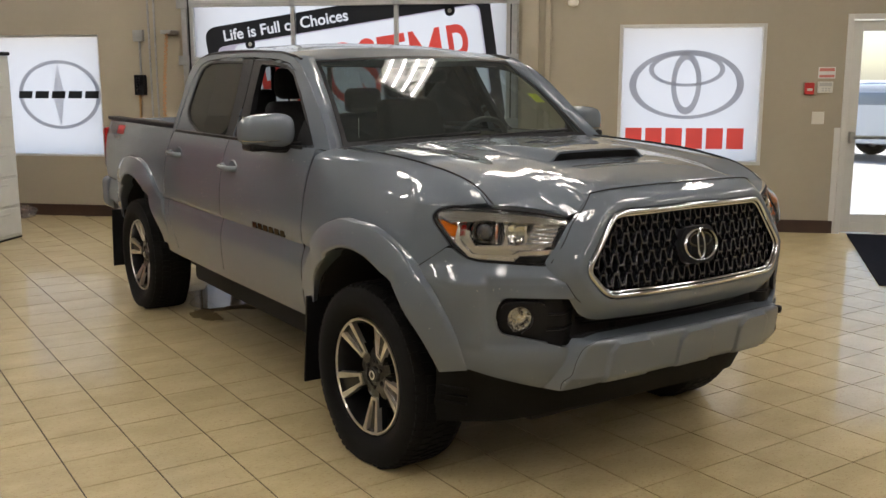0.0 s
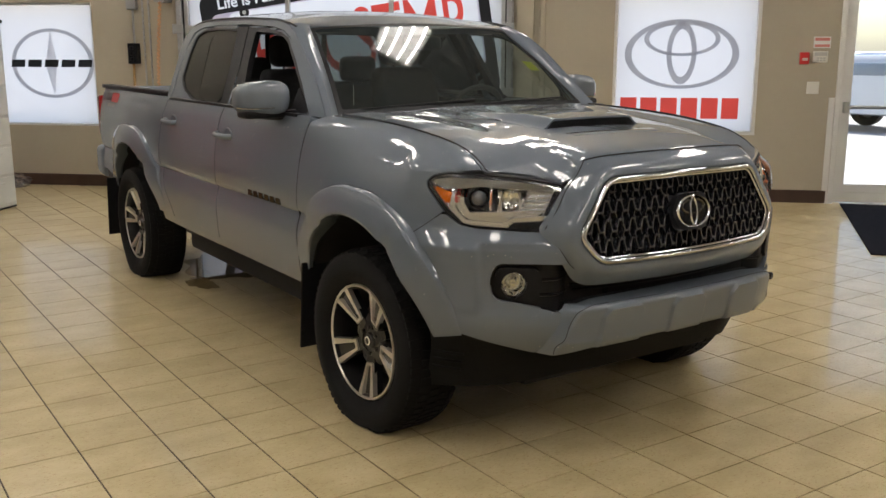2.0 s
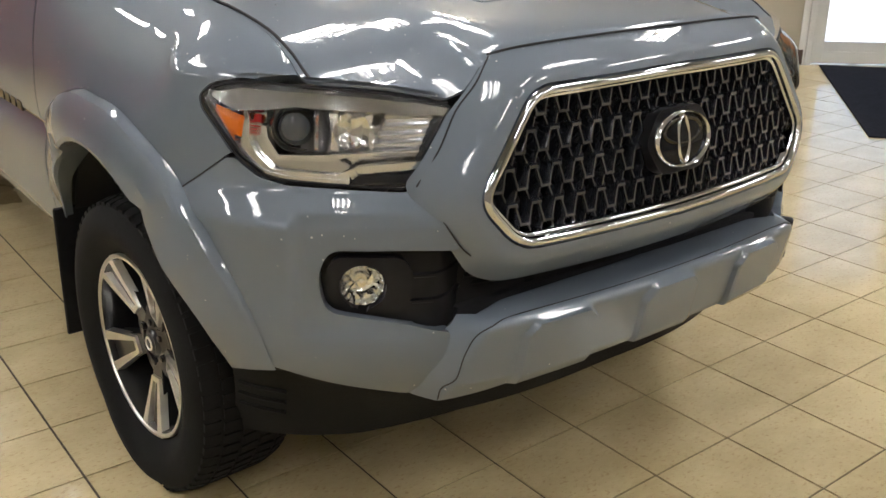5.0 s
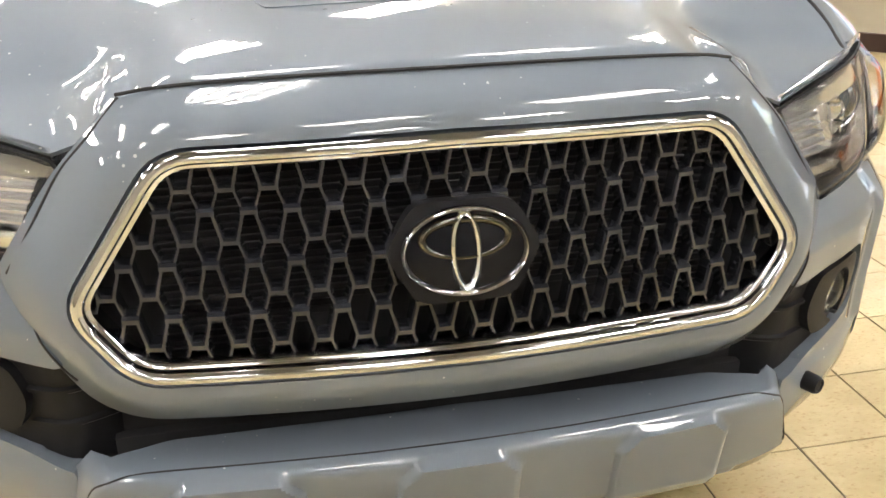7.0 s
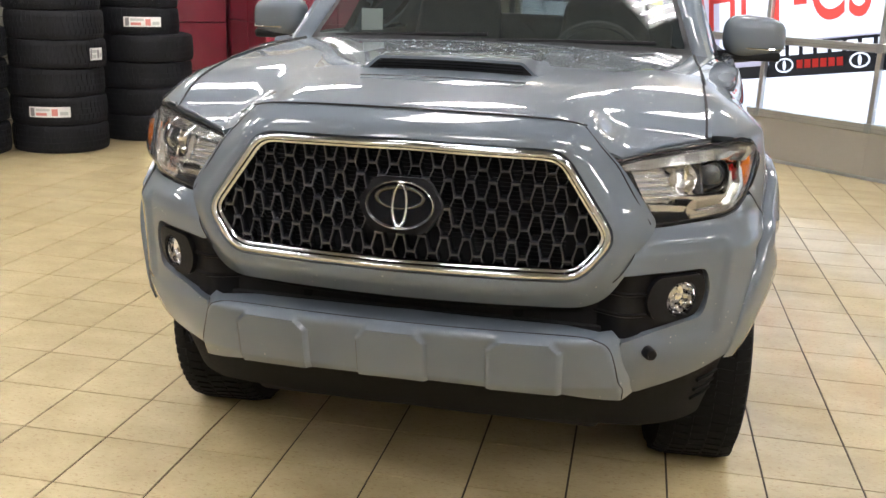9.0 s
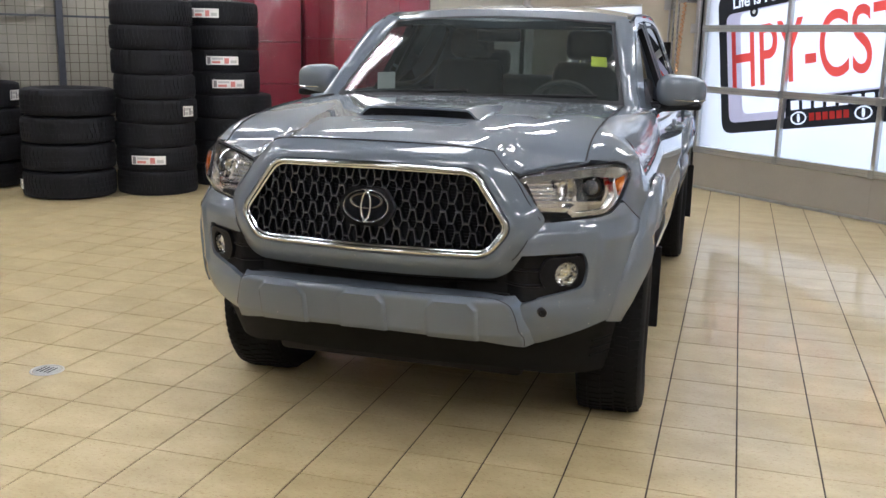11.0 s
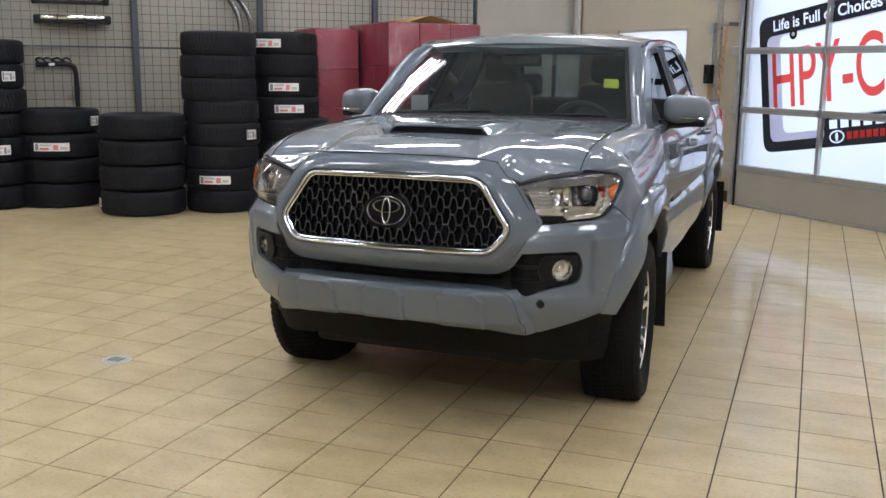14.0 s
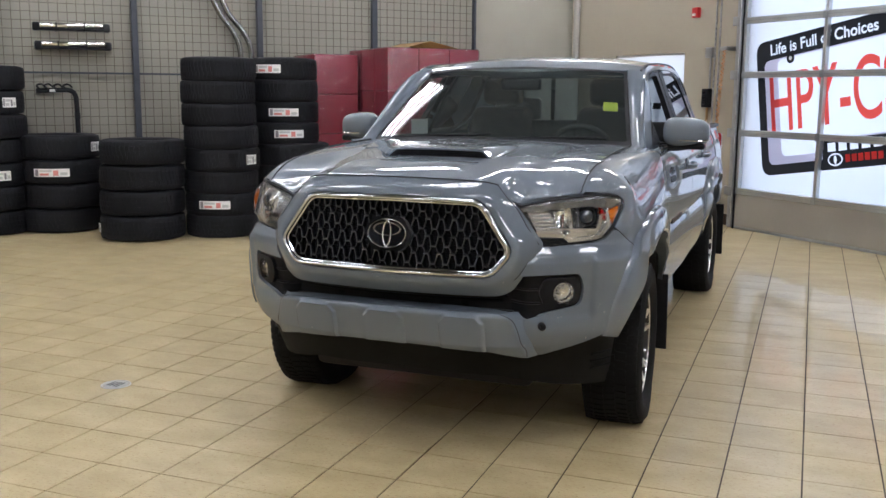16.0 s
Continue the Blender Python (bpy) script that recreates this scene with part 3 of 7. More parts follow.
slogan = words("Life is Full of Choices", -1.27, 0.636, 0.162, 0.003)
bmesh.ops.remove_doubles(slogan, verts=slogan.verts, dist=1e-4)
loops = text_loops(slogan)
slogan.free()
FIELD = rp([(-1.36, 0.585), (1.51, 0.585), (1.51, -0.36), (-0.62, -0.36, 0.01), (-0.62, -0.55, 0.01), (-1.36, -0.55)], 0.09, 5)
bars = [rect(-0.55 + 0.14 * k, -0.45 + 0.14 * k, -0.475, -0.385) for k in range(8)]
ovals = []
for a in (-0.46, 0.27):
    ovals += [ell(a, -0.56, 0.095, 0.066, 28), ell(a, -0.56, 0.078, 0.050, 28), ell(a, -0.56, 0.018, 0.046, 14)]
print_with_holes(rp([(-1.47, -0.66), (1.62, -0.66), (1.62, 0.80), (-1.47, 0.80)], 0.14, 6), [FIELD, *loops, *bars, *ovals], BV - 0.004, "plate_border", BLACK_FILM)
SHINE = rp([(-1.17, 0.572), (1.495, 0.572), (1.495, -0.345), (-0.60, -0.345), (-0.60, -0.47), (-1.17, -0.47)], 0.08, 5)
print_with_holes(FIELD, [SHINE], BV - 0.006, "plate_field", DUSK_FILM)
bm = words("HPY-CSTMR", -1.33, 0.0, 0.78, 0.005, 0.66)
for v in bm.verts:
    v.co.y = v.co.y * 1.13 - 0.19
    (p,) = tilted([(v.co.x, v.co.y)])
    v.co = (p[0], BV - 0.008, p[1])
rpart("lettering", bm, RED_PRINT, gd)
for a in (-0.98, 1.2):
    flat(tilted(ell(a, 0.56, 0.055, 0.055, 20)), BV - 0.010, "bolt_print", BLACK_FILM, gd)
    flat(tilted(ell(a, 0.56, 0.022, 0.022, 12)), BV - 0.012, "bolt_hole", LABEL_GREY, gd)
for k in range(6):
    flat(tilted(rect(-0.33 + 0.078 * k, -0.27 + 0.078 * k, -0.595, -0.52)), BV - 0.008, "red_bar", RED_PL, gd)
# tracks, seals
for u in (GARAGE[0] - 0.10, GARAGE[1] + 0.10):
    rpart("track", box(u - 0.03, u + 0.03, GV - 0.05, V1 - 0.004, 0.05, 3.9, 0.006, 1), STEEL, gd)
    rpart("seal", box(u - 0.045 if u > -2 else u + 0.031, u - 0.031 if u > -2 else u + 0.045, GV - 0.02, GV + 0.06, 0.0, 3.6), BLACK_PL, gd)
    for z in (0.47, 1.125, 1.77, 2.36):
        rpart("roller_bracket", box(u - 0.07, u + 0.05, GV - 0.075, GV - 0.051, z - 0.05, z + 0.05, 0.006, 1), STEEL, gd)
tagged(rpart("trim", box(GARAGE[1] + 0.16, GARAGE[1] + 0.34, V1 - 0.05, V1 - 0.001, 0.0, CEIL_Z - 0.3, 0.004, 1), WALL), "beige boxed pilaster beside the garage door", "trim", kind="structure")
tagged(rpart("trim", box(GARAGE[1] + 0.40, GARAGE[1] + 0.46, V1 - 0.06, V1 - 0.001, 0.0, CEIL_Z - 0.3, 0.01, 1), WALL), "beige painted conduit cover on the wall", "trim", kind="structure")

# glazed entrance door
ed = tagged(empty("door_2"), "aluminium framed glass entrance door with a push bar", "door", kind="structure")
rpart("door_frame", frame_bars(DOOR[0] - 0.04, DOOR[1] + 0.04, -0.03, DOOR[3] + 0.04, 0.05, V1 - 0.02, V1 + 0.12), ALU_PAINT, ed)
rpart("door_leaf", frame_bars(DOOR[0] + 0.015, DOOR[1] - 0.015, FZ + 0.01, DOOR[3] - 0.02, 0.10, V1 + 0.03, V1 + 0.075), ALU_PAINT, ed)
rpart("kick_rail", box(DOOR[0] + 0.116, DOOR[1] - 0.116, V1 + 0.032, V1 + 0.073, 0.144, 0.225), ALU_PAINT, ed)
pane = rpart("pane", box(DOOR[0] + 0.117, DOOR[1] - 0.117, V1 + 0.05, V1 + 0.056, 0.226, DOOR[3] - 0.122), PANE, ed)
pane.visible_shadow = False
rpart("push_bar", tube([(DOOR[0] + 0.06, V1 - 0.03, 1.0), (DOOR[1] - 0.06, V1 - 0.03, 1.0)], 0.018), ALU, ed, smooth=True)
for u in (DOOR[0] + 0.065, DOOR[1] - 0.065):
    rpart("bar_mount", box(u - 0.022, u + 0.022, V1 - 0.045, V1 + 0.029, 0.94, 1.05, 0.006, 1), ALU, ed)
tagged(rpart("trim", box(DOOR[0] - 0.10, DOOR[0] - 0.044, V1 - 0.014, V1 - 0.001, 0.0, 1.09, 0.003, 1), ALU_PAINT), "pale metal edge guard beside the door", "trim", kind="structure")

# small wall fittings
fa = tagged(empty("fire_alarm_pull"), "small red fire alarm pull station on the beige wall", "fire alarm")
rpart("body", box(2.225, 2.315, V1 - 0.045, V1 - 0.001, 1.415, 1.53, 0.008), RED_PL, fa)
rpart("handle", box(2.245, 2.295, V1 - 0.056, V1 - 0.0455, 1.45, 1.475, 0.003), WHITE_PL, fa)
kp = tagged(empty("alarm_keypad"), "white alarm keypad with a grey display on the wall", "keypad")
rpart("body", box(2.35, 2.49, V1 - 0.03, V1 - 0.001, 1.43, 1.54, 0.006), WHITE_PL, kp)
rpart("display", box(2.362, 2.478, V1 - 0.033, V1 - 0.0305, 1.495, 1.53), LABEL_GREY, kp)
for k in range(6):
    rpart("key", box(2.385 + 0.03 * (k % 3), 2.405 + 0.03 * (k % 3), V1 - 0.034, V1 - 0.0305, 1.445 + 0.022 * (k // 3), 1.458 + 0.022 * (k // 3)), LABEL_GREY, kp)
sgn = tagged(empty("small_notice"), "small white notice with red lettering bars on the wall", "sign")
rpart("board", box(2.35, 2.51, V1 - 0.008, V1 - 0.001, 1.57, 1.68), PAPER, sgn)
rpart("print_bar", box(2.36, 2.50, V1 - 0.0115, V1 - 0.0085, 1.64, 1.67), LABEL_RED, sgn)
rpart("print_bar", box(2.36, 2.50, V1 - 0.0115, V1 - 0.0085, 1.58, 1.605), LABEL_RED, sgn)
tagged(rpart("switch_plate", box(2.315, 2.43, V1 - 0.014, V1 - 0.001, 1.125, 1.245, 0.004), WHITE_PL), "blank white plastic wall plate", "wall plate")
fa2 = tagged(empty("fire_alarm_horn"), "small red fire alarm signal high on the wall", "fire alarm")
rpart("body", box(-5.09, -4.99, V1 - 0.06, V1 - 0.001, 2.46, 2.58, 0.01), RED_PL, fa2)
rpart("lens", box(-5.065, -5.015, V1 - 0.072, V1 - 0.0605, 2.48, 2.51, 0.004), WHITE_PL, fa2)
cam_dome = tagged(empty("wall_sensor"), "small white presence sensor high on the wall", "sensor")
rpart("body", lathe([(0.0, 2.28), (0.05, 2.30), (0.055, 2.34), (0.035, 2.36)], 20, at=(-0.05, V1 - 0.058, 0)), WHITE_PL, cam_dome, smooth=True)

# door hoist: chain, control box, conduit, coiled orange cord
ch = tagged(empty("hoist_chain"), "hanging steel hoist chain beside the garage door", "chain")
for u, z0 in ((-4.60, 0.55), (-4.53, 0.45)):
    bm = bmesh.new()
    z = z0
    k = 0
    while z < 4.0:
        d = 0.006
        box(u - (0.011 if k % 2 else 0.004), u + (0.011 if k % 2 else 0.004), V1 - 0.10 - (0.004 if k % 2 else 0.011), V1 - 0.10 + (0.004 if k % 2 else 0.011), z, z + 0.034, bm=bm)
        z += 0.03
        k += 1
    rpart("chain_run", bm, STEEL, ch)
cb = tagged(empty("door_control_box"), "black push-button door control box on grey conduit", "control box")
rpart("body", box(-4.81, -4.70, V1 - 0.09, V1 - 0.001, 1.40, 1.62, 0.008), BLACK_PL, cb)
for z in (1.45, 1.51, 1.57):
    rpart("button", lathe([(0.02, 0), (0.02, 0.02), (0.016, 0.024)], 14, "y", at=(-4.755, V1 - 0.114, z)), RIM_BLACK, cb, smooth=True)
rpart("conduit", tube([(-4.755, V1 - 0.02, 1.62), (-4.755, V1 - 0.02, 1.98)], 0.012), STEEL, cb, smooth=True)
rpart("lower_conduit", tube([(-4.78, V1 - 0.02, 1.40), (-4.80, V1 - 0.02, 0.15)], 0.014), CARDBOARD, cb, smooth=True)
rpart("junction_box", box(-4.81, -4.70, V1 - 0.06, V1 - 0.001, 1.98, 2.10, 0.004), STEEL, cb)
oc = tagged(empty("coiled_cord"), "orange coiled cord hanging beside the garage door", "cord")
pts = []
for k in range(220):
    z = 2.06 - 1.75 * k / 219
    a = k * 1.15
    pts.append((-4.40 + 0.04 * (1 - k / 219) - 0.05 * math.sin(3 * k / 219) + 0.016 * math.cos(a), V1 - 0.17 + 0.016 * math.sin(a), z))
rpart("coil", tube(pts, 0.006, 5), ORANGE, oc, smooth=True)
rpart("hook", box(-4.42, -4.30, V1 - 0.2, V1 - 0.001, 2.05, 2.09, 0.004), STEEL, oc)
hb = tagged(empty("hoist_foot_box"), "dark steel box at the foot of the garage door track", "box")
rpart("body", box(-4.56, -4.42, V1 - 0.22, V1 - 0.02, FZ, 0.22, 0.01), BLUESTEEL, hb)
rpart("tank", lathe([(0.11, FZ), (0.115, 0.06), (0.115, 0.98), (0.09, 1.06), (0.03, 1.08)], 24, at=(-4.93, V1 - 0.14, 0)), PALE_WALL, tagged(empty("steel_bollard"), "beige painted post beside the garage door", "post"), smooth=True)

# wire mesh fence on the west wall
fence = tagged(empty("mesh_fence"), "dark welded wire mesh panels on blue-grey steel posts", "fence")
FU = U0 + 0.10
posts = [-4.91, -3.42, -1.93, -0.435, 1.055, 2.58, 4.05]
for k, v in enumerate(posts):
    bm = box(FU - 0.035, FU + 0.035, v - 0.035, v + 0.035, FZ, 4.0, 0.004, 1)
    if k == len(posts) - 1:
        for q in bm.verts:
            q.co.y = v + (q.co.y - v) * 0.5
    rpart("post", bm, BLUESTEEL, fence)
for a, b in zip(posts, posts[1:]):
    bm = bmesh.new()
    v = a + 0.085
    while v < b - 0.04:
        box(FU - 0.003, FU + 0.003, v - 0.003, v + 0.003, 0.06, 3.96, bm=bm)
        v += 0.0975
    for k in range(40):
        z = 0.08 + 0.0975 * k
        box(FU + 0.004, FU + 0.010, a + 0.036, b - 0.036, z - 0.003, z + 0.003, bm=bm)
    rpart("wire_panel", bm, WIRE, fence)
    rpart("panel_joint", box(FU - 0.012, FU + 0.014, a + 0.036, b - 0.036, 1.735, 1.757), BLUESTEEL, fence)
tagged(rpart("trim", tube([(U0 + 0.20, V1 - 0.06, 0.0), (U0 + 0.20, V1 - 0.06, CEIL_Z - 0.01)], 0.045, 14), PALE_WALL, smooth=True), "beige painted drain pipe in the corner", "pipe", kind="structure")

# ceiling lights: open four-tube fluorescent fixtures
lamp = tagged(empty("ceiling_light"), "open fluorescent ceiling fixture with four bright tubes", "ceiling light", "rows of ceiling lights")
part("housing", box(-0.64, 0.64, -0.27, 0.27, 0.03, 0.08, 0.006, 1), ALU_PAINT, lamp, smooth=False)
for k in range(4):
    part("tube", tube([(-0.60, -0.195 + 0.13 * k, 0.0), (0.60, -0.195 + 0.13 * k, 0.0)], 0.017, 8), TUBE, lamp)
    for s in (-1, 1):
        part("tube_holder", box(s * 0.615 - 0.014, s * 0.615 + 0.014, -0.205 + 0.13 * k, -0.185 + 0.13 * k, -0.015, 0.03), WHITE_PL, lamp, smooth=False)
first = True
for iu in range(5):
    for iv in range(5):
        if (iu, iv) == (3, 4):
            continue   # no fixture over the glass door
        m = RM @ pose(-6.5 + 3.08 * iu, -5.6 + 2.68 * iv, CEIL_Z - 0.40, 0, 0, 90)
        if first:
            lamp.matrix_world = m
            first = False
        else:
            copy_thing(lamp, m)

# outside
gr = bmesh.new()
for a, b, c, d in ((-400, 400, V1 + 0.2, 400), (-400, 400, -400, V0 - 0.2), (-400, U0 - 0.2, V0 - 0.2, V1 + 0.2), (U1 + 0.2, 400, V0 - 0.2, V1 + 0.2)):
    box(a, b, c, d, -0.3, 0.0, bm=gr)
tagged(rpart("ground", gr, ASPHALT), "sunlit pale paved car park outside the door", "ground", kind="structure")

# ---- the pickup truck: x across, nose towards -y, front axle at y = 0 ----
truck = tagged(empty("pickup_truck"), "cement-grey crew-cab pickup truck with honeycomb grille, hood scoop and black trim", "pickup truck")

LINE = spline([(0, -0.935), (0.15, -0.934), (0.3, -0.922), (0.45, -0.893), (0.58, -0.842), (0.688, -0.784), (0.788, -0.704), (0.868, -0.600), (0.913, -0.475),
               (0.930, -0.32), (0.932, -0.15), (0.929, 0.1), (0.922, 0.6), (0.922, 1.2), (0.922, 1.8), (0.915, 2.4), (0.90, 3.0), (0.887, 3.6), (0.875, 4.0), (0.86, 4.08)], 24)
ARC = np.concatenate([[0], np.cumsum(np.hypot(*np.diff(LINE, axis=0).T))])
TAN = np.gradient(LINE, ARC, axis=0)
TAN /= np.linalg.norm(TAN, axis=1)[:, None]
FRONT_Z = [0.30, 0.40, 0.48, 0.55, 0.62, 0.72, 0.80, 0.880, 0.884, 0.889, 0.90, 0.92, 0.95, 1.00, 1.06, 1.12, 1.20]
FRONT_D = [0.20, 0.13, 0.075, 0.03, 0.010, 0.008, 0.003, -0.001, 0.0, 0.0032, 0.011, 0.025, 0.045, 0.052, 0.063, 0.080, 0.108]
SIDE_Z = [0.40, 0.50, 0.56, 0.62, 0.74, 0.82, 0.850, 0.870, 0.95, 1.05, 1.13, 1.20, 1.25, 1.29]
SIDE_D = [0.060, 0.034, 0.020, 0.012, 0.004, 0.015, 0.024, 0.007, 0.0, 0.003, 0.012, 0.026, 0.043, 0.060]


def sx(x):
    return float(np.interp(x, LINE[:240, 0], ARC[:240]))


def sy(y):
    return float(np.interp(y, LINE[:, 1], ARC))


def girdle(s, z, sink=0.0):
    """The lower body's skin: s runs along the plan outline from the nose, z up; sink moves it inwards."""
    x, y = np.interp(s, ARC, LINE[:, 0]), np.interp(s, ARC, LINE[:, 1])
    tx, ty = np.interp(s, ARC, TAN[:, 0]), np.interp(s, ARC, TAN[:, 1])
    f = sm(-0.675, -0.225, y)
    d = sink + (1 - f) * glide(z, FRONT_Z, FRONT_D) + f * glide(z, SIDE_Z, SIDE_D)
    # shoulders swell over both axles
    d = d - 0.012 * np.exp(-((y - 3.17) / 0.45) ** 2) * sm(0.8, 1.0, z) * (y > 1.5)
    return x - d * ty, y + d * tx, z


def hood_edge_z(y):
    return glide(y, [-0.80, -0.73, -0.66, -0.625, -0.566, -0.48, -0.36, -0.19, 0.0, 0.25, 0.52], [1.085, 1.118, 1.136, 1.146, 1.182, 1.216, 1.239, 1.260, 1.273, 1.283, 1.290])


def fender_skin(s, v, sink=0.0):
    """Girdle up to 1.0, then rolled over to the hood's edge; v beyond 1.0 runs to 1.4."""
    x, y, z = girdle(s, np.minimum(v, 1.0), sink)
    t = np.clip((v - 1.0) / 0.4, 0, 1)
    yb = y - 0.035 * sm(-0.46, -0.60, y)
    zb = hood_edge_z(yb) - sink
    xb = 0.722 + 0.012 * sm(-0.6, 0.5, yb)
    k = 0.72
    xc, zc = x, 1.0 + (zb - 1.0) * 0.90
    X = (1 - t) ** 2 * x + 2 * t * (1 - t) * (x * k + xb * (1 - k)) + t * t * xb
    Z = (1 - t) ** 2 * 1.0 + 2 * t * (1 - t) * zc + t * t * zb
    # towards the door it follows the door's own section before turning in to the hood
    zd = 1.0 + 0.262 * np.clip(t / 0.78, 0, 1)
    xd = girdle(s, zd, sink)[0]
    e = np.clip((t - 0.78) / 0.22, 0, 1)
    xd, zd = xd + (xb - xd) * e, zd + (zb - zd) * np.sin(e * np.pi / 2)
    w = sm(-0.15, 0.42, y)
    X, Z = X + (xd - X) * w, Z + (zd - Z) * w
    zf = 1.0 + 0.147 * np.clip(t / 0.72, 0, 1)
    xf, yf, _ = girdle(s, zf, sink)
    e = np.clip((t - 0.72) / 0.28, 0, 1)
    xf, zf, yf = xf + (xb - xf) * e, zf + (np.maximum(zb, zf) - zf) * np.sin(e * np.pi / 2), yf + (yb - yf) * e
    w = sm(-0.22, -0.40, y)
    X, Z = X + (xf - X) * w, Z + (zf - Z) * w
    Y = (1 - t) * y + t * yb
    return np.where(v > 1.0, X, x), Y + (yf - Y) * w, np.where(v > 1.0, Z, z)


def both(name, fn, sdf, u0, u1, v0, v1, step, material, parent, out, thick=0.015, label="", sides=(1, -1), angle=38):
    obs = []
    for s in sides:
        obs.append(part(name, sheet(fn, sdf, u0, u1, v0, v1, step, out, thick, s), material, parent, label, angle=angle))
    return obs


def arch(y0, z0, r, y_squash=1.0):
    return lambda U, V, s0=sy(y0): np.hypot((U - s0) / y_squash, V - z0) - r


ARCH_F, ARCH_R = arch(-0.02, 0.42, 0.515), arch(3.13, 0.44, 0.53)

# headlamp outline on the girdle
LAMP = rp([(0.550, 1.096), (0.566, 1.106), (0.612, 1.115), (0.671, 1.125), (0.750, 1.133), (0.844, 1.138), (1.025, 1.143), (1.092, 1.130), (1.120, 1.108), (1.112, 1.086), (1.071, 1.049), (1.017, 0.998), (0.962, 0.968),
           (0.898, 0.957), (0.80, 0.955), (0.768, 0.953), (0.648, 0.946), (0.626, 0.965), (0.605, 0.985), (0.573, 1.053)], 0.010)
lamp_sd = sd(LAMP)

# grille outline, in x and z
HEX = [(0, 1.139), (0.384, 1.133), (0.525, 0.930), (0.443, 0.827), (0, 0.824)]
HEX_ALL = [(-x, z) for x, z in HEX[3:0:-1]] + HEX[:1] + HEX[1:4] + HEX[4:]
HEX_R = rp([HEX_ALL[k] + ((0.001,) if k in (3, 7) else (0.045,)) for k in range(8)], n=5)
hex_sd = sd(HEX_R)


def nose(x, z):
    """The plane of the grille, bowed in plan and leaning back."""
    return -0.915 + 0.17 * x * x + 0.16 * (z - 0.98)


def surround(x, z):
    d = np.maximum(-hex_sd(x, z), 0)
    top = sm(1.10, 1.18, z)
    fold = 0.007 * np.log1p(np.exp((d - 0.030) / 0.007))
    y = nose(x, z) - 0.012 + 0.12 * d + 1.02 * fold + 3.8 * top * np.maximum(d - 0.008, 0) ** 2
    return x, y, z


SUR = [(0, 1.205), (0.20, 1.203), (0.36, 1.197), (0.428, 1.184), (0.521, 1.090), (0.618, 0.955), (0.600, 0.913), (0.549, 0.828), (0.510, 0.768), (0.46, 0.745), (0.2, 0.742), (0, 0.741)]
SUR_ALL = [(-x, z) for x, z in SUR[-2:0:-1]] + SUR
sur_sd = sd(rp(SUR_ALL, 0.025))
part("grille_surround", sheet(surround, lambda U, V: np.minimum(sur_sd(U, V), -hex_sd(U, V) - 0.003), -0.63, 0.63, 0.725, 1.215, 0.0105, (0, -1, 0), 0.03), PAINT, truck, "body-coloured grille surround")

# chrome ring of the grille
def frame_sweep(section):
    """Sweeps (inset, depth) pairs along the grille's outline."""
    P = []
    for q0, q1 in zip(HEX_R, HEX_R[1:] + HEX_R[:1]):
        k = max(1, int(math.dist(q0, q1) / 0.02))
        P += [(np.array(q0) + (np.array(q1) - np.array(q0)) * i / k) for i in range(k)]
    P = np.array([q for i, q in enumerate(P) if np.hypot(*(q - P[i - 1])) > 1e-4])
    e = np.roll(P, -1, 0) - P
    n = np.stack([e[:, 1], -e[:, 0]], 1) / np.hypot(e[:, 0], e[:, 1])[:, None]
    m = n + np.roll(n, 1, 0)
    m = m / (m * n).sum(1)[:, None]
    if hex_sd(*(P[:1] + 0.01 * m[:1]).T)[0] < 0:
        m = -m
    bm = bmesh.new()
    rows = []
    for q, w in zip(P, m):
        row = []
        for d, dep in section:
            x, z = q + w * d
            row.append(bm.verts.new((x, nose(x, z) + dep, z)))
        rows.append(row)
    for r0, r1 in zip(rows, rows[1:] + rows[:1]):
        for k in range(len(section) - 1):
            bm.faces.new((r0[k], r1[k], r1[k + 1], r0[k + 1]))
    bmesh.ops.recalc_face_normals(bm, faces=bm.faces)
    return bm


part("grille_frame", frame_sweep([(0.0005, 0.012), (0.0005, -0.010), (0.0028, -0.0160), (0.007, -0.0190), (0.012, -0.0198), (0.016, -0.0178), (0.019, -0.0125), (0.020, -0.006), (0.0232, -0.005), (0.0258, -0.003), (0.027, 0.034)]), CHROME_WARM, truck, "bright chrome grille frame", angle=50)
part("grille_gap", frame_sweep([(-0.006, 0.006), (0.003, 0.006)]), DARK, truck)

# honeycomb bars
bm = bmesh.new()
P_, H_, W_, C_ = 0.0548, 0.0690, 0.0092, 0.0074
inner = lambda x, z: float(hex_sd(np.array([x]), np.array([z]))[0])


def bar(bm, a, b, w, d0, d1, tilt=0.0):
    """A grille bar from a to b (x, z): narrow in front, wider at its root."""
    a, b = Vector((a[0], a[1])), Vector((b[0], b[1]))
    t = (b - a).normalized()
    n = Vector((-t.y, t.x))
    vs = []
    for p in (a - t * w * 0.4, b + t * w * 0.4):
        for side, dep in ((-0.32, d0), (0.32, d0), (0.62, d0 + 0.006), (0.75, d1), (-0.75, d1), (-0.62, d0 + 0.006)):
            q = p + n * (side * w)
            vs.append(bm.verts.new((q.x, nose(q.x, q.y) + dep, q.y)))
    for f in ((0, 1, 2, 3, 4, 5), (11, 10, 9, 8, 7, 6), (0, 6, 7, 1), (1, 7, 8, 2), (2, 8, 9, 3), (3, 9, 10, 4), (4, 10, 11, 5), (5, 11, 6, 0)):
        bm.faces.new([vs[k] for k in f])


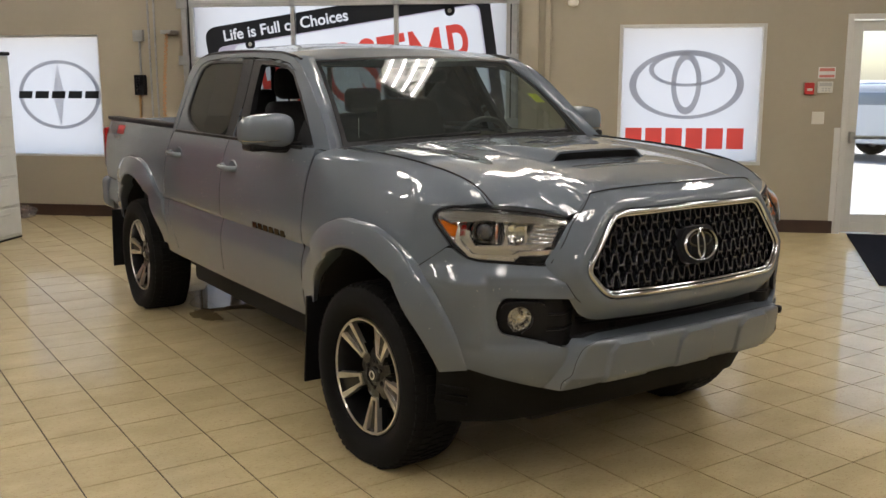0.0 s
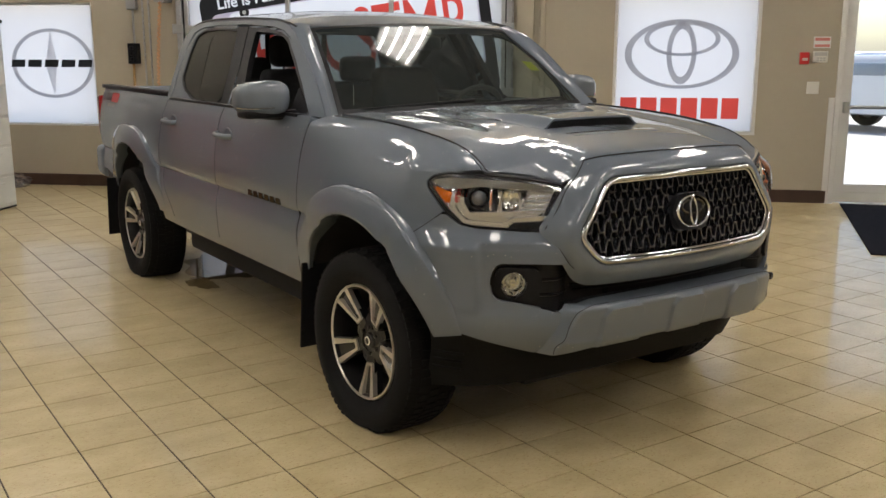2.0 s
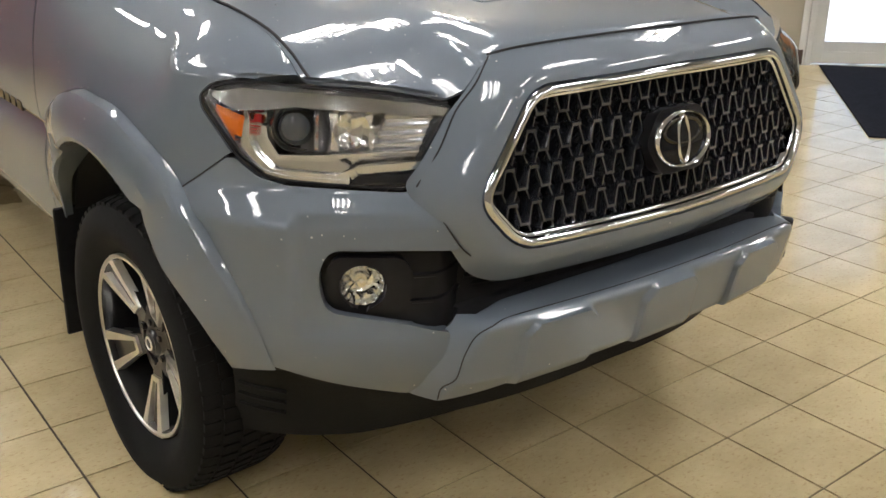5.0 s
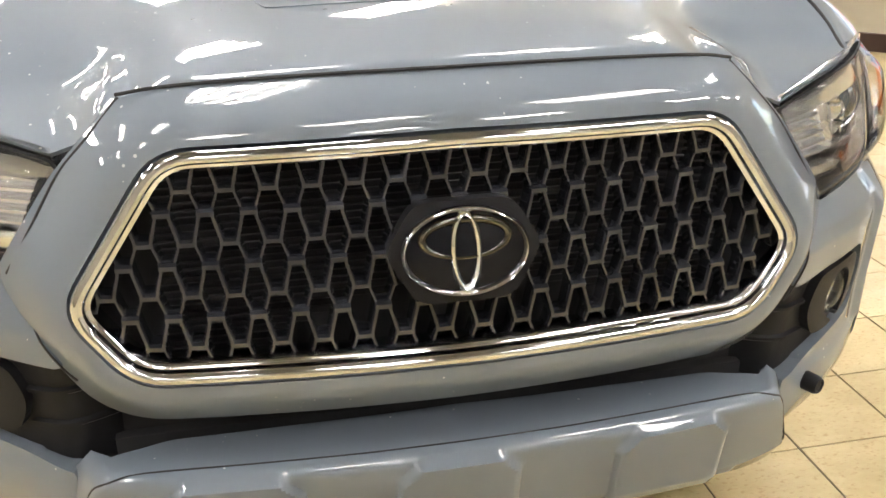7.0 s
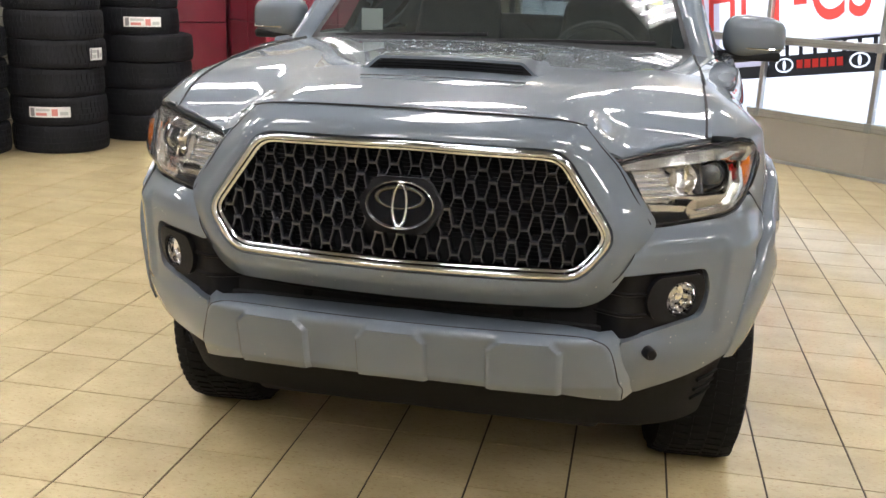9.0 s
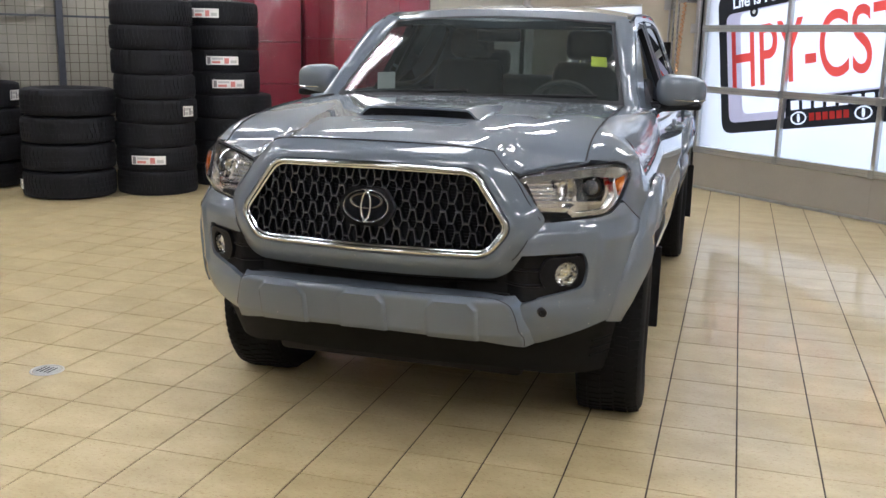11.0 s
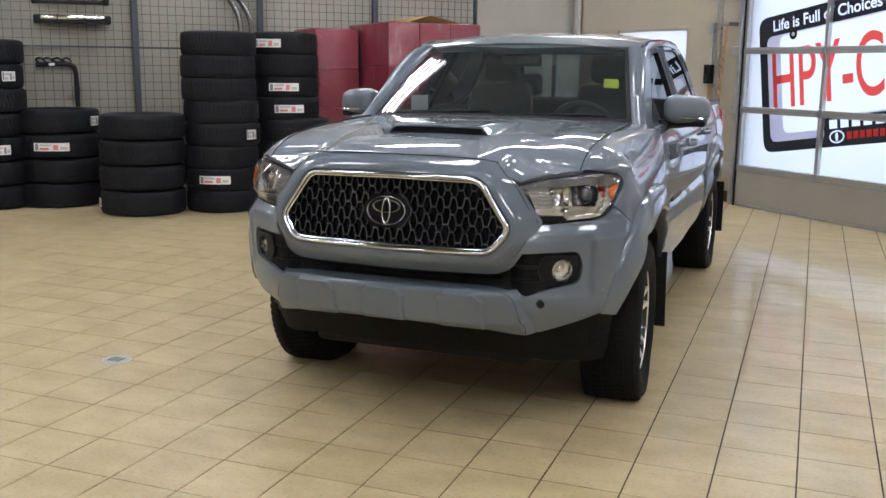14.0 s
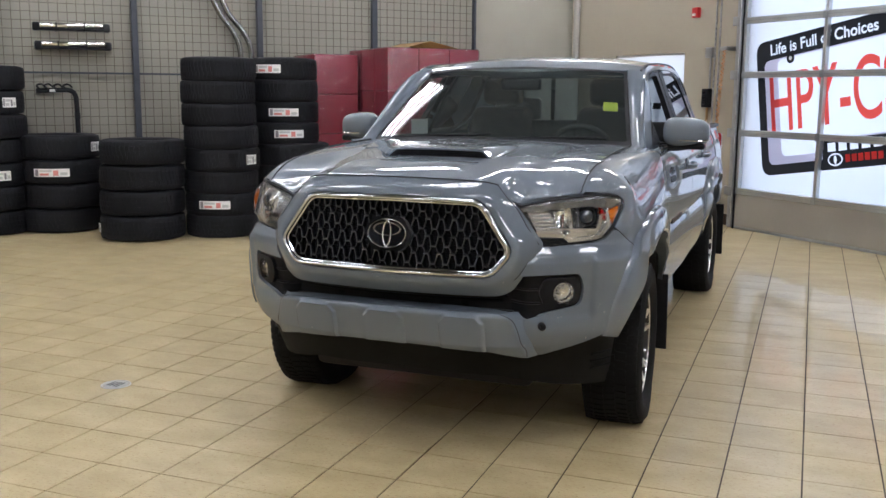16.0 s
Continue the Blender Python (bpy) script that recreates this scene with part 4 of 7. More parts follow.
for j in range(-1, 7):
    zc = 1.116 - H_ * j
    zv = zc - 0.0400
    for k in range(-11, 12):
        x = P_ * k
        cap, val, nxt = ((x - C_, zc), (x + C_, zc)), ((x + P_ / 2 - W_, zv), (x + P_ / 2 + W_, zv)), ((x - C_, zc - H_), (x + C_, zc - H_))
        vm = (x - P_ / 2 + W_, zv)
        for a, b, w, d0 in ((cap[0], cap[1], 0.0092, 0.002), (val[0], val[1], 0.0084, 0.005), (cap[1], val[0], 0.0058, 0.005), (cap[0], vm, 0.0058, 0.005),
                            (val[0], nxt[1], 0.0044, 0.010), (vm, nxt[0], 0.0044, 0.010)):
            mx, mz = (a[0] + b[0]) / 2, (a[1] + b[1]) / 2
            if inner(mx, mz) > 0.006 and not (abs(mx) < 0.085 and abs(mz - 0.985) < 0.05):
                bar(bm, a, b, w, d0, d0 + 0.03)
bmesh.ops.recalc_face_normals(bm, faces=bm.faces)
tagged(part("grille_mesh", bm, GLOSS_BLACK, truck, "gloss black honeycomb grille bars", smooth=False), kind="stuff")
part("grille_backing", sheet(lambda x, z: (x, nose(x, z) + 0.075, z), lambda U, V: hex_sd(U, V) + 0.03, -0.56, 0.56, 0.78, 1.19, 0.04, (0, -1, 0), 0), DARK, truck, "dark radiator behind the grille")
bm = bmesh.new()
for k in range(30):
    z = 0.83 + 0.0105 * k
    box(-0.40, 0.40, -0.852, -0.846, z, z + 0.003, bm=bm)
tagged(part("radiator_core", bm, DARK, truck, smooth=False), kind="stuff")

# emblem
EZ = 0.985


def oval_ring(cx, cz, a, b, w, depth, proud, name, material, parent, n=40):
    bm = bmesh.new()
    rows = []
    for t in range(n):
        ang = 2 * math.pi * t / n
        c, s = math.cos(ang), math.sin(ang)
        sec = []
        for f, d in ((1, depth), (1, 0.3 * proud), (0.5, proud), (0.0, 0.3 * proud), (0, depth)):
            aa, bb = a - w * (1 - f), b - w * (1 - f)
            px, pz = cx + aa * c, cz + bb * s
            sec.append(bm.verts.new((px, nose(px, pz) - 0.022 - (d if d != depth else -depth), pz)))
        rows.append(sec)
    for r0, r1 in zip(rows, rows[1:] + rows[:1]):
        for k in range(4):
            bm.faces.new((r0[k], r1[k], r1[k + 1], r0[k + 1]))
    bmesh.ops.recalc_face_normals(bm, faces=bm.faces)
    return part(name, bm, material, parent, angle=70)


emb = part("emblem_plate", sheet(lambda x, z: (x, nose(x, z) - 0.016, z), sd(rp([(-0.108, EZ), (-0.066, EZ + 0.066), (0.066, EZ + 0.066), (0.108, EZ), (0.066, EZ - 0.07), (-0.066, EZ - 0.07)], 0.02)),
                                 -0.115, 0.115, EZ - 0.08, EZ + 0.08, 0.008, (0, -1, 0), 0.03), BLACK_PL, truck, "dark emblem holder")
part("emblem_disc", sheet(lambda x, z: (x, nose(x, z) - 0.020 - 0.006 * np.clip(1 - (x / 0.085) ** 2 - ((z - EZ) / 0.06) ** 2, 0, 1), z),
                          lambda U, V: (1 - np.sqrt((U / 0.083) ** 2 + ((V - EZ) / 0.0575) ** 2)) * 0.06, -0.09, 0.09, EZ - 0.065, EZ + 0.065, 0.006, (0, -1, 0), 0.004), mat("emblem_glass", (0.006, 0.007, 0.010), 0.03, spec=0.22), emb, "black glossy oval")
oval_ring(0, EZ, 0.088, 0.0615, 0.009, 0.004, 0.008, "emblem_ring", CHROME_WARM, emb)
# upper oval: its black reflection is painted, the inner one stays bright chrome
oval_ring(0, EZ + 0.018, 0.064, 0.031, 0.0115, 0.004, 0.005, "emblem_upper_oval", CHROME_DARKENED, emb)
oval_ring(0, EZ, 0.023, 0.055, 0.0115, 0.004, 0.006, "emblem_inner_oval", CHROME_WARM, emb)

# hood: raised centre, flanks falling to the fenders
def hood_z(x, y):
    a = np.abs(x)
    zc = glide(y, [-0.82, -0.70, -0.56, -0.36, 0.0, 0.30, 0.50], [1.196, 1.222, 1.243, 1.264, 1.290, 1.306, 1.312])
    zc = zc - 0.010 * (a / 0.4) ** 2
    edge = hood_edge_z(y)
    half = glide(y, [-0.82, -0.5, 0.5], [0.405, 0.44, 0.52])
    w = 1 - sm(half - 0.075, half + 0.10, a)
    low = edge + (0.022 - 0.014 * sm(-0.66, -0.45, y)) * (1 - sm(0.5, 0.735, a)) + 0.006 * np.sin(np.pi * np.clip((0.735 - a) / 0.3, 0, 1)) * sm(-0.7, -0.3, y)
    return low + (zc - low) * w


# the hood's front edge follows the surround, then the upper edge of the headlamp
EDGE = [(0.415, -0.780, 1.184), (0.455, -0.802, 1.152), (0.487, -0.803, 1.120)]
for q in ((0.562, 1.105), (0.62, 1.118), (0.671, 1.127), (0.75, 1.135), (0.82, 1.139), (0.872, 1.141)):
    ex, ey, ez = girdle(np.array([q[0]]), np.array([q[1]]))
    EDGE.append((float(ex[0]), float(ey[0]) - 0.004, float(ez) if np.ndim(ez) == 0 else float(ez[0])))
EDGE_X, EDGE_Y, EDGE_Z = (np.array(c) for c in zip(*EDGE))
HOOD = [(0, -0.803), (0.20, -0.799), (0.36, -0.790), *[(x, y) for x, y, z in EDGE], (0.725, -0.2), (0.733, 0.2), (0.735, 0.47), (0.60, 0.44), (0.35, 0.415), (0, 0.40)]
hood_sd = sd([(-x, y) for x, y in HOOD[-2:0:-1]] + HOOD)


def hood_skin(x, y):
    a, d = np.abs(x), hood_sd(x, y)
    lip = 0.03 * sm(0.03, 0.0, d) ** 2 * (y < -0.55) * sm(0.50, 0.44, a)
    yt, zt = np.interp(a, EDGE_X, EDGE_Y), np.interp(a, EDGE_X, EDGE_Z)
    w = sm(0.24, 0.004, y - yt) * sm(0.405, 0.45, a)
    return x, y, hood_z(x, y) - 0.55 * lip * (1 - w) + (zt + 0.003 - hood_z(a, yt)) * w


hood = part("hood", sheet(hood_skin, lambda U, V: hood_sd(U, V) - 0.006, -0.75, 0.75, -0.82, 0.49, 0.0125, (0, 0, 1), 0.006), PAINT, truck, "grey hood with water drops")
# scoop: a low wedge with an open black mouth
LIP = 0.036


def scoop_top(x, y):
    return x, y, hood_z(x, y) + LIP * (1 - 0.97 * sm(-0.33, 0.24, y)) * (1 - sm(0.205, 0.262, np.abs(x))) * 1.0 + 0.001


top_sd = sd(rp([(-0.270, -0.372), (0.270, -0.372), (0.30, -0.15), (0.27, 0.24), (-0.27, 0.24), (-0.30, -0.15)], 0.01))
scoop = part("hood_scoop", sheet(scoop_top, top_sd, -0.31, 0.31, -0.38, 0.25, 0.0125, (0, 0, 1), 0.008), PAINT, truck, "raised hood scoop")
part("scoop_mouth", sheet(lambda x, t: (x, -0.366 + 0.0 * x - 0.002, hood_z(x, -0.366 + 0 * x) - 0.004 + t * (LIP + 0.001) * (1 - sm(0.205, 0.262, np.abs(x)))), lambda U, V: 0.01 + 0 * U, -0.25, 0.25, 0, 1, 0.05, (0, -1, 0), 0), BLACK_PL, scoop, "black scoop grille")
for k in range(3):
    part("scoop_louvre", sheet(lambda x, t, k=k: (x, -0.374 + 0.006 * t, hood_z(x, -0.37 + 0 * x) + 0.006 + 0.008 * k + 0.003 * t), lambda U, V: 0.01 + 0 * U, -0.215, 0.215, 0, 1, 0.05, (0, -1, 0), 0), GLOSS_BLACK, scoop)
part("scoop_ramp", sheet(lambda x, y: (x, y, hood_z(x, y) - 0.006 * sm(-0.52, -0.40, y) + 0.002), sd(rp([(-0.262, -0.375), (-0.225, -0.53), (0.225, -0.53), (0.262, -0.375)], 0.01)), -0.27, 0.27, -0.54, -0.37, 0.012, (0, 0, 1), 0.006), PAINT, scoop)

# fenders
y_of = lambda s: np.interp(s, ARC, LINE[:, 1])
DOOR_F = lambda v: np.interp(v, [0.5, 0.6, 0.77, 0.95, 1.13, 1.28, 1.42], [0.555, 0.555, 0.560, 0.540, 0.505, 0.480, 0.455])
def fender_sdf(U, V):
    d = np.minimum(ARCH_F(U, V), np.vectorize(sy)(DOOR_F(V[0:1, :])).repeat(U.shape[0], 0) - U - 0.0045)
    d = np.minimum(d, -lamp_sd(U, fender_skin(U, V)[2]) - 0.003)
    # joint with the bumper: from the lamp down to the arch
    joint = (U - sy(-0.535)) * 0.55 + (V - 0.995) * 0.835
    lo = np.where(U < sy(-0.15), joint - 0.002, 1)
    d = np.minimum(d, lo)
    d = np.minimum(d, U - sy(-0.60))
    return np.minimum(d, V - 0.50)
both("fender", fender_skin, fender_sdf, sy(-0.62), sy(0.60), 0.48, 1.4, 0.016, PAINT, truck, (1, -0.3, 0.3), 0.02)

# bumper cover with its fog-lamp recess
FOG_S = 0.742
REC = rp([(sx(0.30), 0.735), (sx(0.445), 0.748), (0.54, 0.832, 0.004), (0.806, 0.837, 0.025), (0.834, 0.78, 0.03), (0.822, 0.704, 0.03), (0.69, 0.682, 0.04), (0.580, 0.656, 0.012), (sx(0.30), 0.68)], 0.02)
rec_sd = sd(REC)
BUMP = rp([(sx(0.40), 0.748), (sx(0.44), 0.749, 0.002), (sx(0.478), 0.764, 0.002), (0.548, 0.835, 0.002), (0.60, 0.915), (0.648, 0.948, 0.004), (0.75, 1.0, 0.0), (sy(-0.535), 0.995, 0.0), (sy(-0.32), 0.85),
           (sy(-0.25), 0.70), (1.10, 0.605, 0.02), (0.956, 0.570), (0.80, 0.530), (0.66, 0.492), (0.635, 0.495), (0.55, 0.60), (sx(0.45), 0.64), (sx(0.40), 0.70)], 0.008)
bump_sd = sd(BUMP)
def bumper_sdf(U, V):
    joint = (U - sy(-0.535)) * 0.55 + (V - 0.995) * 0.835
    d = np.minimum(bump_sd(U, V), -rec_sd(U, V))
    d = np.minimum(d, -lamp_sd(U, V) - 0.004)
    d = np.minimum(d, ARCH_F(U, V))
    d = np.where(V > 0.60, np.minimum(d, U - np.interp(V, [0.60, 0.62, 0.69, 0.72], [0.52, 0.568, 0.568, 0.50])), d)
    return np.minimum(d, -joint - 0.002)
def bumper_skin(s, z):
    """The face round the fog lamp is set in behind a sharp upright crease."""
    return girdle(s, z, 0.013 * sm(0.884, 0.862, s) * sm(0.55, 0.68, s) * sm(0.912, 0.884, z) * sm(0.640, 0.668, z) + 0.006 * sm(0.668, 0.640, z) * sm(0.60, 0.70, s) * sm(1.0, 0.9, s))


both("bumper_cover", bumper_skin, bumper_sdf, sx(0.38), sy(-0.22), 0.48, 1.01, 0.009, PAINT, truck, (0.5, -1, 0), 0.035)
both("fog_recess", lambda s, z: girdle(s, z, 0.032 + 0.10 * sm(0.60, 0.47, s)), lambda U, V: np.minimum(rec_sd(U, V) + 0.012, np.hypot(U - FOG_S, V - 0.757) - 0.046), sx(0.28), 0.86, 0.62, 0.86, 0.015, BLACK_PL, truck, (0.5, -1, 0), 0.0, "black plastic fog lamp recess")
BEZ = sd(rp([(0.655, 0.818), (0.800, 0.822), (0.820, 0.778), (0.808, 0.722), (0.725, 0.700), (0.66, 0.702), (0.632, 0.76)], 0.025))
both("fog_bezel", lambda s, z: girdle(s, z, 0.016), lambda U, V: np.minimum(BEZ(U, V), np.hypot(U - FOG_S, V - 0.757) - 0.047), 0.62, 0.84, 0.68, 0.83, 0.008, BLACK_PL, truck, (0.5, -1, 0), 0.03)
for zz in (0.772, 0.716):
    both("intake_rib", lambda s, z: girdle(s, z, 0.020 + 0.10 * sm(0.60, 0.47, s) + 0.012 * np.abs(z - zz) / 0.006), lambda U, V: np.minimum(0.006 - np.abs(V - zz), np.minimum(np.minimum(rec_sd(U, V) - 0.006, U - 0.52), 0.645 - U)), 0.50, 0.65, zz - 0.008, zz + 0.008, 0.006, BLACK_PL, truck, (0.3, -1, 0), 0.004)
for s_ in (1, -1):
    px, py, pz = [float(q[0]) for q in girdle(np.array([FOG_S]), np.array([0.757]), 0.03)]
    ang = math.atan2(px, 0.9) * 0.75
    m = Matrix.Translation((s_ * px, py + 0.004, pz)) @ pose(0, 0, 0, 90, 0, s_ * 26) 
    fog = part("fog_lamp", lathe([(0.046, -0.03), (0.047, 0.0), (0.044, 0.004), (0.042, 0.0), (0.037, -0.014), (0.026, -0.027), (0.012, -0.034), (0.0, -0.036)], 13), FOG_CHROME, truck, "round clear fog lamp", m, smooth=False)
    l = part("fog_lens", lathe([(0.043, 0.0), (0.036, 0.010), (0.02, 0.016), (0.0, 0.018)], 28), CLEAR, fog)
    l.visible_shadow = False
    part("fog_bulb", lathe([(0.013, -0.034), (0.013, -0.012), (0.009, -0.005), (0.0, -0.003)], 16), CHROME, fog)

# lower grey bar with three raised pads
def bar_skin(x, z):
    """Flat ledge on top, then a face leaning in towards the floor."""
    a = np.abs(x)
    up = np.maximum(z - 0.684, 0)
    y = -0.957 + 0.14 * x * x + 1.2 * np.maximum(a - 0.42, 0) ** 2
    end = np.interp(z, [0.49, 0.56, 0.645, 0.668, 0.684, 0.702], [0.604, 0.592, 0.562, 0.548, 0.530, 0.500]) - a
    y = y + np.maximum(3.3 * up, 1.7 * np.maximum(0.036 - end, 0)) + 0.012 * np.exp(-np.abs(z - 0.684) / 0.007) + 0.22 * np.maximum(0.67 - z, 0) + 0.5 * np.maximum(0.545 - z, 0)
    pad = 0
    for c, h in ((0.322, 0.090), (-0.012, 0.088), (-0.334, 0.094)):
        pad = pad + sm(h + 0.006, h - 0.003, np.abs(x - c) + 0.9 * np.maximum(z - 0.640, 0)) * sm(0.676, 0.667, z)
    return x, y - 0.014 * pad, np.minimum(z, 0.684) + 0.10 * up


BAR = [(0, 0.720), (0.25, 0.717), (0.42, 0.713), (0.50, 0.701), (0.530, 0.684), (0.548, 0.667), (0.562, 0.645), (0.592, 0.56), (0.604, 0.490), (0.56, 0.492), (0.42, 0.520), (0, 0.533)]
bar_sd = sd(rp([(-x, z) for x, z in BAR[-2:0:-1]] + BAR, 0.02))
part("bumper_bar", sheet(bar_skin, bar_sd, -0.61, 0.61, 0.48, 0.755, 0.0058, (0, -1, 0), 0.016), PAINT, truck, "grey lower bumper bar with raised pads")
bm = lathe([(0.0, 0.010), (0.009, 0.010), (0.010, 0.012), (0.013, 0.012), (0.0162, 0.007), (0.017, -0.02)], 24)
part("tow_hook_cap", bm, BLACK_PL, truck, "black tow hook cap", Matrix.Translation((0.628, -0.823, 0.628)) @ pose(0, 0, 0, 90, 0, 25))

# black lower valance and intake backing
def val_skin(s, z):
    x, y, _ = girdle(s, np.maximum(z, 0.56), 0.022)
    d = np.maximum(0.56 - z, 0)
    return x * (1 - 0.20 * d), y + 0.045 + 0.45 * d, z
both("lower_valance", val_skin, lambda U, V: np.minimum(np.minimum(0.62 - V, V - np.interp(U, [0, sx(0.45), sx(0.68), sy(-0.50)], [0.380, 0.372, 0.325, 0.290])), np.minimum(ARCH_F(U, V) - 0.0, sy(-0.3) - U)), 0, sy(-0.28), 0.26, 0.63, 0.02, RUBBER, truck, (0.3, -1, 0), 0.02, "black plastic lower valance")
for s_ in (1, -1):
    for zz in (0.39, 0.425, 0.46):
        a = [val_skin(np.array([sy(yy)]), np.array([zz])) for yy in (-0.66, -0.60, -0.54)]
        part("valance_rib", tube([[s_ * float(p[0][0]), float(p[1][0]) - 0.01, zz] for p in a], 0.005, 6), RUBBER, truck)
part("intake_floor", box(-0.50, 0.50, -0.80, -0.70, 0.55, 0.676), DARK, truck)
part("intake_backing", box(-0.50, 0.50, -0.78, -0.74, 0.50, 0.82), DARK, truck)
for k, (yb, zb) in enumerate(((-0.845, 0.735), (-0.835, 0.712))):
    part("intake_slat", tube([(x, yb + 0.30 * x * x, zb) for x in np.linspace(-0.47, 0.47, 25)], 0.007, 6), BLACK_PL, truck, "black intake slat")

# headlamps
AMB = sd(rp([(1.110, 1.096), (1.010, 1.072), (1.014, 1.033), (1.068, 1.044), (1.102, 1.080)], 0.006))
STRIP = sd(rp([(1.006, 1.070), (1.012, 1.020), (0.988, 1.000), (0.942, 0.966), (0.790, 0.959), (0.758, 0.958), (0.716, 0.979), (0.606, 0.984), (0.592, 0.999), (0.71, 0.993), (0.742, 0.991), (0.790, 0.974), (0.935, 0.980), (0.974, 1.008), (0.992, 1.030), (0.992, 1.070)], 0.003))
BAND = sd(rp([(0.995, 1.062), (0.996, 1.030), (0.976, 1.008), (0.935, 0.978), (0.790, 0.972), (0.764, 0.984), (0.790, 1.000), (0.925, 1.000), (0.952, 1.022), (0.972, 1.062)], 0.003))
STEP = sd(rp([(0.966, 1.058), (0.964, 1.036), (0.928, 0.996), (0.795, 0.998), (0.770, 1.006), (0.700, 1.009), (0.702, 1.014), (0.790, 1.010), (0.924, 1.005), (0.952, 1.038), (0.954, 1.058)], 0.002))
TOPS = sd(rp([(1.096, 1.108), (1.03, 1.085), (0.955, 1.090), (0.88, 1.098), (0.69, 1.090), (0.566, 1.080), (0.558, 1.092), (0.69, 1.119), (0.88, 1.132), (1.03, 1.136), (1.085, 1.124)], 0.004))
INNER = sd(rp([(0.560, 1.088), (0.590, 1.078), (0.628, 1.000), (0.608, 0.990), (0.577, 1.053)], 0.004))
TSG = sd(rp([(0.588, 1.078), (0.675, 1.086), (0.716, 1.014), (0.622, 1.000)], 0.006))
MIDR = sd(rp([(0.682, 1.088), (0.836, 1.097), (0.836, 1.006), (0.720, 1.010)], 0.006))
lamp_in = lambda U, V: lamp_sd(U, V) - 0.004
NOSE_OUT = (0.6, -1, 0)


def girdle_at(s, z, sink, side):
    x, y, h = girdle(np.array([s]), np.array([z]), sink)
    return (side * float(x[0]), float(y[0]), float(h[0]))


def lamp_lens(s, z):
    """The clear cover swells out beyond the body's skin."""
    return girdle(s, z, -0.001 - 0.032 * sm(0.0, 0.055, lamp_sd(s, z)))


def raised(f, deep, high, w):
    """A strip whose edges roll back."""
    return lambda s, z: girdle(s, z, deep - high * sm(0.0, w, f(s, z)))


for s_ in (1, -1):
    hl = part("headlamp", sheet(lambda s, z: girdle(s, z, 0.062), lamp_in, 0.53, 1.17, 0.92, 1.16, 0.012, NOSE_OUT, -0.060, s_), LAMP_CHROME, truck, "clear headlamp with projector lens and amber marker")
    cover = part("lens_cover", sheet(lamp_lens, lamp_in, 0.53, 1.17, 0.92, 1.16, 0.010, NOSE_OUT, 0.0, s_), CLEAR, hl)
    cover.visible_shadow = False
    part("lamp_seal", sheet(lambda s, z: girdle(s, z, 0.001), lambda U, V: np.minimum(lamp_sd(U, V), 0.0045 - lamp_sd(U, V)), 0.53, 1.17, 0.92, 1.16, 0.004, NOSE_OUT, 0.02, s_), BLACK_PL, hl)
    part("rim_trim", sheet(lambda s, z: girdle(s, z, 0.007), lambda U, V: np.minimum(lamp_sd(U, V) - 0.0045, 0.015 - lamp_sd(U, V)), 0.53, 1.17, 0.92, 1.16, 0.005, NOSE_OUT, 0.03, s_), LAMP_DARK, hl)
    SHR = sd(rp([(0.815, 1.096), (0.962, 1.090), (0.966, 1.056), (0.954, 1.024), (0.924, 1.006), (0.815, 1.006)], 0.008))
    part("projector_shroud", sheet(lambda s, z: girdle(s, z, 0.046), SHR, 0.80, 1.0, 0.99, 1.11, 0.008, NOSE_OUT, -0.02, s_), LAMP_DARK, hl, "dark shroud round the projector")
    part("reflector", sheet(lambda s, z: girdle(s, z, 0.020 + 0.034 * np.abs(np.sin((s - 0.682) * 40)) ** 0.7), MIDR, 0.67, 0.85, 0.99, 1.12, 0.006, NOSE_OUT, 0.01, s_), LAMP_CHROME, hl, "faceted bright reflector")
    part("amber_marker", sheet(raised(AMB, 0.014, 0.006, 0.01), AMB, 1.0, 1.12, 1.02, 1.11, 0.005, NOSE_OUT, 0.02, s_), AMBER, hl, "orange side marker")
    part("outer_divider", tube([girdle_at(q, z, 0.012, s_) for q, z in ((1.012, 1.092), (1.001, 1.070), (1.003, 1.030))], 0.0055, 8), CHROME, hl, "chrome divider beside the marker")
    part("marker_red", sheet(lambda s, z: girdle(s, z, 0.022), sd(rp([(0.995, 1.078), (0.974, 1.078), (0.974, 1.040), (0.995, 1.034)], 0.004)), 0.965, 1.005, 1.02, 1.09, 0.005, NOSE_OUT, 0.01, s_), RED_LENS, hl, "small red reflector")
    part("chrome_strip", sheet(lambda s, z: girdle(s, z, 0.006), STRIP, 0.58, 1.03, 0.94, 1.08, 0.0036, NOSE_OUT, 0.03, s_), CHROME_SATIN, hl, "stepped chrome strip")
    part("mirror_band", sheet(lambda s, z: girdle(s, z, 0.022), BAND, 0.75, 1.0, 0.96, 1.07, 0.006, NOSE_OUT, 0.02, s_), CHROME, hl, "mirror-bright inner band")
    part("inner_strip", sheet(lambda s, z: girdle(s, z, 0.016), STEP, 0.69, 0.98, 0.98, 1.07, 0.0030, NOSE_OUT, 0.02, s_), CHROME_SATIN, hl)
    part("upper_trim", sheet(lambda s, z: girdle(s, z, 0.003 + 0.20 * np.maximum(z - np.interp(s, [0.566, 0.69, 0.88, 0.955, 1.03, 1.1], [1.080, 1.090, 1.098, 1.090, 1.085, 1.10]), 0)), TOPS, 0.54, 1.12, 1.07, 1.145, 0.0055, NOSE_OUT, 0.02, s_), LAMP_TRIM, hl, "chrome upper trim")
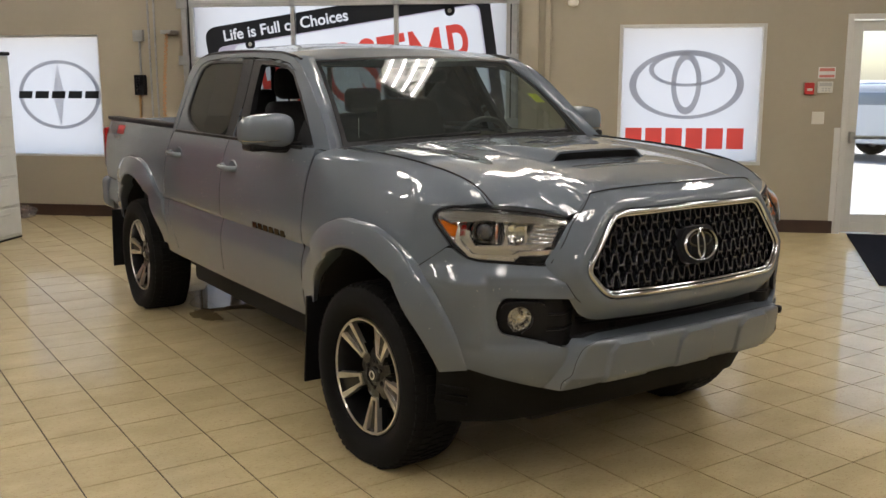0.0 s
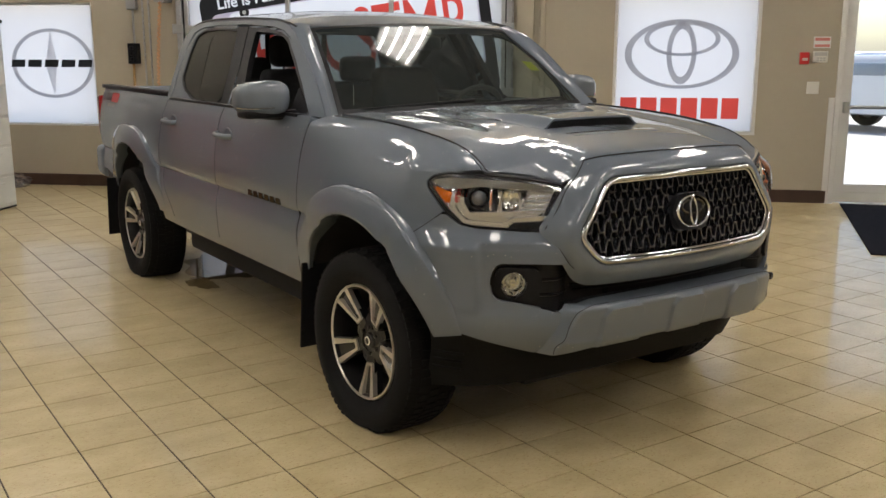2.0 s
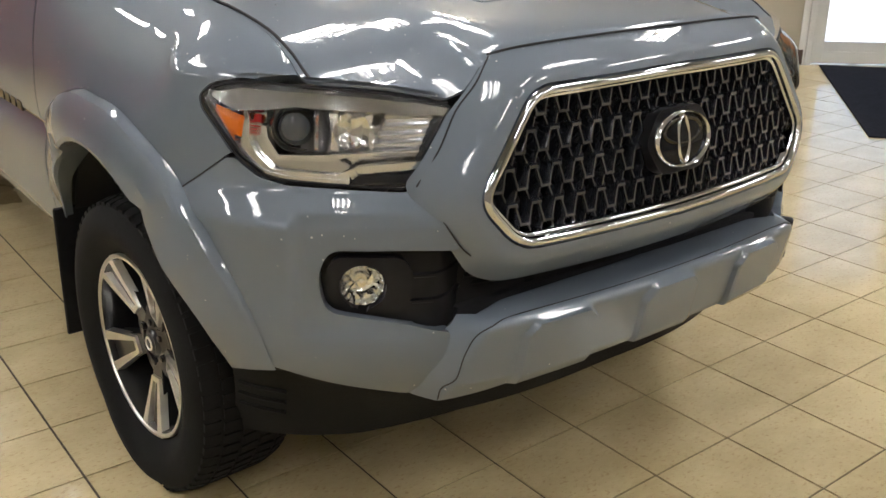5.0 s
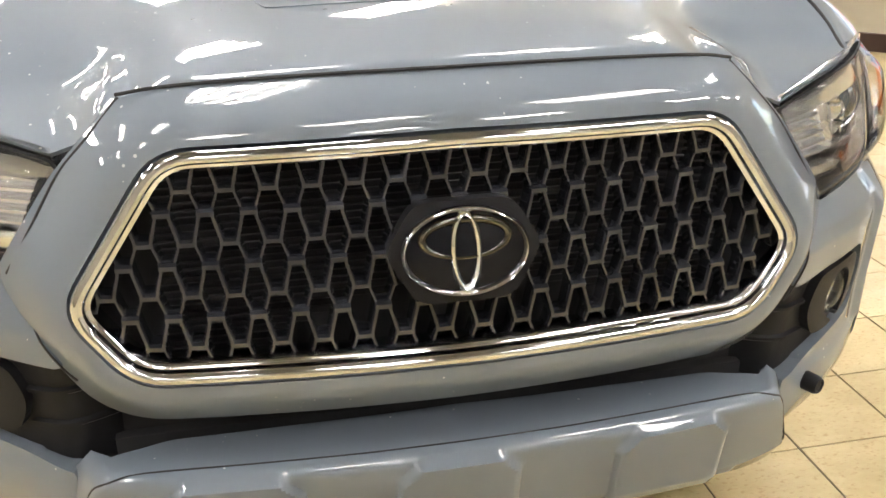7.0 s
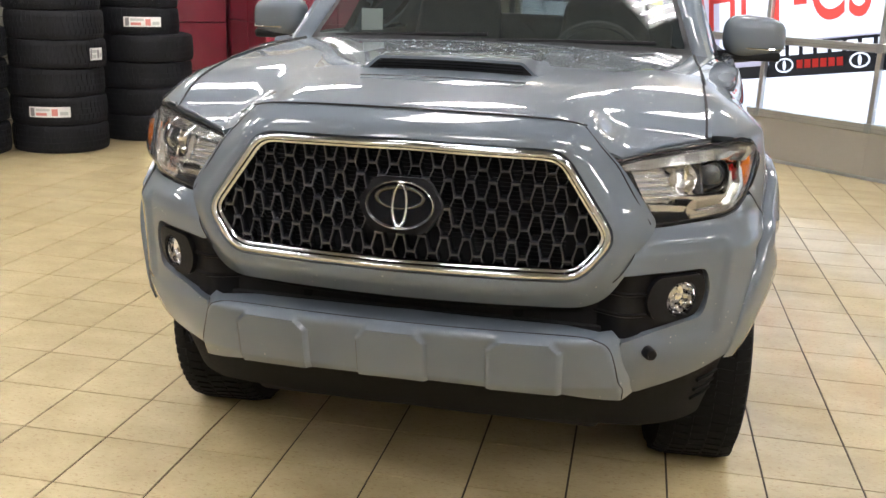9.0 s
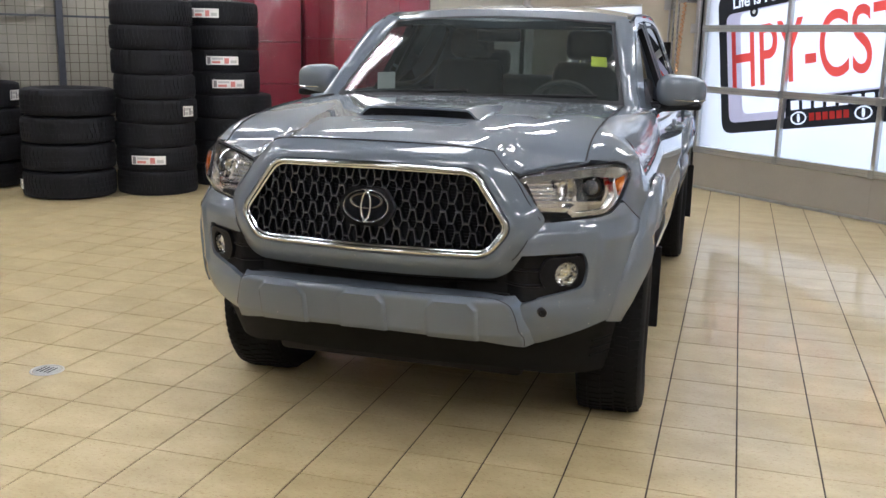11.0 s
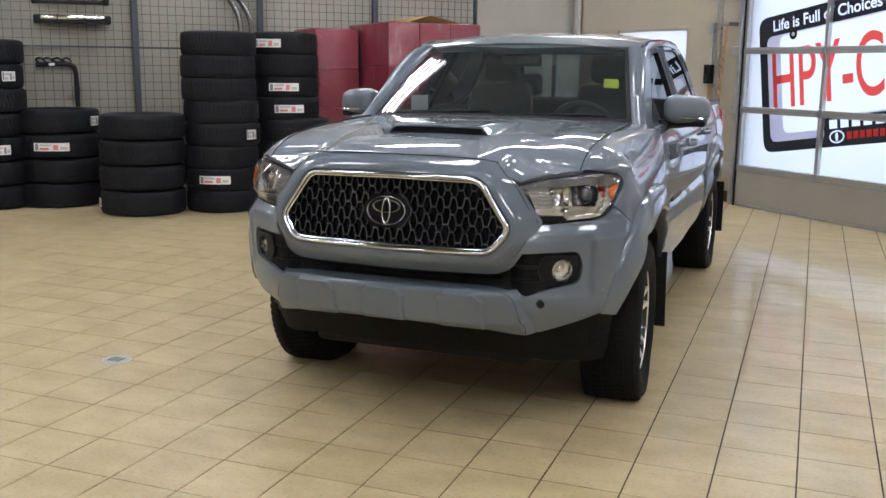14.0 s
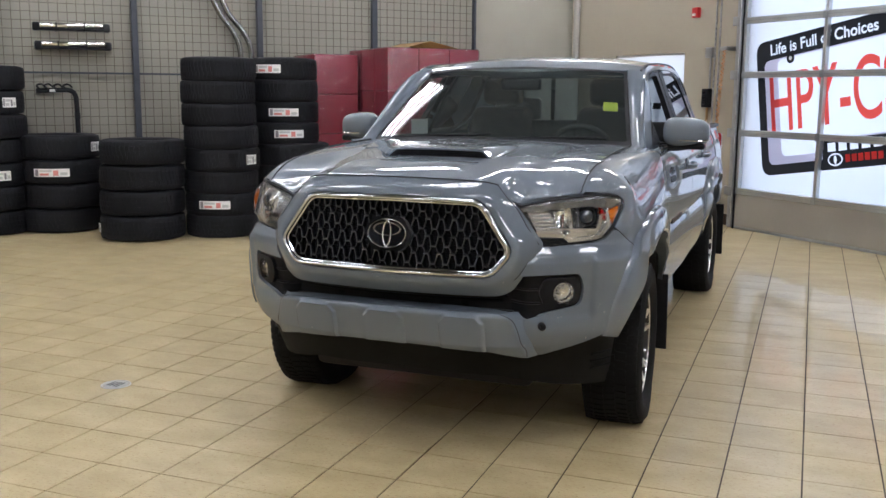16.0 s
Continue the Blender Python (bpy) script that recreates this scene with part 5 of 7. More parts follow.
    part("inner_end", sheet(raised(INNER, 0.014, 0.006, 0.01), INNER, 0.55, 0.64, 0.98, 1.10, 0.005, NOSE_OUT, 0.02, s_), GLOSS_BLACK, hl, "black inner end")
    louv = sd(rp([(0.652, 0.949), (0.768, 0.957), (0.744, 0.977), (0.628, 0.979)], 0.003))
    part("black_corner_grille", sheet(lambda s, z: girdle(s, z, 0.004 + 0.004 * np.sin(z * 1100)), louv, 0.615, 0.78, 0.94, 0.985, 0.0028, NOSE_OUT, 0.02, s_), BLACK_PL, hl)
    # projector
    m = Matrix.Translation(girdle_at(0.893, 1.053, 0.038, s_)) @ pose(0, 0, 0, 90, 0, s_ * 22)
    pr = part("projector", lathe([(0.047, -0.04), (0.049, 0.004), (0.047, 0.010), (0.044, 0.007), (0.042, -0.005)], 36), LAMP_RING, hl, "", m)
    part("projector_ring", lathe([(0.042, -0.008), (0.042, 0.002), (0.038, 0.004), (0.036, -0.01)], 36), RIM_BLACK, pr)
    part("projector_lens", lathe([(0.037, -0.008), (0.034, 0.008), (0.025, 0.019), (0.012, 0.025), (0.0, 0.026)], 36), LENS_GLASS, pr)
    # high beam bowl
    m = Matrix.Translation(girdle_at(0.762, 1.052, 0.032, s_)) @ pose(0, 0, 0, 90, 0, s_ * 15)
    hb_ = part("reflector_bowl", lathe([(0.036, 0.006), (0.032, 0.0), (0.024, -0.016), (0.012, -0.024), (0.0, -0.026)], 28), CHROME, hl, "", m)
    part("bulb", lathe([(0.007, -0.026), (0.007, 0.000), (0.0, 0.004)], 12), LAMP_CHROME, hb_)
    # turn signal with fins over amber
    ts = part("turn_signal", sheet(lambda s, z: girdle(s, z, 0.036), TSG, 0.57, 0.73, 0.99, 1.10, 0.006, NOSE_OUT, -0.02, s_), FOG_CHROME, hl)
    part("amber_core", sheet(lambda s, z: girdle(s, z, 0.030), sd(rp([(0.600, 1.074), (0.648, 1.078), (0.668, 1.020), (0.625, 1.010)], 0.004)), 0.59, 0.69, 1.0, 1.09, 0.008, NOSE_OUT, 0.01, s_), AMBER_DEEP, ts, "reddish amber bulb cover")
    for zz in (1.014, 1.029, 1.044, 1.059, 1.074):
        part("signal_fin", sheet(lambda s, z: girdle(s, z, 0.011 + 1.2 * np.abs(z - zz)), lambda U, V: np.minimum(0.0022 - np.abs(V - zz), TSG(U, V) + 0.004), 0.57, 0.73, zz - 0.008, zz + 0.008, 0.003, NOSE_OUT, 0.016, s_), FIN, ts)

# flares: a swelling lip round each arch
def flare(name, yc, zc, r0, r1, a0, a1, side, base_x):
    n = 44
    bm = bmesh.new()
    rows = []
    for i in range(n + 1):
        t = i / n
        a = radians(a0 + (a1 - a0) * t)
        ca, sa = math.cos(a), math.sin(a)
        end = float(sm(0.0, 0.22, min(t, 1 - t)))
        row = []
        for w, bulge in ((1.0, 0.0), (0.985, 0.014), (0.945, 0.024), (0.86, 0.030), (0.5, 0.042), (0.12, 0.050), (0.03, 0.047), (0.0, 0.034), (0.03, -0.03)):
            rr = r0 + (r1 - r0) * w
            # the outer edge is squared off a little
            k = 1 + 0.05 * abs(math.sin(2 * a)) * w
            y, z = yc - rr * k * ca, zc + rr * k * sa
            gx = float(girdle(np.array([sy(y)]), np.array([min(max(z, 0.45), 1.05)]))[0][0])
            gy = float(girdle(np.array([sy(y)]), np.array([min(max(z, 0.45), 1.05)]))[1][0])
            row.append(bm.verts.new((side * (gx + bulge * (0.06 + 0.94 * end) + 0.001), gy, z)))
        rows.append(row)
    for a_, b_ in zip(rows, rows[1:]):
        for k in range(len(a_) - 1):
            bm.faces.new((a_[k], b_[k], b_[k + 1], a_[k + 1]))
    for r_ in (rows[0], rows[-1]):
        bm.faces.new(r_)
    bmesh.ops.recalc_face_normals(bm, faces=bm.faces)
    return part(name, bm, PAINT, truck, "body-coloured wheel arch flare", angle=22)


for s_ in (1, -1):
    flare("wheel_flare", -0.02, 0.42, 0.505, 0.615, 13, 158, s_, 0.92)
    flare("wheel_flare", 3.13, 0.44, 0.515, 0.635, 14, 162, s_, 0.90)

# near-black sheet added behind the panels, standing in for shade in the gaps
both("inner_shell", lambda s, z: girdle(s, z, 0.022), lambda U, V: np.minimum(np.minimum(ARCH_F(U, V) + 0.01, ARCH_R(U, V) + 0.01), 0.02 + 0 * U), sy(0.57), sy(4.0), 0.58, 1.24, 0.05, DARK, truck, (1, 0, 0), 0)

# doors
MID = lambda v: np.interp(v, [0.5, 0.62, 0.82, 1.03, 1.27, 1.30], [1.575, 1.570, 1.560, 1.540, 1.500, 1.495])
REAR = lambda v: np.interp(v, [0.5, 0.62, 0.70, 0.78, 0.92, 1.08, 1.30], [2.28, 2.36, 2.44, 2.49, 2.53, 2.49, 2.42])
SILL_Z = 0.568


def col(fn, V):
    return np.vectorize(sy)(fn(V[0:1, :])).repeat(V.shape[0], 0)


def fdoor(U, V):
    return np.minimum(np.minimum(U - col(DOOR_F, V) - 0.0045, col(MID, V) - U - 0.0045), np.minimum(V - SILL_Z, 1.284 - V))


def rdoor(U, V):
    return np.minimum(np.minimum(U - col(MID, V) - 0.0045, col(REAR, V) - U - 0.0045), np.minimum(V - SILL_Z, 1.284 - V))


def bedside(U, V):
    d = np.minimum(np.minimum(U - col(REAR, V) - 0.005, ARCH_R(U, V)), np.minimum(sy(4.02) - U, np.minimum(V - np.interp(U, [sy(2.6), sy(3.2), sy(3.9)], [0.57, 0.57, 0.70]), 1.287 - V)))
    return d


for s_ in (1, -1):
    fd = part("front_door", sheet(girdle, fdoor, sy(0.44), sy(1.6), 0.55, 1.29, 0.0125, (1, 0, 0), 0.03, s_), PAINT, truck, "grey front door")
    rd = part("rear_door", sheet(girdle, rdoor, sy(1.45), sy(2.56), 0.55, 1.29, 0.0125, (1, 0, 0), 0.03, s_), PAINT, truck, "grey rear door")
    part("bed_side", sheet(girdle, bedside, sy(2.25), sy(4.05), 0.55, 1.29, 0.02, (1, 0, 0), 0.03, s_), PAINT, truck, "grey cargo bed side")
    for d_, yy, zz in ((fd, 1.40, 1.135), (rd, 2.27, 1.15)):
        gx = float(girdle(np.array([sy(yy)]), np.array([zz]))[0][0])
        part("handle_cup", lathe([(0.0, 0.0008), (0.034, 0.0012), (0.041, 0.0035), (0.045, 0.003), (0.050, -0.004)], 28, "x"), PAINT, d_, "", Matrix.Translation((s_ * gx, yy - 0.035, zz)) @ Matrix.Diagonal((s_, 1.15, 0.85, 1)))
        bm = tube(spline([(0.0, 0.085, 0.004), (0.026, 0.075, 0.002), (0.036, 0.02, 0), (0.036, -0.03, 0), (0.028, -0.07, -0.002), (0.0, -0.085, -0.003)], 5), 0.0155, 12)
        part("door_handle", bm, PAINT, d_, "body-coloured pull handle", Matrix.Translation((s_ * (gx + 0.004), yy, zz)) @ Matrix.Diagonal((s_, 1, 1, 1)))
    # badge bars on the front door
    for k in range(6):
        yy = 1.085 - 0.066 * k
        gx = float(girdle(np.array([sy(yy)]), np.array([0.876]))[0][0])
        part("badge_bar", box(s_ * gx - 0.004, s_ * gx + 0.005, yy - 0.024, yy + 0.024, 0.862, 0.892, 0.002, 1), CHROME_DARKENED, fd, smooth=False)
    # rocker under the doors
    part("rocker", sheet(lambda s, z: girdle(s, z, 0.012), lambda U, V: np.minimum(np.minimum(V - 0.515, 0.566 - V), np.minimum(ARCH_F(U, V) - 0.02, ARCH_R(U, V) - 0.0)), sy(0.40), sy(2.62), 0.50, 0.57, 0.02, (1, 0, 0), 0.06, s_), PAINT, truck, "grey rocker panel")
    # decal bars on the bed side
    for k, (a, b, z0, z1, mt) in enumerate(((3.92, 3.74, 1.20, 1.262, DECAL_GREY), (3.72, 3.52, 1.20, 1.262, DECAL_RED), (3.80, 3.60, 1.165, 1.188, DECAL_GREY))):
        part("decal_bar", sheet(lambda s, z: girdle(s, z, -0.0015), lambda U, V: np.minimum(np.minimum(U - sy(b) - 0.5 * (V - z0) * 0, sy(a) - U), np.minimum(V - z0, z1 - V)), sy(b) - 0.01, sy(a) + 0.01, z0 - 0.005, z1 + 0.005, 0.01, (1, 0, 0), 0, s_), mt, truck, "flat lettering bar")
    # bed rail cap, bed inside
    part("bed_rail_cap", box(min(s_ * 0.765, s_ * 0.838), max(s_ * 0.765, s_ * 0.838), 2.47, 4.03, 1.285, 1.312, 0.008), BLACK_PL, truck, "black bed rail cap")
    part("bed_inner_wall", box(min(s_ * 0.74, s_ * 0.764), max(s_ * 0.74, s_ * 0.764), 2.50, 4.0, 0.80, 1.284), BLACK_PL, truck)
    part("tail_lamp", box(min(s_ * 0.70, s_ * 0.868), max(s_ * 0.70, s_ * 0.868), 4.015, 4.10, 0.93, 1.23, 0.02, 3), RED_LENS, truck, "red tail lamp")
    part("rear_bumper_end", box(min(s_ * 0.60, s_ * 0.88), max(s_ * 0.60, s_ * 0.88), 3.99, 4.20, 0.62, 0.86, 0.05, 4), PAINT, truck, "rear bumper end")
part("bed_floor", box(-0.739, 0.739, 2.50, 4.0, 0.74, 0.80), BLACK_PL, truck)
part("bed_front_wall", box(-0.739, 0.739, 2.47, 2.499, 0.80, 1.28), BLACK_PL, truck)
part("tailgate", box(-0.70, 0.70, 4.02, 4.08, 0.80, 1.29, 0.015), PAINT, truck, "grey tailgate")
part("rear_bumper", box(-0.59, 0.59, 4.05, 4.20, 0.62, 0.80, 0.04, 3), CHROME, truck)

# cab: sides, roof, glass
def gh_x(y, z):
    return 0.866 - 0.43 * (z - 1.27) - 0.06 * sm(0.95, 0.45, y)


cab_skin = lambda y, z: (gh_x(y, z), y, z)
ROOF = [(0.47, 1.276), (0.515, 1.315), (0.66, 1.44), (0.82, 1.565), (0.95, 1.645), (1.08, 1.690), (1.23, 1.713), (1.61, 1.730), (2.03, 1.733), (2.30, 1.722), (2.46, 1.695), (2.535, 1.62), (2.50, 1.483), (2.475, 1.35), (2.46, 1.276)]
roof_sd = sd(rp(ROOF, 0.03))
OPEN = [(0.575, 1.262), (0.60, 1.315), (0.72, 1.435), (0.86, 1.545), (0.98, 1.620), (1.10, 1.662), (1.25, 1.683), (1.61, 1.700), (2.03, 1.703), (2.26, 1.692), (2.375, 1.665), (2.425, 1.58), (2.425, 1.45), (2.41, 1.35), (2.40, 1.262)]
open_sd = sd(rp(OPEN, 0.02))
WF = [(0.655, 1.292), (0.76, 1.40), (0.88, 1.505), (1.03, 1.605), (1.13, 1.638), (1.30, 1.655), (1.475, 1.662), (1.425, 1.50), (1.33, 1.292)]
wf_sd = sd(rp(WF, 0.025))
WR = [(1.60, 1.290), (1.65, 1.48), (1.72, 1.668), (2.05, 1.675), (2.22, 1.672), (2.325, 1.64), (2.345, 1.55), (2.325, 1.40), (2.23, 1.345), (2.03, 1.292)]
wr_sd = sd(rp(WR, 0.03))
b_line = lambda U, V: U - np.interp(V, [1.26, 1.30, 1.47, 1.705], [1.50, 1.50, 1.515, 1.595])
dark_f = sd(rp([(0.62, 1.286), (0.75, 1.418), (0.87, 1.525), (1.02, 1.622), (1.13, 1.652), (1.30, 1.672), (1.60, 1.685), (1.57, 1.60), (1.495, 1.40), (1.485, 1.286)], 0.02))
for s_ in (1, -1):
    o = (1, 0, 0.4)
    part("cab_side", sheet(cab_skin, lambda U, V: np.minimum(roof_sd(U, V), -open_sd(U, V)), 0.44, 2.56, 1.27, 1.75, 0.014, o, 0.05, s_), PAINT, truck, "grey cab pillars and roof rail")
    ff = part("front_door_frame", sheet(lambda y, z: (gh_x(y, z) - 0.004, y, z), lambda U, V: np.minimum(np.minimum(open_sd(U, V) - 0.004, -b_line(U, V) - 0.002), -dark_f(U, V)), 0.55, 1.65, 1.26, 1.72, 0.012, o, 0.04, s_), PAINT, truck, "grey front door window frame")
    part("window_trim", sheet(lambda y, z: (gh_x(y, z) - 0.010, y, z), lambda U, V: np.minimum(np.minimum(dark_f(U, V) + 0.004, -b_line(U, V) - 0.002), -wf_sd(U, V)), 0.55, 1.65, 1.26, 1.70, 0.011, o, 0.03, s_), BLACK_PL, ff, "black window trim")
    rf = part("rear_door_frame", sheet(lambda y, z: (gh_x(y, z) - 0.004, y, z), lambda U, V: np.minimum(np.minimum(open_sd(U, V) - 0.004, b_line(U, V) - 0.15), -wr_sd(U, V) - 0.010), 1.45, 2.45, 1.26, 1.72, 0.012, o, 0.03, s_), PAINT, truck, "grey rear door window frame")
    part("window_trim", sheet(lambda y, z: (gh_x(y, z) - 0.008, y, z), lambda U, V: np.minimum(np.minimum(np.minimum(np.maximum(wr_sd(U, V) + 0.014, np.minimum(0.16 - b_line(U, V), open_sd(U, V) - 0.012)), b_line(U, V) - 0.002), open_sd(U, V)), -wr_sd(U, V)), 1.45, 2.45, 1.26, 1.72, 0.011, o, 0.02, s_), BLACK_PL, rf, "black window trim and pillar")
    gl = part("rear_side_glass", sheet(lambda y, z: (gh_x(y, z) - 0.014, y, z), lambda U, V: wr_sd(U, V) + 0.01, 1.55, 2.40, 1.27, 1.70, 0.03, o, 0.0, s_), TINT_GLASS, rf, "dark tinted rear window")
    gl.visible_shadow = False
    part("belt_trim", box(min(s_ * 0.845, s_ * 0.872), max(s_ * 0.845, s_ * 0.872), 0.62, 2.38, 1.272, 1.287, 0.004), BLACK_PL, truck)


def roof_z(x, y):
    edge = np.interp(y, [0.90, 1.0, 1.08, 1.23, 1.61, 2.03, 2.30, 2.46, 2.56], [1.640, 1.668, 1.688, 1.712, 1.729, 1.732, 1.722, 1.70, 1.64])
    return edge + (0.012 + 0.040 * sm(0.95, 1.5, y)) * (1 - np.abs(x / 0.675) ** 2.6)


roof = part("roof", sheet(lambda x, y: (x * 1.0, y, roof_z(x, y)), sd(rp([(-0.60, 1.03), (0, 0.965), (0.60, 1.03), (0.675, 1.14), (0.672, 2.46), (0.60, 2.53), (-0.60, 2.53), (-0.672, 2.46), (-0.675, 1.14)], 0.03)), -0.69, 0.69, 0.95, 2.55, 0.03, (0, 0, 1), 0.03), PAINT, truck, "grey roof")
for s_ in (1, -1):
    part("roof_drip_channel", tube([(s_ * 0.668, y, float(np.interp(y, [1.0, 1.08, 1.23, 1.61, 2.03, 2.30, 2.46], [1.672, 1.694, 1.717, 1.733, 1.737, 1.726, 1.70]))) for y in np.linspace(1.02, 2.46, 24)], 0.007, 6), BLACK_PL, truck)


def ws(a, b):
    """Windscreen: a from -1 to 1 across, b from the cowl up."""
    hx = 0.722 + (0.592 - 0.722) * b
    y = 0.40 + 0.57 * b + (0.105 - 0.05 * b) * a * a
    z = 1.302 + (1.698 - 1.302) * b - 0.016 * a * a * b - 0.012 * a * a
    return a * hx, y + 0.02 * np.sin(np.pi * b) * -1, z


w_ = part("windscreen", sheet(ws, lambda U, V: 0.01 + 0 * U, -1, 1, -0.04, 1, 0.05, (0, -1, 1), 0), WS_GLASS, truck, "green-tinted windscreen")
w_.visible_shadow = False
part("windscreen_border", sheet(lambda a, b: tuple(np.array(ws(a, b)) + np.array([[0], [-0.003], [0.002]])), lambda U, V: np.maximum(np.abs(U) - 0.972, np.maximum(0.035 - V, V - 0.972)), -1.0, 1.0, -0.04, 1.0, 0.02, (0, -1, 1), 0), BLACK_PL, truck, "black windscreen border")
for s_ in (1, -1):
    # A-pillar between windscreen and door frame
    bm = bmesh.new()
    rows = []
    for b in np.linspace(-0.06, 1.04, 16):
        p = Vector([float(q) for q in ws(np.array(1.0), np.array(b))])
        zz = p.z
        yy = float(np.interp(zz, [q[1] for q in ROOF[:6]], [q[0] for q in ROOF[:6]]))
        q = Vector((float(gh_x(yy, zz)) - 0.002, yy + 0.012, zz))
        mid = (p + q) / 2 + Vector((0.010, -0.022, 0.014))
        rows.append([bm.verts.new((s_ * v.x, v.y, v.z)) for v in (p + Vector((0, 0.012, -0.004)), p + Vector((0.004, -0.004, 0.004)), mid, q, q + Vector((-0.03, 0.03, -0.01)))])
    for a, b in zip(rows, rows[1:]):
        for k in range(4):
            bm.faces.new((a[k], a[k + 1], b[k + 1], b[k]))
    bmesh.ops.recalc_face_normals(bm, faces=bm.faces)
    part("a_pillar", bm, PAINT, truck, "grey windscreen pillar", angle=60)
bg = part("rear_glass", sheet(lambda x, z: (x, 2.47 - 0.12 * (z - 1.3) + 0 * x - 0.05 * x * x, z), sd(rp([(-0.66, 1.31), (0.66, 1.31), (0.57, 1.66), (-0.57, 1.66)], 0.03)), -0.68, 0.68, 1.29, 1.68, 0.04, (0, 1, 0), 0), REAR_GLASS, truck, "rear window")
bg.visible_shadow = False
part("rear_window_bars", box(-0.215, -0.185, 2.435, 2.448, 1.31, 1.66), BLACK_PL, truck)
part("rear_window_bars", box(0.185, 0.215, 2.435, 2.448, 1.31, 1.66), BLACK_PL, truck)
part("cab_back", sheet(lambda x, z: (x, 2.475 - 0.12 * (z - 1.3) + 0 * x - 0.03 * x * x, z), lambda U, V: np.minimum(sd([(-0.86, 0.7), (0.86, 0.7), (0.86, 1.28), (0.68, 1.70), (-0.68, 1.70), (-0.86, 1.28)])(U, V), -sd(rp([(-0.66, 1.31), (0.66, 1.31), (0.57, 1.66), (-0.57, 1.66)], 0.03))(U, V)), -0.88, 0.88, 0.7, 1.72, 0.03, (0, 1, 0), 0.02), PAINT, truck)
# cowl and wipers
part("cowl", sheet(lambda a, t: (a * 0.73, 0.392 + 0.105 * a * a + 0.05 * t - 0.03, 1.285 - 0.01 * a * a + 0.012 * t), lambda U, V: 0.01 + 0 * U, -1, 1, 0, 1, 0.1, (0, -0.2, 1), 0.0), BLACK_PL, truck, "black cowl panel")
for x0, x1 in ((-0.62, -0.02), (0.02, 0.60)):
    pts = [[float(q) for q in ws(np.array(x / 0.72), np.array(0.055 + 0.05 * (x - x0) / (x1 - x0)))] for x in np.linspace(x0, x1, 10)]
    part("wiper", tube([(p[0], p[1] - 0.016, p[2] - 0.012) for p in pts], 0.008, 6), BLACK_PL, truck, "black wiper blade")

# mirrors
for s_ in (1, -1):
    bm = bmesh.new()
    bmesh.ops.create_uvsphere(bm, u_segments=28, v_segments=18, radius=1)
    for v in bm.verts:
        x, y, z = v.co
        k = 3.2
        n_ = (abs(x) ** k + abs(y) ** k + abs(z) ** k) ** (1 / k)
        x, y, z = x / n_, y / n_, z / n_
        if y > 0.45:
            y = 0.45 + (y - 0.45) * 0.15
        z = z * (1 - 0.12 * x) - 0.10 * x * (z < 0)
        v.co = (0.962 + 0.118 * x, 0.80 + 0.085 * y + 0.025 * x, 1.352 + 0.078 * z)
    for v in bm.verts:
        v.co.x *= s_
    bmesh.ops.recalc_face_normals(bm, faces=bm.faces)
    mi = part("side_mirror", bm, PAINT, truck, "body-coloured side mirror")
    part("mirror_glass", box(min(s_ * 0.87, s_ * 1.055), max(s_ * 0.87, s_ * 1.055), 0.842, 0.850, 1.295, 1.415, 0.003), CHROME, mi)
    part("mirror_base", tube(spline([(s_ * 0.985, 0.80, 1.286), (s_ * 0.92, 0.80, 1.275), (s_ * 0.85, 0.76, 1.275), (s_ * 0.79, 0.71, 1.285)], 4), 0.024, 8), BLACK_PL, mi, "black mirror arm")
    part("mirror_underside", box(min(s_ * 0.865, s_ * 1.062), max(s_ * 0.865, s_ * 1.062), 0.738, 0.858, 1.262, 1.298, 0.014, 3), BLACK_PL, mi, "black lower mirror shell")
    part("mirror_signal", tube(spline([(s_ * 0.90, 0.714, 1.312), (s_ * 1.0, 0.722, 1.309), (s_ * 1.058, 0.752, 1.309), (s_ * 1.081, 0.80, 1.312)], 4), 0.0030, 6), CHROME_WARM, mi)
    part("sail_panel", sheet(lambda y, z: (gh_x(y, z) - 0.004, y, z), sd([(0.60, 1.276), (0.76, 1.276), (0.76, 1.40)]), 0.58, 0.78, 1.27, 1.42, 0.012, (1, 0, 0.3), 0.01, s_), BLACK_PL, truck)

# dark tubes laid along the shut lines and creases to draw their shade
def seam(name, pts, r=0.0032):
    return part(name, tube([tuple(float(c) for c in q) for q in pts], r, 6), DARK, truck)


def seam_pt(fn, u, v):
    return [float(np.ravel(c)[0]) for c in fn(np.array([u]), np.array([v]))]


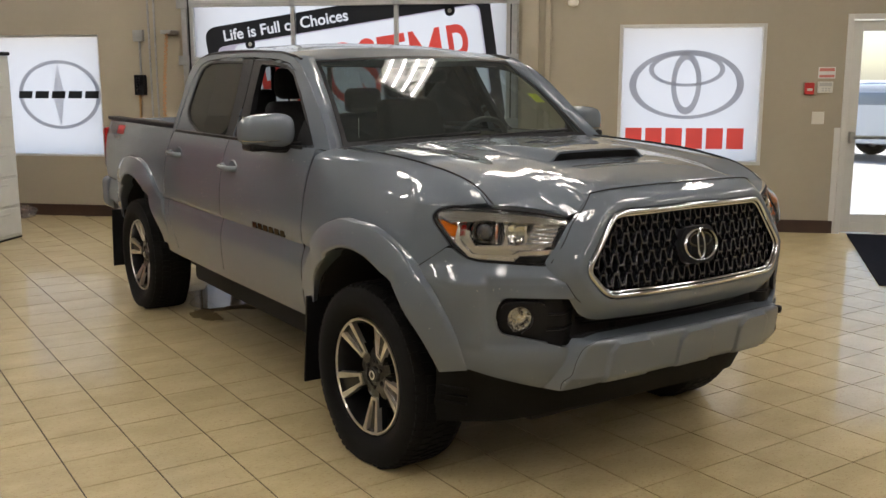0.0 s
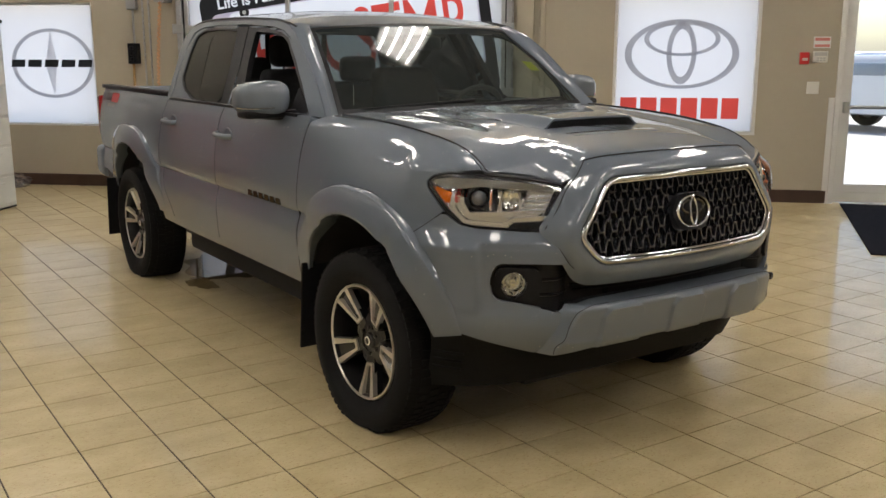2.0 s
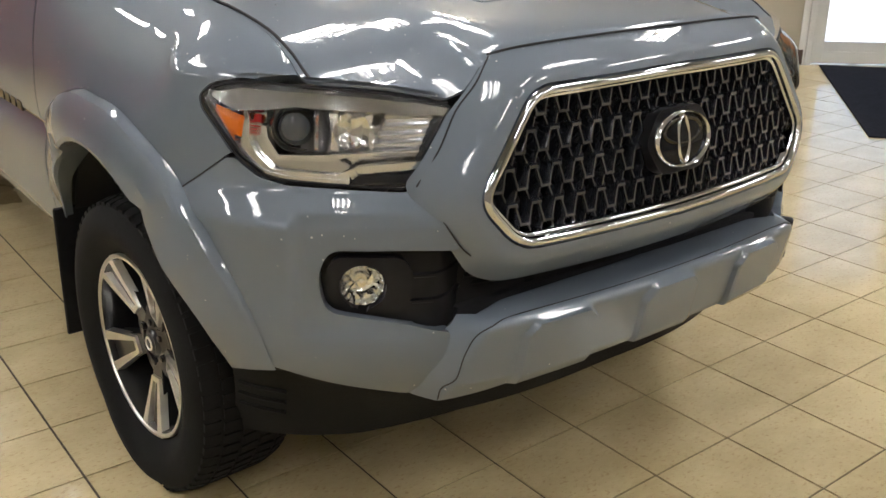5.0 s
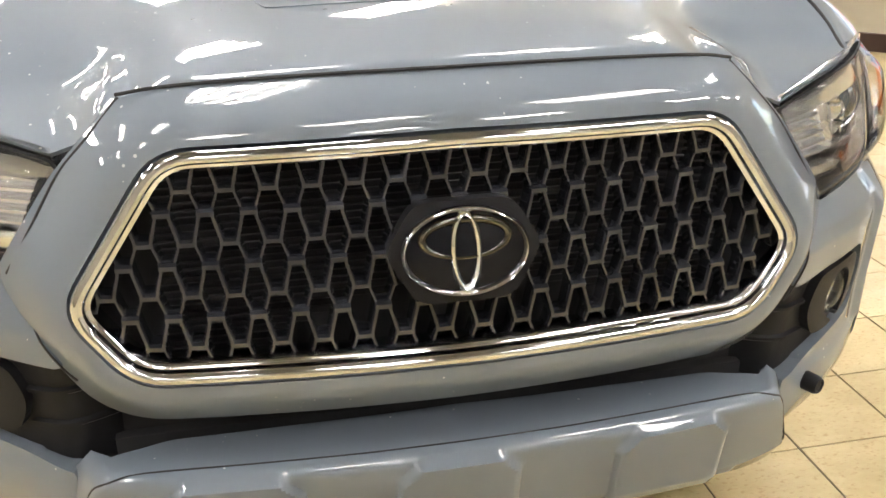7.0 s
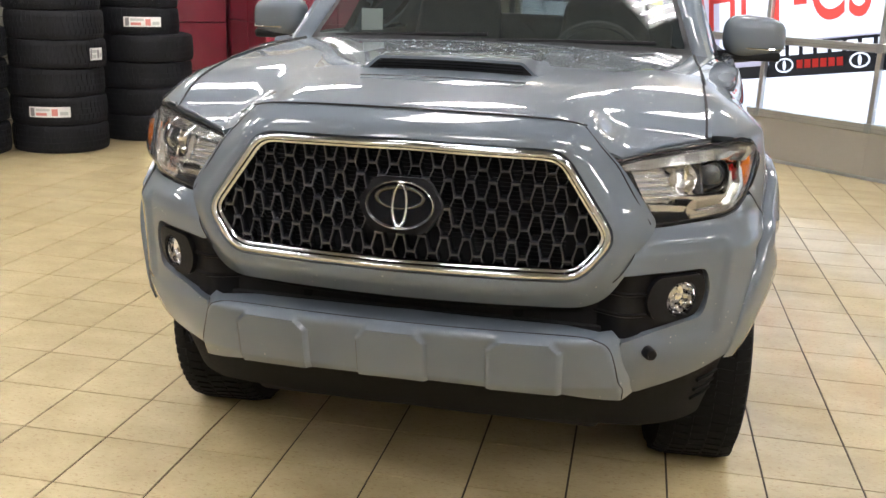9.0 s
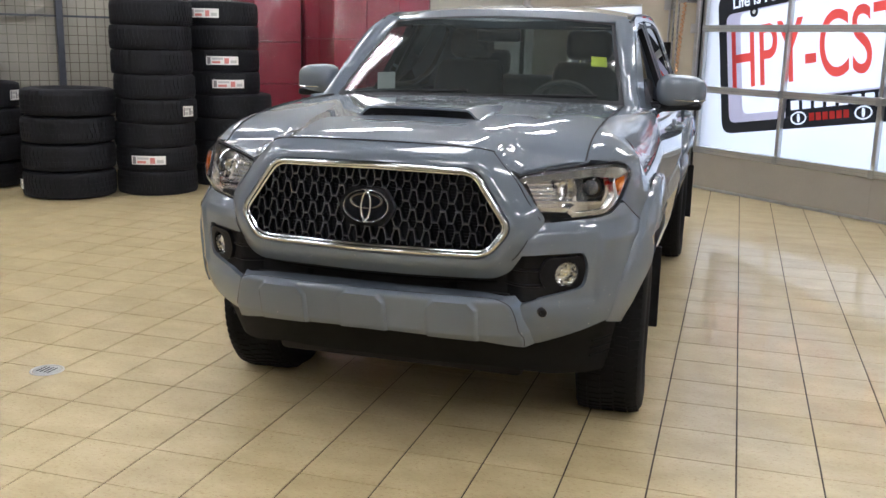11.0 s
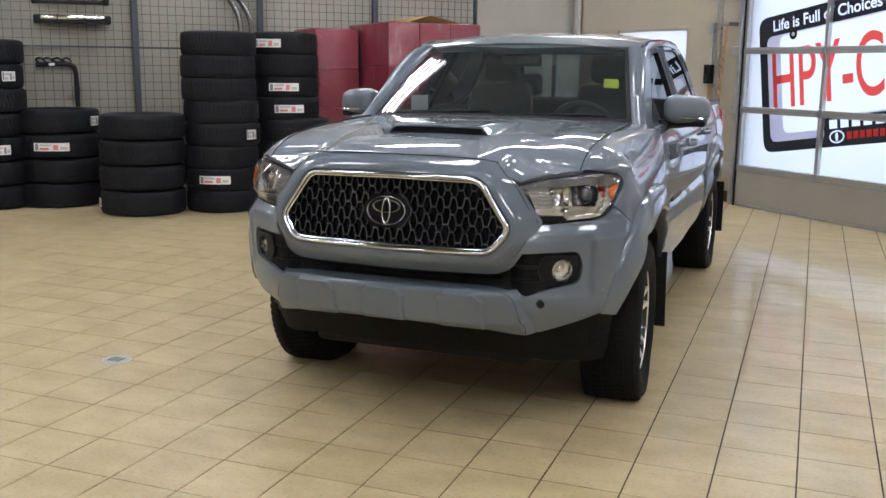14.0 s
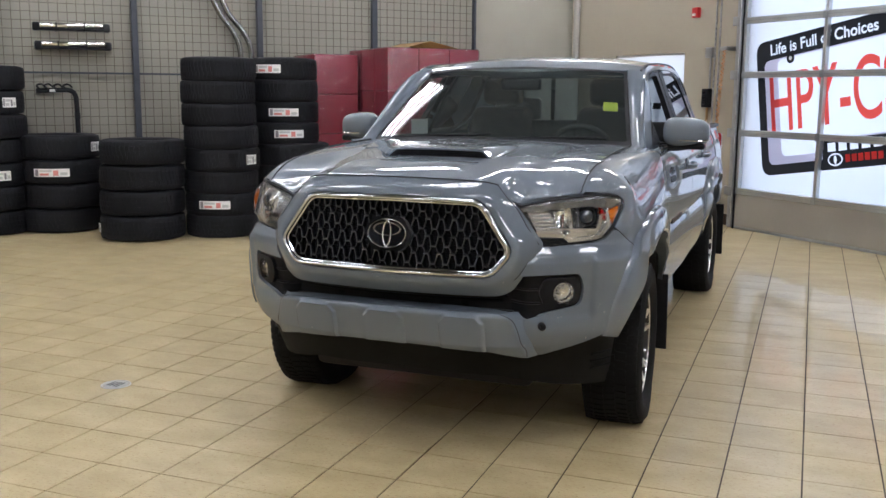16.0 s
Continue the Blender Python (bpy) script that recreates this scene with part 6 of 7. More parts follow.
for s_ in (1, -1):
    for fn, z0, z1 in ((MID, 0.57, 1.275), (REAR, 0.62, 1.275)):
        pts = [seam_pt(lambda u, v: girdle(u, v, 0.004), sy(float(fn(z))), z) for z in np.linspace(z0, z1, 24)]
        seam("door_seal", [(s_ * q[0], q[1], q[2]) for q in pts], 0.0042)
    pts = [seam_pt(lambda u, v: fender_skin(u, v, 0.004), sy(float(DOOR_F(v))), v) for v in np.linspace(0.57, 1.30, 26)]
    seam("door_seal", [(s_ * q[0], q[1], q[2]) for q in pts], 0.0042)
    pts = [(s_ * 0.7275 if y > -0.3 else s_ * 0.7225, y, float(hood_edge_z(np.array(y))) + 0.003) for y in np.linspace(-0.625, 0.45, 44)]
    seam("hood_seal", pts, 0.0034)
    # fender to bumper joint, from the lamp to the arch
    pts = []
    for k in np.linspace(0.0, 1.0, 12):
        u = sy(-0.535) + k * (sy(-0.36) - sy(-0.535))
        pts.append(seam_pt(girdle, u, 0.995 - (u - sy(-0.535)) * 0.55 / 0.835))
    seam("bumper_seal", [(s_ * q[0], q[1], q[2]) for q in pts], 0.0018)
    # surround to bumper joint
    pts = [seam_pt(lambda x, z: surround(x, z), x, z) for x, z in ((0.425, 1.183), (0.468, 1.137), (0.512, 1.090), (0.556, 1.022), (0.600, 0.955))]
    seam("surround_seal", [(s_ * q[0], q[1], q[2]) for q in spline(pts, 4)], 0.0020)
    pts = [seam_pt(bumper_skin, u, z) for u, z in ((0.650, 0.950), (0.625, 0.932), (0.598, 0.912), (0.574, 0.875), (0.549, 0.837), (0.530, 0.818))]
    seam("surround_seal", [(s_ * q[0], q[1] - 0.0005, q[2]) for q in spline(pts, 4)], 0.0016)
pts = []
for x, z in [(-q[0], q[1]) for q in SUR[3:0:-1]] + SUR[:4]:
    q = seam_pt(surround, x, z)
    pts.append((q[0], q[1] - 0.002, max(q[2], float(hood_skin(np.array([x]), np.array([q[1]]))[2][0])) + 0.002))
for s_ in (1, -1):
    edge = [(0.604 - 0.036, 0.497), (0.568, 0.53), (0.556, 0.56), (0.543, 0.61), (0.526, 0.655), (0.498, 0.678), (0.45, 0.688), (0.30, 0.690), (0.15, 0.690), (0.0, 0.690)]
    q = [seam_pt(bar_skin, s_ * x, z) for x, z in edge]
    seam("bumper_seam", spline([(c[0], c[1] - 0.0002, c[2]) for c in q], 4), 0.0016)
seam("hood_front_seal", spline(pts, 5), 0.0026)

# stickers in the windscreen
def on_ws(a0, a1, b0, b1, name, material, label):
    return part(name, sheet(lambda a, b: tuple(np.array(ws(a, b)) + np.array([[0], [0.006], [-0.004]])), lambda U, V: 0.01 + 0 * U, a0, a1, b0, b1, 0.03, (0, -1, 1), 0), material, truck, label)


on_ws(0.80, 0.915, 0.44, 0.56, "windscreen_sticker", YELLOW, "yellow service sticker")

bm = box(-0.595, -0.475, 0.699, 0.7005, 1.315, 1.40)
bmesh.ops.rotate(bm, cent=(-0.535, 0.70, 1.356), matrix=Matrix.Rotation(radians(61), 3, "Z"), verts=bm.verts)
part("paper_sheet", bm, PAPER, truck, "white paper sheet behind the glass", smooth=False)

# interior
part("dashboard", box(-0.72, 0.72, 0.47, 0.86, 0.90, 1.235, 0.06, 4), DASH, truck, "dark dashboard")
part("cabin_floor", box(-0.80, 0.80, 0.45, 2.42, 0.52, 0.60), DARK, truck)
part("headliner", sheet(lambda x, y: (x, y, roof_z(x, y) - 0.045), sd([(-0.62, 1.06), (0.62, 1.06), (0.62, 2.44), (-0.62, 2.44)]), -0.64, 0.64, 1.05, 2.46, 0.1, (0, 0, -1), 0), mat("grey_headliner", (0.38, 0.38, 0.36), 0.9), truck)
for s_ in (1, -1):
    part("door_card", box(min(s_ * 0.80, s_ * 0.84), max(s_ * 0.80, s_ * 0.84), 0.60, 2.36, 0.58, 1.262), DASH, truck)
    seat = part("front_seat", box(s_ * 0.36 - 0.25, s_ * 0.36 + 0.25, 1.05, 1.55, 0.80, 0.95, 0.05, 3), CLOTH, truck, "black cloth front seat")
    bm = box(s_ * 0.36 - 0.25, s_ * 0.36 + 0.25, -0.07, 0.07, 0.0, 0.56, 0.05, 4)
    for v in bm.verts:
        v.co.x = s_ * 0.36 + (v.co.x - s_ * 0.36) * (1 - 0.25 * max(v.co.z - 0.3, 0) / 0.26)
        v.co.y += 1.56 + 0.30 * v.co.z
        v.co.z += 0.90
    part("backrest", bm, CLOTH, seat)
    bm = box(s_ * 0.36 - 0.135, s_ * 0.36 + 0.135, 1.69, 1.80, 1.47, 1.645, 0.05, 4)
    part("headrest", bm, CLOTH, seat)
    for dx in (-0.05, 0.05):
        part("headrest_post", tube([(s_ * 0.36 + dx, 1.735, 1.40), (s_ * 0.36 + dx, 1.745, 1.50)], 0.008, 8), CHROME, seat)
    bm = box(s_ * 0.38 - 0.13, s_ * 0.38 + 0.13, 2.28, 2.36, 1.36, 1.52, 0.04, 3)
    part("rear_headrest", bm, CLOTH, truck)
part("rear_seat", box(-0.70, 0.70, 2.26, 2.40, 0.80, 1.36, 0.05, 3), CLOTH, truck, "black cloth rear bench")
bm = bmesh.new()
pts = [(0.185 * math.cos(t), 0, 0.185 * math.sin(t)) for t in np.linspace(0, 2 * math.pi, 41)]
tube(pts, 0.016, 8, bm, caps=False)
tube([(-0.18, 0, 0.01), (0.18, 0, 0.01)], 0.02, 8, bm)
tube([(0, 0, 0), (0, 0, -0.18)], 0.02, 8, bm)
lathe([(0.0, -0.03), (0.06, -0.02), (0.065, 0.02), (0.05, 0.06)], 20, "y", bm)
part("steering_wheel", bm, DASH, truck, "black steering wheel", Matrix.Translation((0.36, 0.98, 1.20)) @ pose(0, 0, 0, 24, 0, 0))
part("rear_view_mirror", box(-0.12, 0.12, 0.92, 0.945, 1.565, 1.635, 0.02, 3), BLACK_PL, truck)

# wheels
def tyre_bmesh(R, r, w, blocks=64, seg=72):
    """A tyre lying round the x axis, tread blocks cut into its crown."""
    h = w / 2
    prof = [(r, -h * 0.72), (r + 0.012, -h * 0.86), (r + 0.05, -h * 1.0), (R - 0.075, -h * 1.04), (R - 0.035, -h * 0.98), (R - 0.012, -h * 0.86), (R - 0.006, -h * 0.74),
            (R - 0.0045, 0.0), (R - 0.006, h * 0.74), (R - 0.012, h * 0.86), (R - 0.035, h * 0.98), (R - 0.075, h * 1.04), (r + 0.05, h * 1.0), (r + 0.012, h * 0.86), (r, h * 0.72)]
    base = lathe(prof, seg, "x", close=True)
    bm = bmesh.new()
    for lane, (x0, x1, ph) in enumerate(((-0.90, -0.62, 0.0), (-0.56, -0.22, 0.4), (-0.17, 0.17, 0.1), (0.22, 0.56, 0.6), (0.62, 0.90, 0.25))):
        for k in range(blocks):
            a0 = 2 * math.pi * (k + ph) / blocks
            a1 = a0 + 2 * math.pi / blocks * 0.72
            vs = []
            sk = 0.012 * (1 if lane % 2 else -1)
            for x in (x0 * h, x1 * h):
                rt = R - 0.0105 * max(0, abs(x) / h - 0.6) / 0.3
                o = sk * (x / h) / R
                for a, rr in ((a0 + o, R - 0.02), (a1 + o, R - 0.02), (a1 + o - 0.004, rt), (a0 + o + 0.004, rt)):
                    vs.append(bm.verts.new((x, rr * math.cos(a), rr * math.sin(a))))
            for f in ((3, 2, 6, 7), (0, 4, 5, 1), (0, 3, 7, 4), (1, 5, 6, 2), (0, 1, 2, 3), (4, 7, 6, 5)):
                bm.faces.new([vs[q] for q in f])
    bmesh.ops.recalc_face_normals(bm, faces=bm.faces)
    return base, bm


def spoke(bm, ang, off_in, off_out, w_in, w_out, r_in, r_out, x_in, x_out, thick):
    vs = []
    for r_, o, w, x in ((r_in, off_in, w_in, x_in), (r_out, off_out, w_out, x_out)):
        for d, xx in ((-w / 2, x), (w / 2, x), (w / 2 + 0.004, x - thick), (-w / 2 - 0.004, x - thick)):
            p = (r_, o + d)
            vs.append(bm.verts.new((xx, p[0] * math.cos(ang) - p[1] * math.sin(ang), p[0] * math.sin(ang) + p[1] * math.cos(ang))))
    for f in ((0, 1, 5, 4), (1, 2, 6, 5), (2, 3, 7, 6), (3, 0, 4, 7), (3, 2, 1, 0), (4, 5, 6, 7)):
        bm.faces.new([vs[q] for q in f])


def make_wheel():
    w = empty("wheel")
    w.parent = truck
    bm, tread = tyre_bmesh(0.388, 0.243, 0.262)
    for v in [*bm.verts, *tread.verts]:   # loaded tyre: flat where it meets the floor, bulged beside it
        low = max(-0.353 - v.co.z, 0)
        v.co.x *= 1 + 0.9 * max(-0.25 - v.co.z, 0)
        v.co.z += low
    part("tyre", bm, RUBBER, w, "black all-terrain tyre")
    tagged(part("tread", tread, RUBBER, w, "rows of tread blocks"), kind="stuff")
    part("rim", lathe([(0.244, 0.098), (0.238, 0.108), (0.229, 0.104), (0.222, 0.06), (0.218, -0.08), (0.243, -0.10)], 56, "x"), RIM_BLACK, w, "dark alloy rim barrel")
    part("rim_lip", lathe([(0.244, 0.100), (0.2415, 0.110), (0.2335, 0.1105), (0.231, 0.104)], 64, "x", close=True), SILVER, w, "machined rim edge")
    part("brake_disc", lathe([(0.0, -0.03), (0.15, -0.03), (0.155, 0.0), (0.0, 0.0)], 40, "x"), DARK, w)
    for k in range(5):
        a = 2 * math.pi * k / 5 + radians(90)
        dark = bmesh.new()
        spoke(dark, a, 0.0, 0.0, 0.050, 0.096, 0.06, 0.235, 0.064, 0.090, 0.035)
        bmesh.ops.recalc_face_normals(dark, faces=dark.faces)
        part("spoke_web", dark, RIM_BLACK, w, "dark spoke web", smooth=False)
        for s in (-1, 1):
            face = bmesh.new()
            spoke(face, a, s * 0.0185, s * 0.047, 0.0115, 0.027, 0.104, 0.237, 0.0785, 0.1085, 0.020)
            bmesh.ops.recalc_face_normals(face, faces=face.faces)
            part("spoke_face", face, SILVER, w, "machined spoke face", smooth=False)
    part("hub", lathe([(0.0, 0.074), (0.030, 0.074), (0.034, 0.068), (0.036, 0.062), (0.090, 0.062), (0.104, 0.050), (0.106, 0.0)], 40, "x"), RIM_BLACK, w, "dark hub centre")
    for k in range(5):
        a = 2 * math.pi * k / 5 + radians(90)
        face = bmesh.new()
        spoke(face, a, 0.0, 0.0, 0.044, 0.050, 0.094, 0.106, 0.0765, 0.0792, 0.018)
        bmesh.ops.recalc_face_normals(face, faces=face.faces)
        part("spoke_bridge", face, SILVER, w, "machined bridge joining two spokes", smooth=False)
        lobe = bmesh.new()
        spoke(lobe, a + radians(36), 0.0, 0.0, 0.060, 0.030, 0.05, 0.112, 0.070, 0.056, 0.03)
        bmesh.ops.recalc_face_normals(lobe, faces=lobe.faces)
        part("hub_lobe", lobe, RIM_BLACK, w, smooth=False)
    part("centre_cap", lathe([(0.0, 0.079), (0.022, 0.078), (0.026, 0.074)], 24, "x"), RIM_BLACK, w)
    part("cap_ring", lathe([(0.0135, 0.0788), (0.015, 0.081), (0.018, 0.081), (0.0195, 0.0785)], 24, "x"), SILVER, w)
    for k in range(6):
        a = 2 * math.pi * k / 6
        part("wheel_nut", lathe([(0.0, 0.075), (0.009, 0.073), (0.011, 0.058)], 8, "x", at=(0, 0.056 * math.cos(a), 0.056 * math.sin(a))), RIM_BLACK, w)
    return w


STEER = 3.0
wheel = make_wheel()
wheel.matrix_basis = pose(0.798, 0.0, 0.388, 0, 0, STEER)
for x, y, f, turn in ((-0.798, 0.0, 180 + STEER, -30), (0.775, 3.235, 0, 40), (-0.775, 3.235, 180, 10)):
    w2 = copy_thing(wheel, pose(x, y, 0.388, 0, 0, f))
    for ob in w2.children:
        if not ob.name.startswith(("tyre", "tread")):
            ob.matrix_basis = pose(0, 0, 0, turn, 0, 0)

# wheel wells, mud flaps, underbody
for s_ in (1, -1):
    for yc, zc, r in ((-0.02, 0.42, 0.52), (3.13, 0.44, 0.535)):
        bm = bmesh.new()
        rows = []
        for t in np.linspace(24, 160, 25):
            a = radians(t)
            rows.append([bm.verts.new((s_ * x, yc - r * math.cos(a), zc + r * math.sin(a))) for x in (0.885, 0.50)])
        for a, b in zip(rows, rows[1:]):
            bm.faces.new((a[0], a[1], b[1], b[0]))
        bm.faces.new([q[1] for q in rows])
        part("wheel_well", bm, DARK, truck, "black wheel well liner")
    for yc, z0, z1, w0 in ((0.455, 0.235, 0.64, 0.68), (3.665, 0.24, 0.66, 0.66)):
        bm = box(min(s_ * w0, s_ * 0.945), max(s_ * w0, s_ * 0.945), yc, yc + 0.012, z0, z1, 0.004, 1)
        for v in bm.verts:
            if v.co.z < z0 + 0.05:
                v.co.y += 0.04
        part("mud_flap", bm, BLACK_PL, truck, "black mud flap")
# plain underbody boxes, widened and lowered to block light and deepen the floor shade
part("underbody", box(-0.72, 0.72, 0.46, 2.60, 0.31, 0.58, 0.03), DARK, truck)
part("skid_plate", box(-0.52, 0.52, -0.60, 0.455, 0.29, 0.50, 0.03), DARK, truck)
part("rear_underbody", box(-0.60, 0.60, 2.61, 4.02, 0.32, 0.62, 0.03), DARK, truck)
part("engine_block", box(-0.48, 0.48, -0.55, 0.42, 0.50, 1.05), DARK, truck)
for y in (0.0, 3.235):
    part("axle", tube([(-0.70, y, 0.388), (0.70, y, 0.388)], 0.06, 10), DARK, truck)
part("exhaust", tube(spline([(-0.3, 0.9, 0.42), (-0.45, 1.8, 0.40), (-0.5, 2.6, 0.42)], 5), 0.035, 8), STEEL, truck)


# water drops left on the hood and roof
def drop_field(name, n, place, seed):
    r_ = random.Random(seed)
    vs, fs = [], []
    while n:
        x, y, z = place(r_)
        if x is None:
            continue
        n -= 1
        r = 0.0016 + 0.0030 * r_.random() ** 3
        b = len(vs)
        for rad, h in ((1.0, 0.0), (0.75, 0.35)):
            for k in range(6):
                a = math.pi * k / 3
                vs.append((x + r * rad * math.cos(a), y + r * rad * math.sin(a) * 1.15, z + r * h))
        vs.append((x, y, z + r * 0.55))
        for k in range(6):
            fs.append((b + k, b + (k + 1) % 6, b + 6 + (k + 1) % 6, b + 6 + k))
            fs.append((b + 6 + k, b + 6 + (k + 1) % 6, b + 12))
    me = bpy.data.meshes.new(name)
    me.from_pydata(vs, [], fs)
    me.polygons.foreach_set("use_smooth", [True] * len(me.polygons))
    me.materials.append(WATER)
    ob = new(name, me)
    ob.parent = truck
    ob["label"] = "small clear water drops"
    return tagged(ob, kind="stuff")


def on_hood(r_):
    x, y = r_.uniform(-0.66, 0.66), 0.37 - 0.95 * r_.random() ** 1.5
    if hood_sd(np.array([x]), np.array([y]))[0] < 0.03:
        return None, 0, 0
    z = float(hood_z(np.array(x), np.array(y)))
    if top_sd(np.array([x]), np.array([y]))[0] > -0.01:
        if y < -0.36:
            return None, 0, 0
        z = float(scoop_top(np.array(x), np.array(y))[2])
    elif abs(x) < 0.28 and -0.55 < y < -0.3:
        z += 0.003
    return x, y, z + 0.0002


def on_roof(r_):
    x, y = r_.uniform(-0.60, 0.60), r_.uniform(1.10, 2.45)
    return x, y, float(roof_z(np.array(x), np.array(y))) + 0.0002


drop_field("hood_water", 520, on_hood, 5)
drop_field("roof_water", 420, on_roof, 6)

# ---- things along the west wall ----
def tyre_stack(u, v, r, heights, z=FZ):
    """Tyres lying flat on one another; each is a thing of its own."""
    for k, (w, dx, dy) in enumerate(heights):
        z += w / 2
        m = RM @ pose(u + dx, v + dy, z, 0, 0, 37 * k) @ pose(0, 0, 0, 0, 90, 0)
        if stock.get(r) is None:
            base, tread = tyre_bmesh(r, r * 0.60, 0.245, 56, 56)
            stock[r] = tagged(part("stacked_tyre", base, TYRE_OLD), "new black tyre lying flat in a stack", "tyre", "stacked tyres")
            tagged(part("tread", tread, TYRE_OLD, stock[r]), kind="stuff")
            stock[r].matrix_world = m
        else:
            copy_thing(stock[r], m)
        z += w / 2


stock = {}
rng4 = random.Random(11)
STACKS = [(-7.12, -2.10, 0.42, 7), (-7.06, -1.36, 0.43, 4), (-6.10, -0.64, 0.43, 4), (-6.04, 0.17, 0.39, 8), (-6.45, 0.985, 0.395, 8)]
PITCHES = [0.252, 0.262, 0.257, 0.232, 0.235]
OFFS = [[(pitch, rng4.uniform(-0.015, 0.015), rng4.uniform(-0.015, 0.015)) for _ in range(n)] for (u, v, r, n), pitch in zip(STACKS, PITCHES)]
for (u, v, r, n), off in zip(STACKS[:4], OFFS):
    tyre_stack(u, v, r, off)
# four wide tyres carry four smaller ones
tyre_stack(STACKS[4][0] + 0.02, STACKS[4][1] + 0.07, 0.44, OFFS[4][:4])
tyre_stack(STACKS[4][0], STACKS[4][1], 0.395, OFFS[4][4:], FZ + 4 * PITCHES[4])


def tread_label(stack, level, deg, w, h, bars=True, red=False):
    """A paper label stuck round a tyre's tread; deg is its bearing in the room, level counts from the floor."""
    u, v, r, n = STACKS[stack]
    u, v = u + OFFS[stack][level][1], v + OFFS[stack][level][2]
    pitch = PITCHES[stack]
    z = FZ + pitch * (level + 0.5)
    lab = tagged(empty("tyre_label"), "white paper label with print on a stacked tyre", "label", "tyre labels")
    for name, rr, w0, w1, z0, z1, material in [("sheet", 0.013, -w / 2, w / 2, -h / 2, h / 2, PAPER)] + ([("print_bar", 0.0142, -w * 0.46, -w * 0.36, -h * 0.40, h * 0.40, LABEL_DARK), ("print_bar", 0.0142, -w * 0.32, w * 0.02, h * 0.10, h * 0.34, LABEL_GREY), ("print_bar", 0.0142, -w * 0.32, -w * 0.06, -h * 0.34, -h * 0.06, LABEL_RED if red else LABEL_GREY), ("print_bar", 0.0142, w * 0.06, w * 0.20, -h * 0.36, h * 0.30, LABEL_RED if red else LABEL_DARK), ("print_bar", 0.0142, w * 0.25, w * 0.44, -h * 0.30, h * 0.04, LABEL_GREY)] if bars else []):
        bm = bmesh.new()
        rows = []
        for k in range(7):
            a = radians(deg) + (w0 + (w1 - w0) * k / 6) / r
            rows.append([bm.verts.new((u + (r + rr) * math.cos(a), v + (r + rr) * math.sin(a), z + q)) for q in (z0, z1)])
        for a, b in zip(rows, rows[1:]):
            bm.faces.new((a[0], b[0], b[1], a[1]))
        bmesh.ops.recalc_face_normals(bm, faces=bm.faces)
        bmesh.ops.solidify(bm, geom=bm.faces[:], thickness=0.0008)
        rpart(name, bm, material, lab)


tread_label(0, 5, 38, 0.16, 0.10)
tread_label(0, 2, 20, 0.16, 0.10)
tread_label(1, 2, -18, 0.36, 0.085, True, True)
tread_label(1, 3, 54, 0.16, 0.10)
tread_label(2, 0, -88, 0.14, 0.09)
tread_label(3, 3, 34, 0.14, 0.10)
tread_label(3, 1, -26, 0.32, 0.085, True, True)
tread_label(4, 7, -40, 0.30, 0.09, True, True)
tread_label(4, 5, -16, 0.32, 0.085, True, True)
tread_label(4, 4, -8, 0.32, 0.085, True, True)

# running boards hung on the mesh
for z, v0 in ((2.265, -1.50), (2.06, -1.49)):
    rb = tagged(empty("running_board"), "chrome and black running board hung on the wire mesh", "running board", "hung running boards")
    rpart("step_bar", box(FU + 0.03, FU + 0.13, v0, v0 + 0.74, z - 0.025, z + 0.03, 0.015, 3), CHROME, rb, "polished bar", smooth=True)
    rpart("lower_pad", box(FU + 0.028, FU + 0.134, v0 + 0.02, v0 + 0.73, z - 0.055, z - 0.026, 0.008, 2), BLACK_PL, rb)
    for a in (v0 - 0.04, v0 + 0.70):
        rpart("end_cap", box(FU + 0.025, FU + 0.136, a, a + 0.08, z - 0.06, z + 0.034, 0.02, 3), BLACK_PL, rb, smooth=True)
    for a in (v0 + 0.2, v0 + 0.5):
        rpart("strap", box(FU - 0.004, FU + 0.138, a, a + 0.014, z - 0.062, z + 0.038, 0.004, 1), BLACK_PL, rb)

# hitch rack
hr = tagged(empty("hitch_bike_rack"), "black steel hitch rack arm hung on the wire mesh", "bike rack")
rpart("arm", tube(spline([(FU + 0.05, -1.54, 1.54), (FU + 0.05, -1.31, 1.55), (FU + 0.05, -1.18, 1.545), (FU + 0.05, -1.125, 1.49), (FU + 0.05, -1.115, 1.34), (FU + 0.05, -1.115, 0.95)], 6), 0.028, 10), BLACK_PL, hr, smooth=True)
for v in (-1.50, -1.42, -1.32, -1.22):
    rpart("cradle", tube(spline([(FU + 0.03, v, 1.56), (FU + 0.05, v - 0.03, 1.60), (FU + 0.09, v + 0.02, 1.615), (FU + 0.11, v + 0.06, 1.58)], 4), 0.011, 6), BLACK_PL, hr, smooth=True)
rpart("bracket", box(FU + 0.02, FU + 0.09, -1.145, -1.085, 1.22, 1.30, 0.006, 1), BLACK_PL, hr)
rpart("tag", box(FU + 0.08, FU + 0.084, -1.40, -1.34, 1.53, 1.56), PAPER, hr)

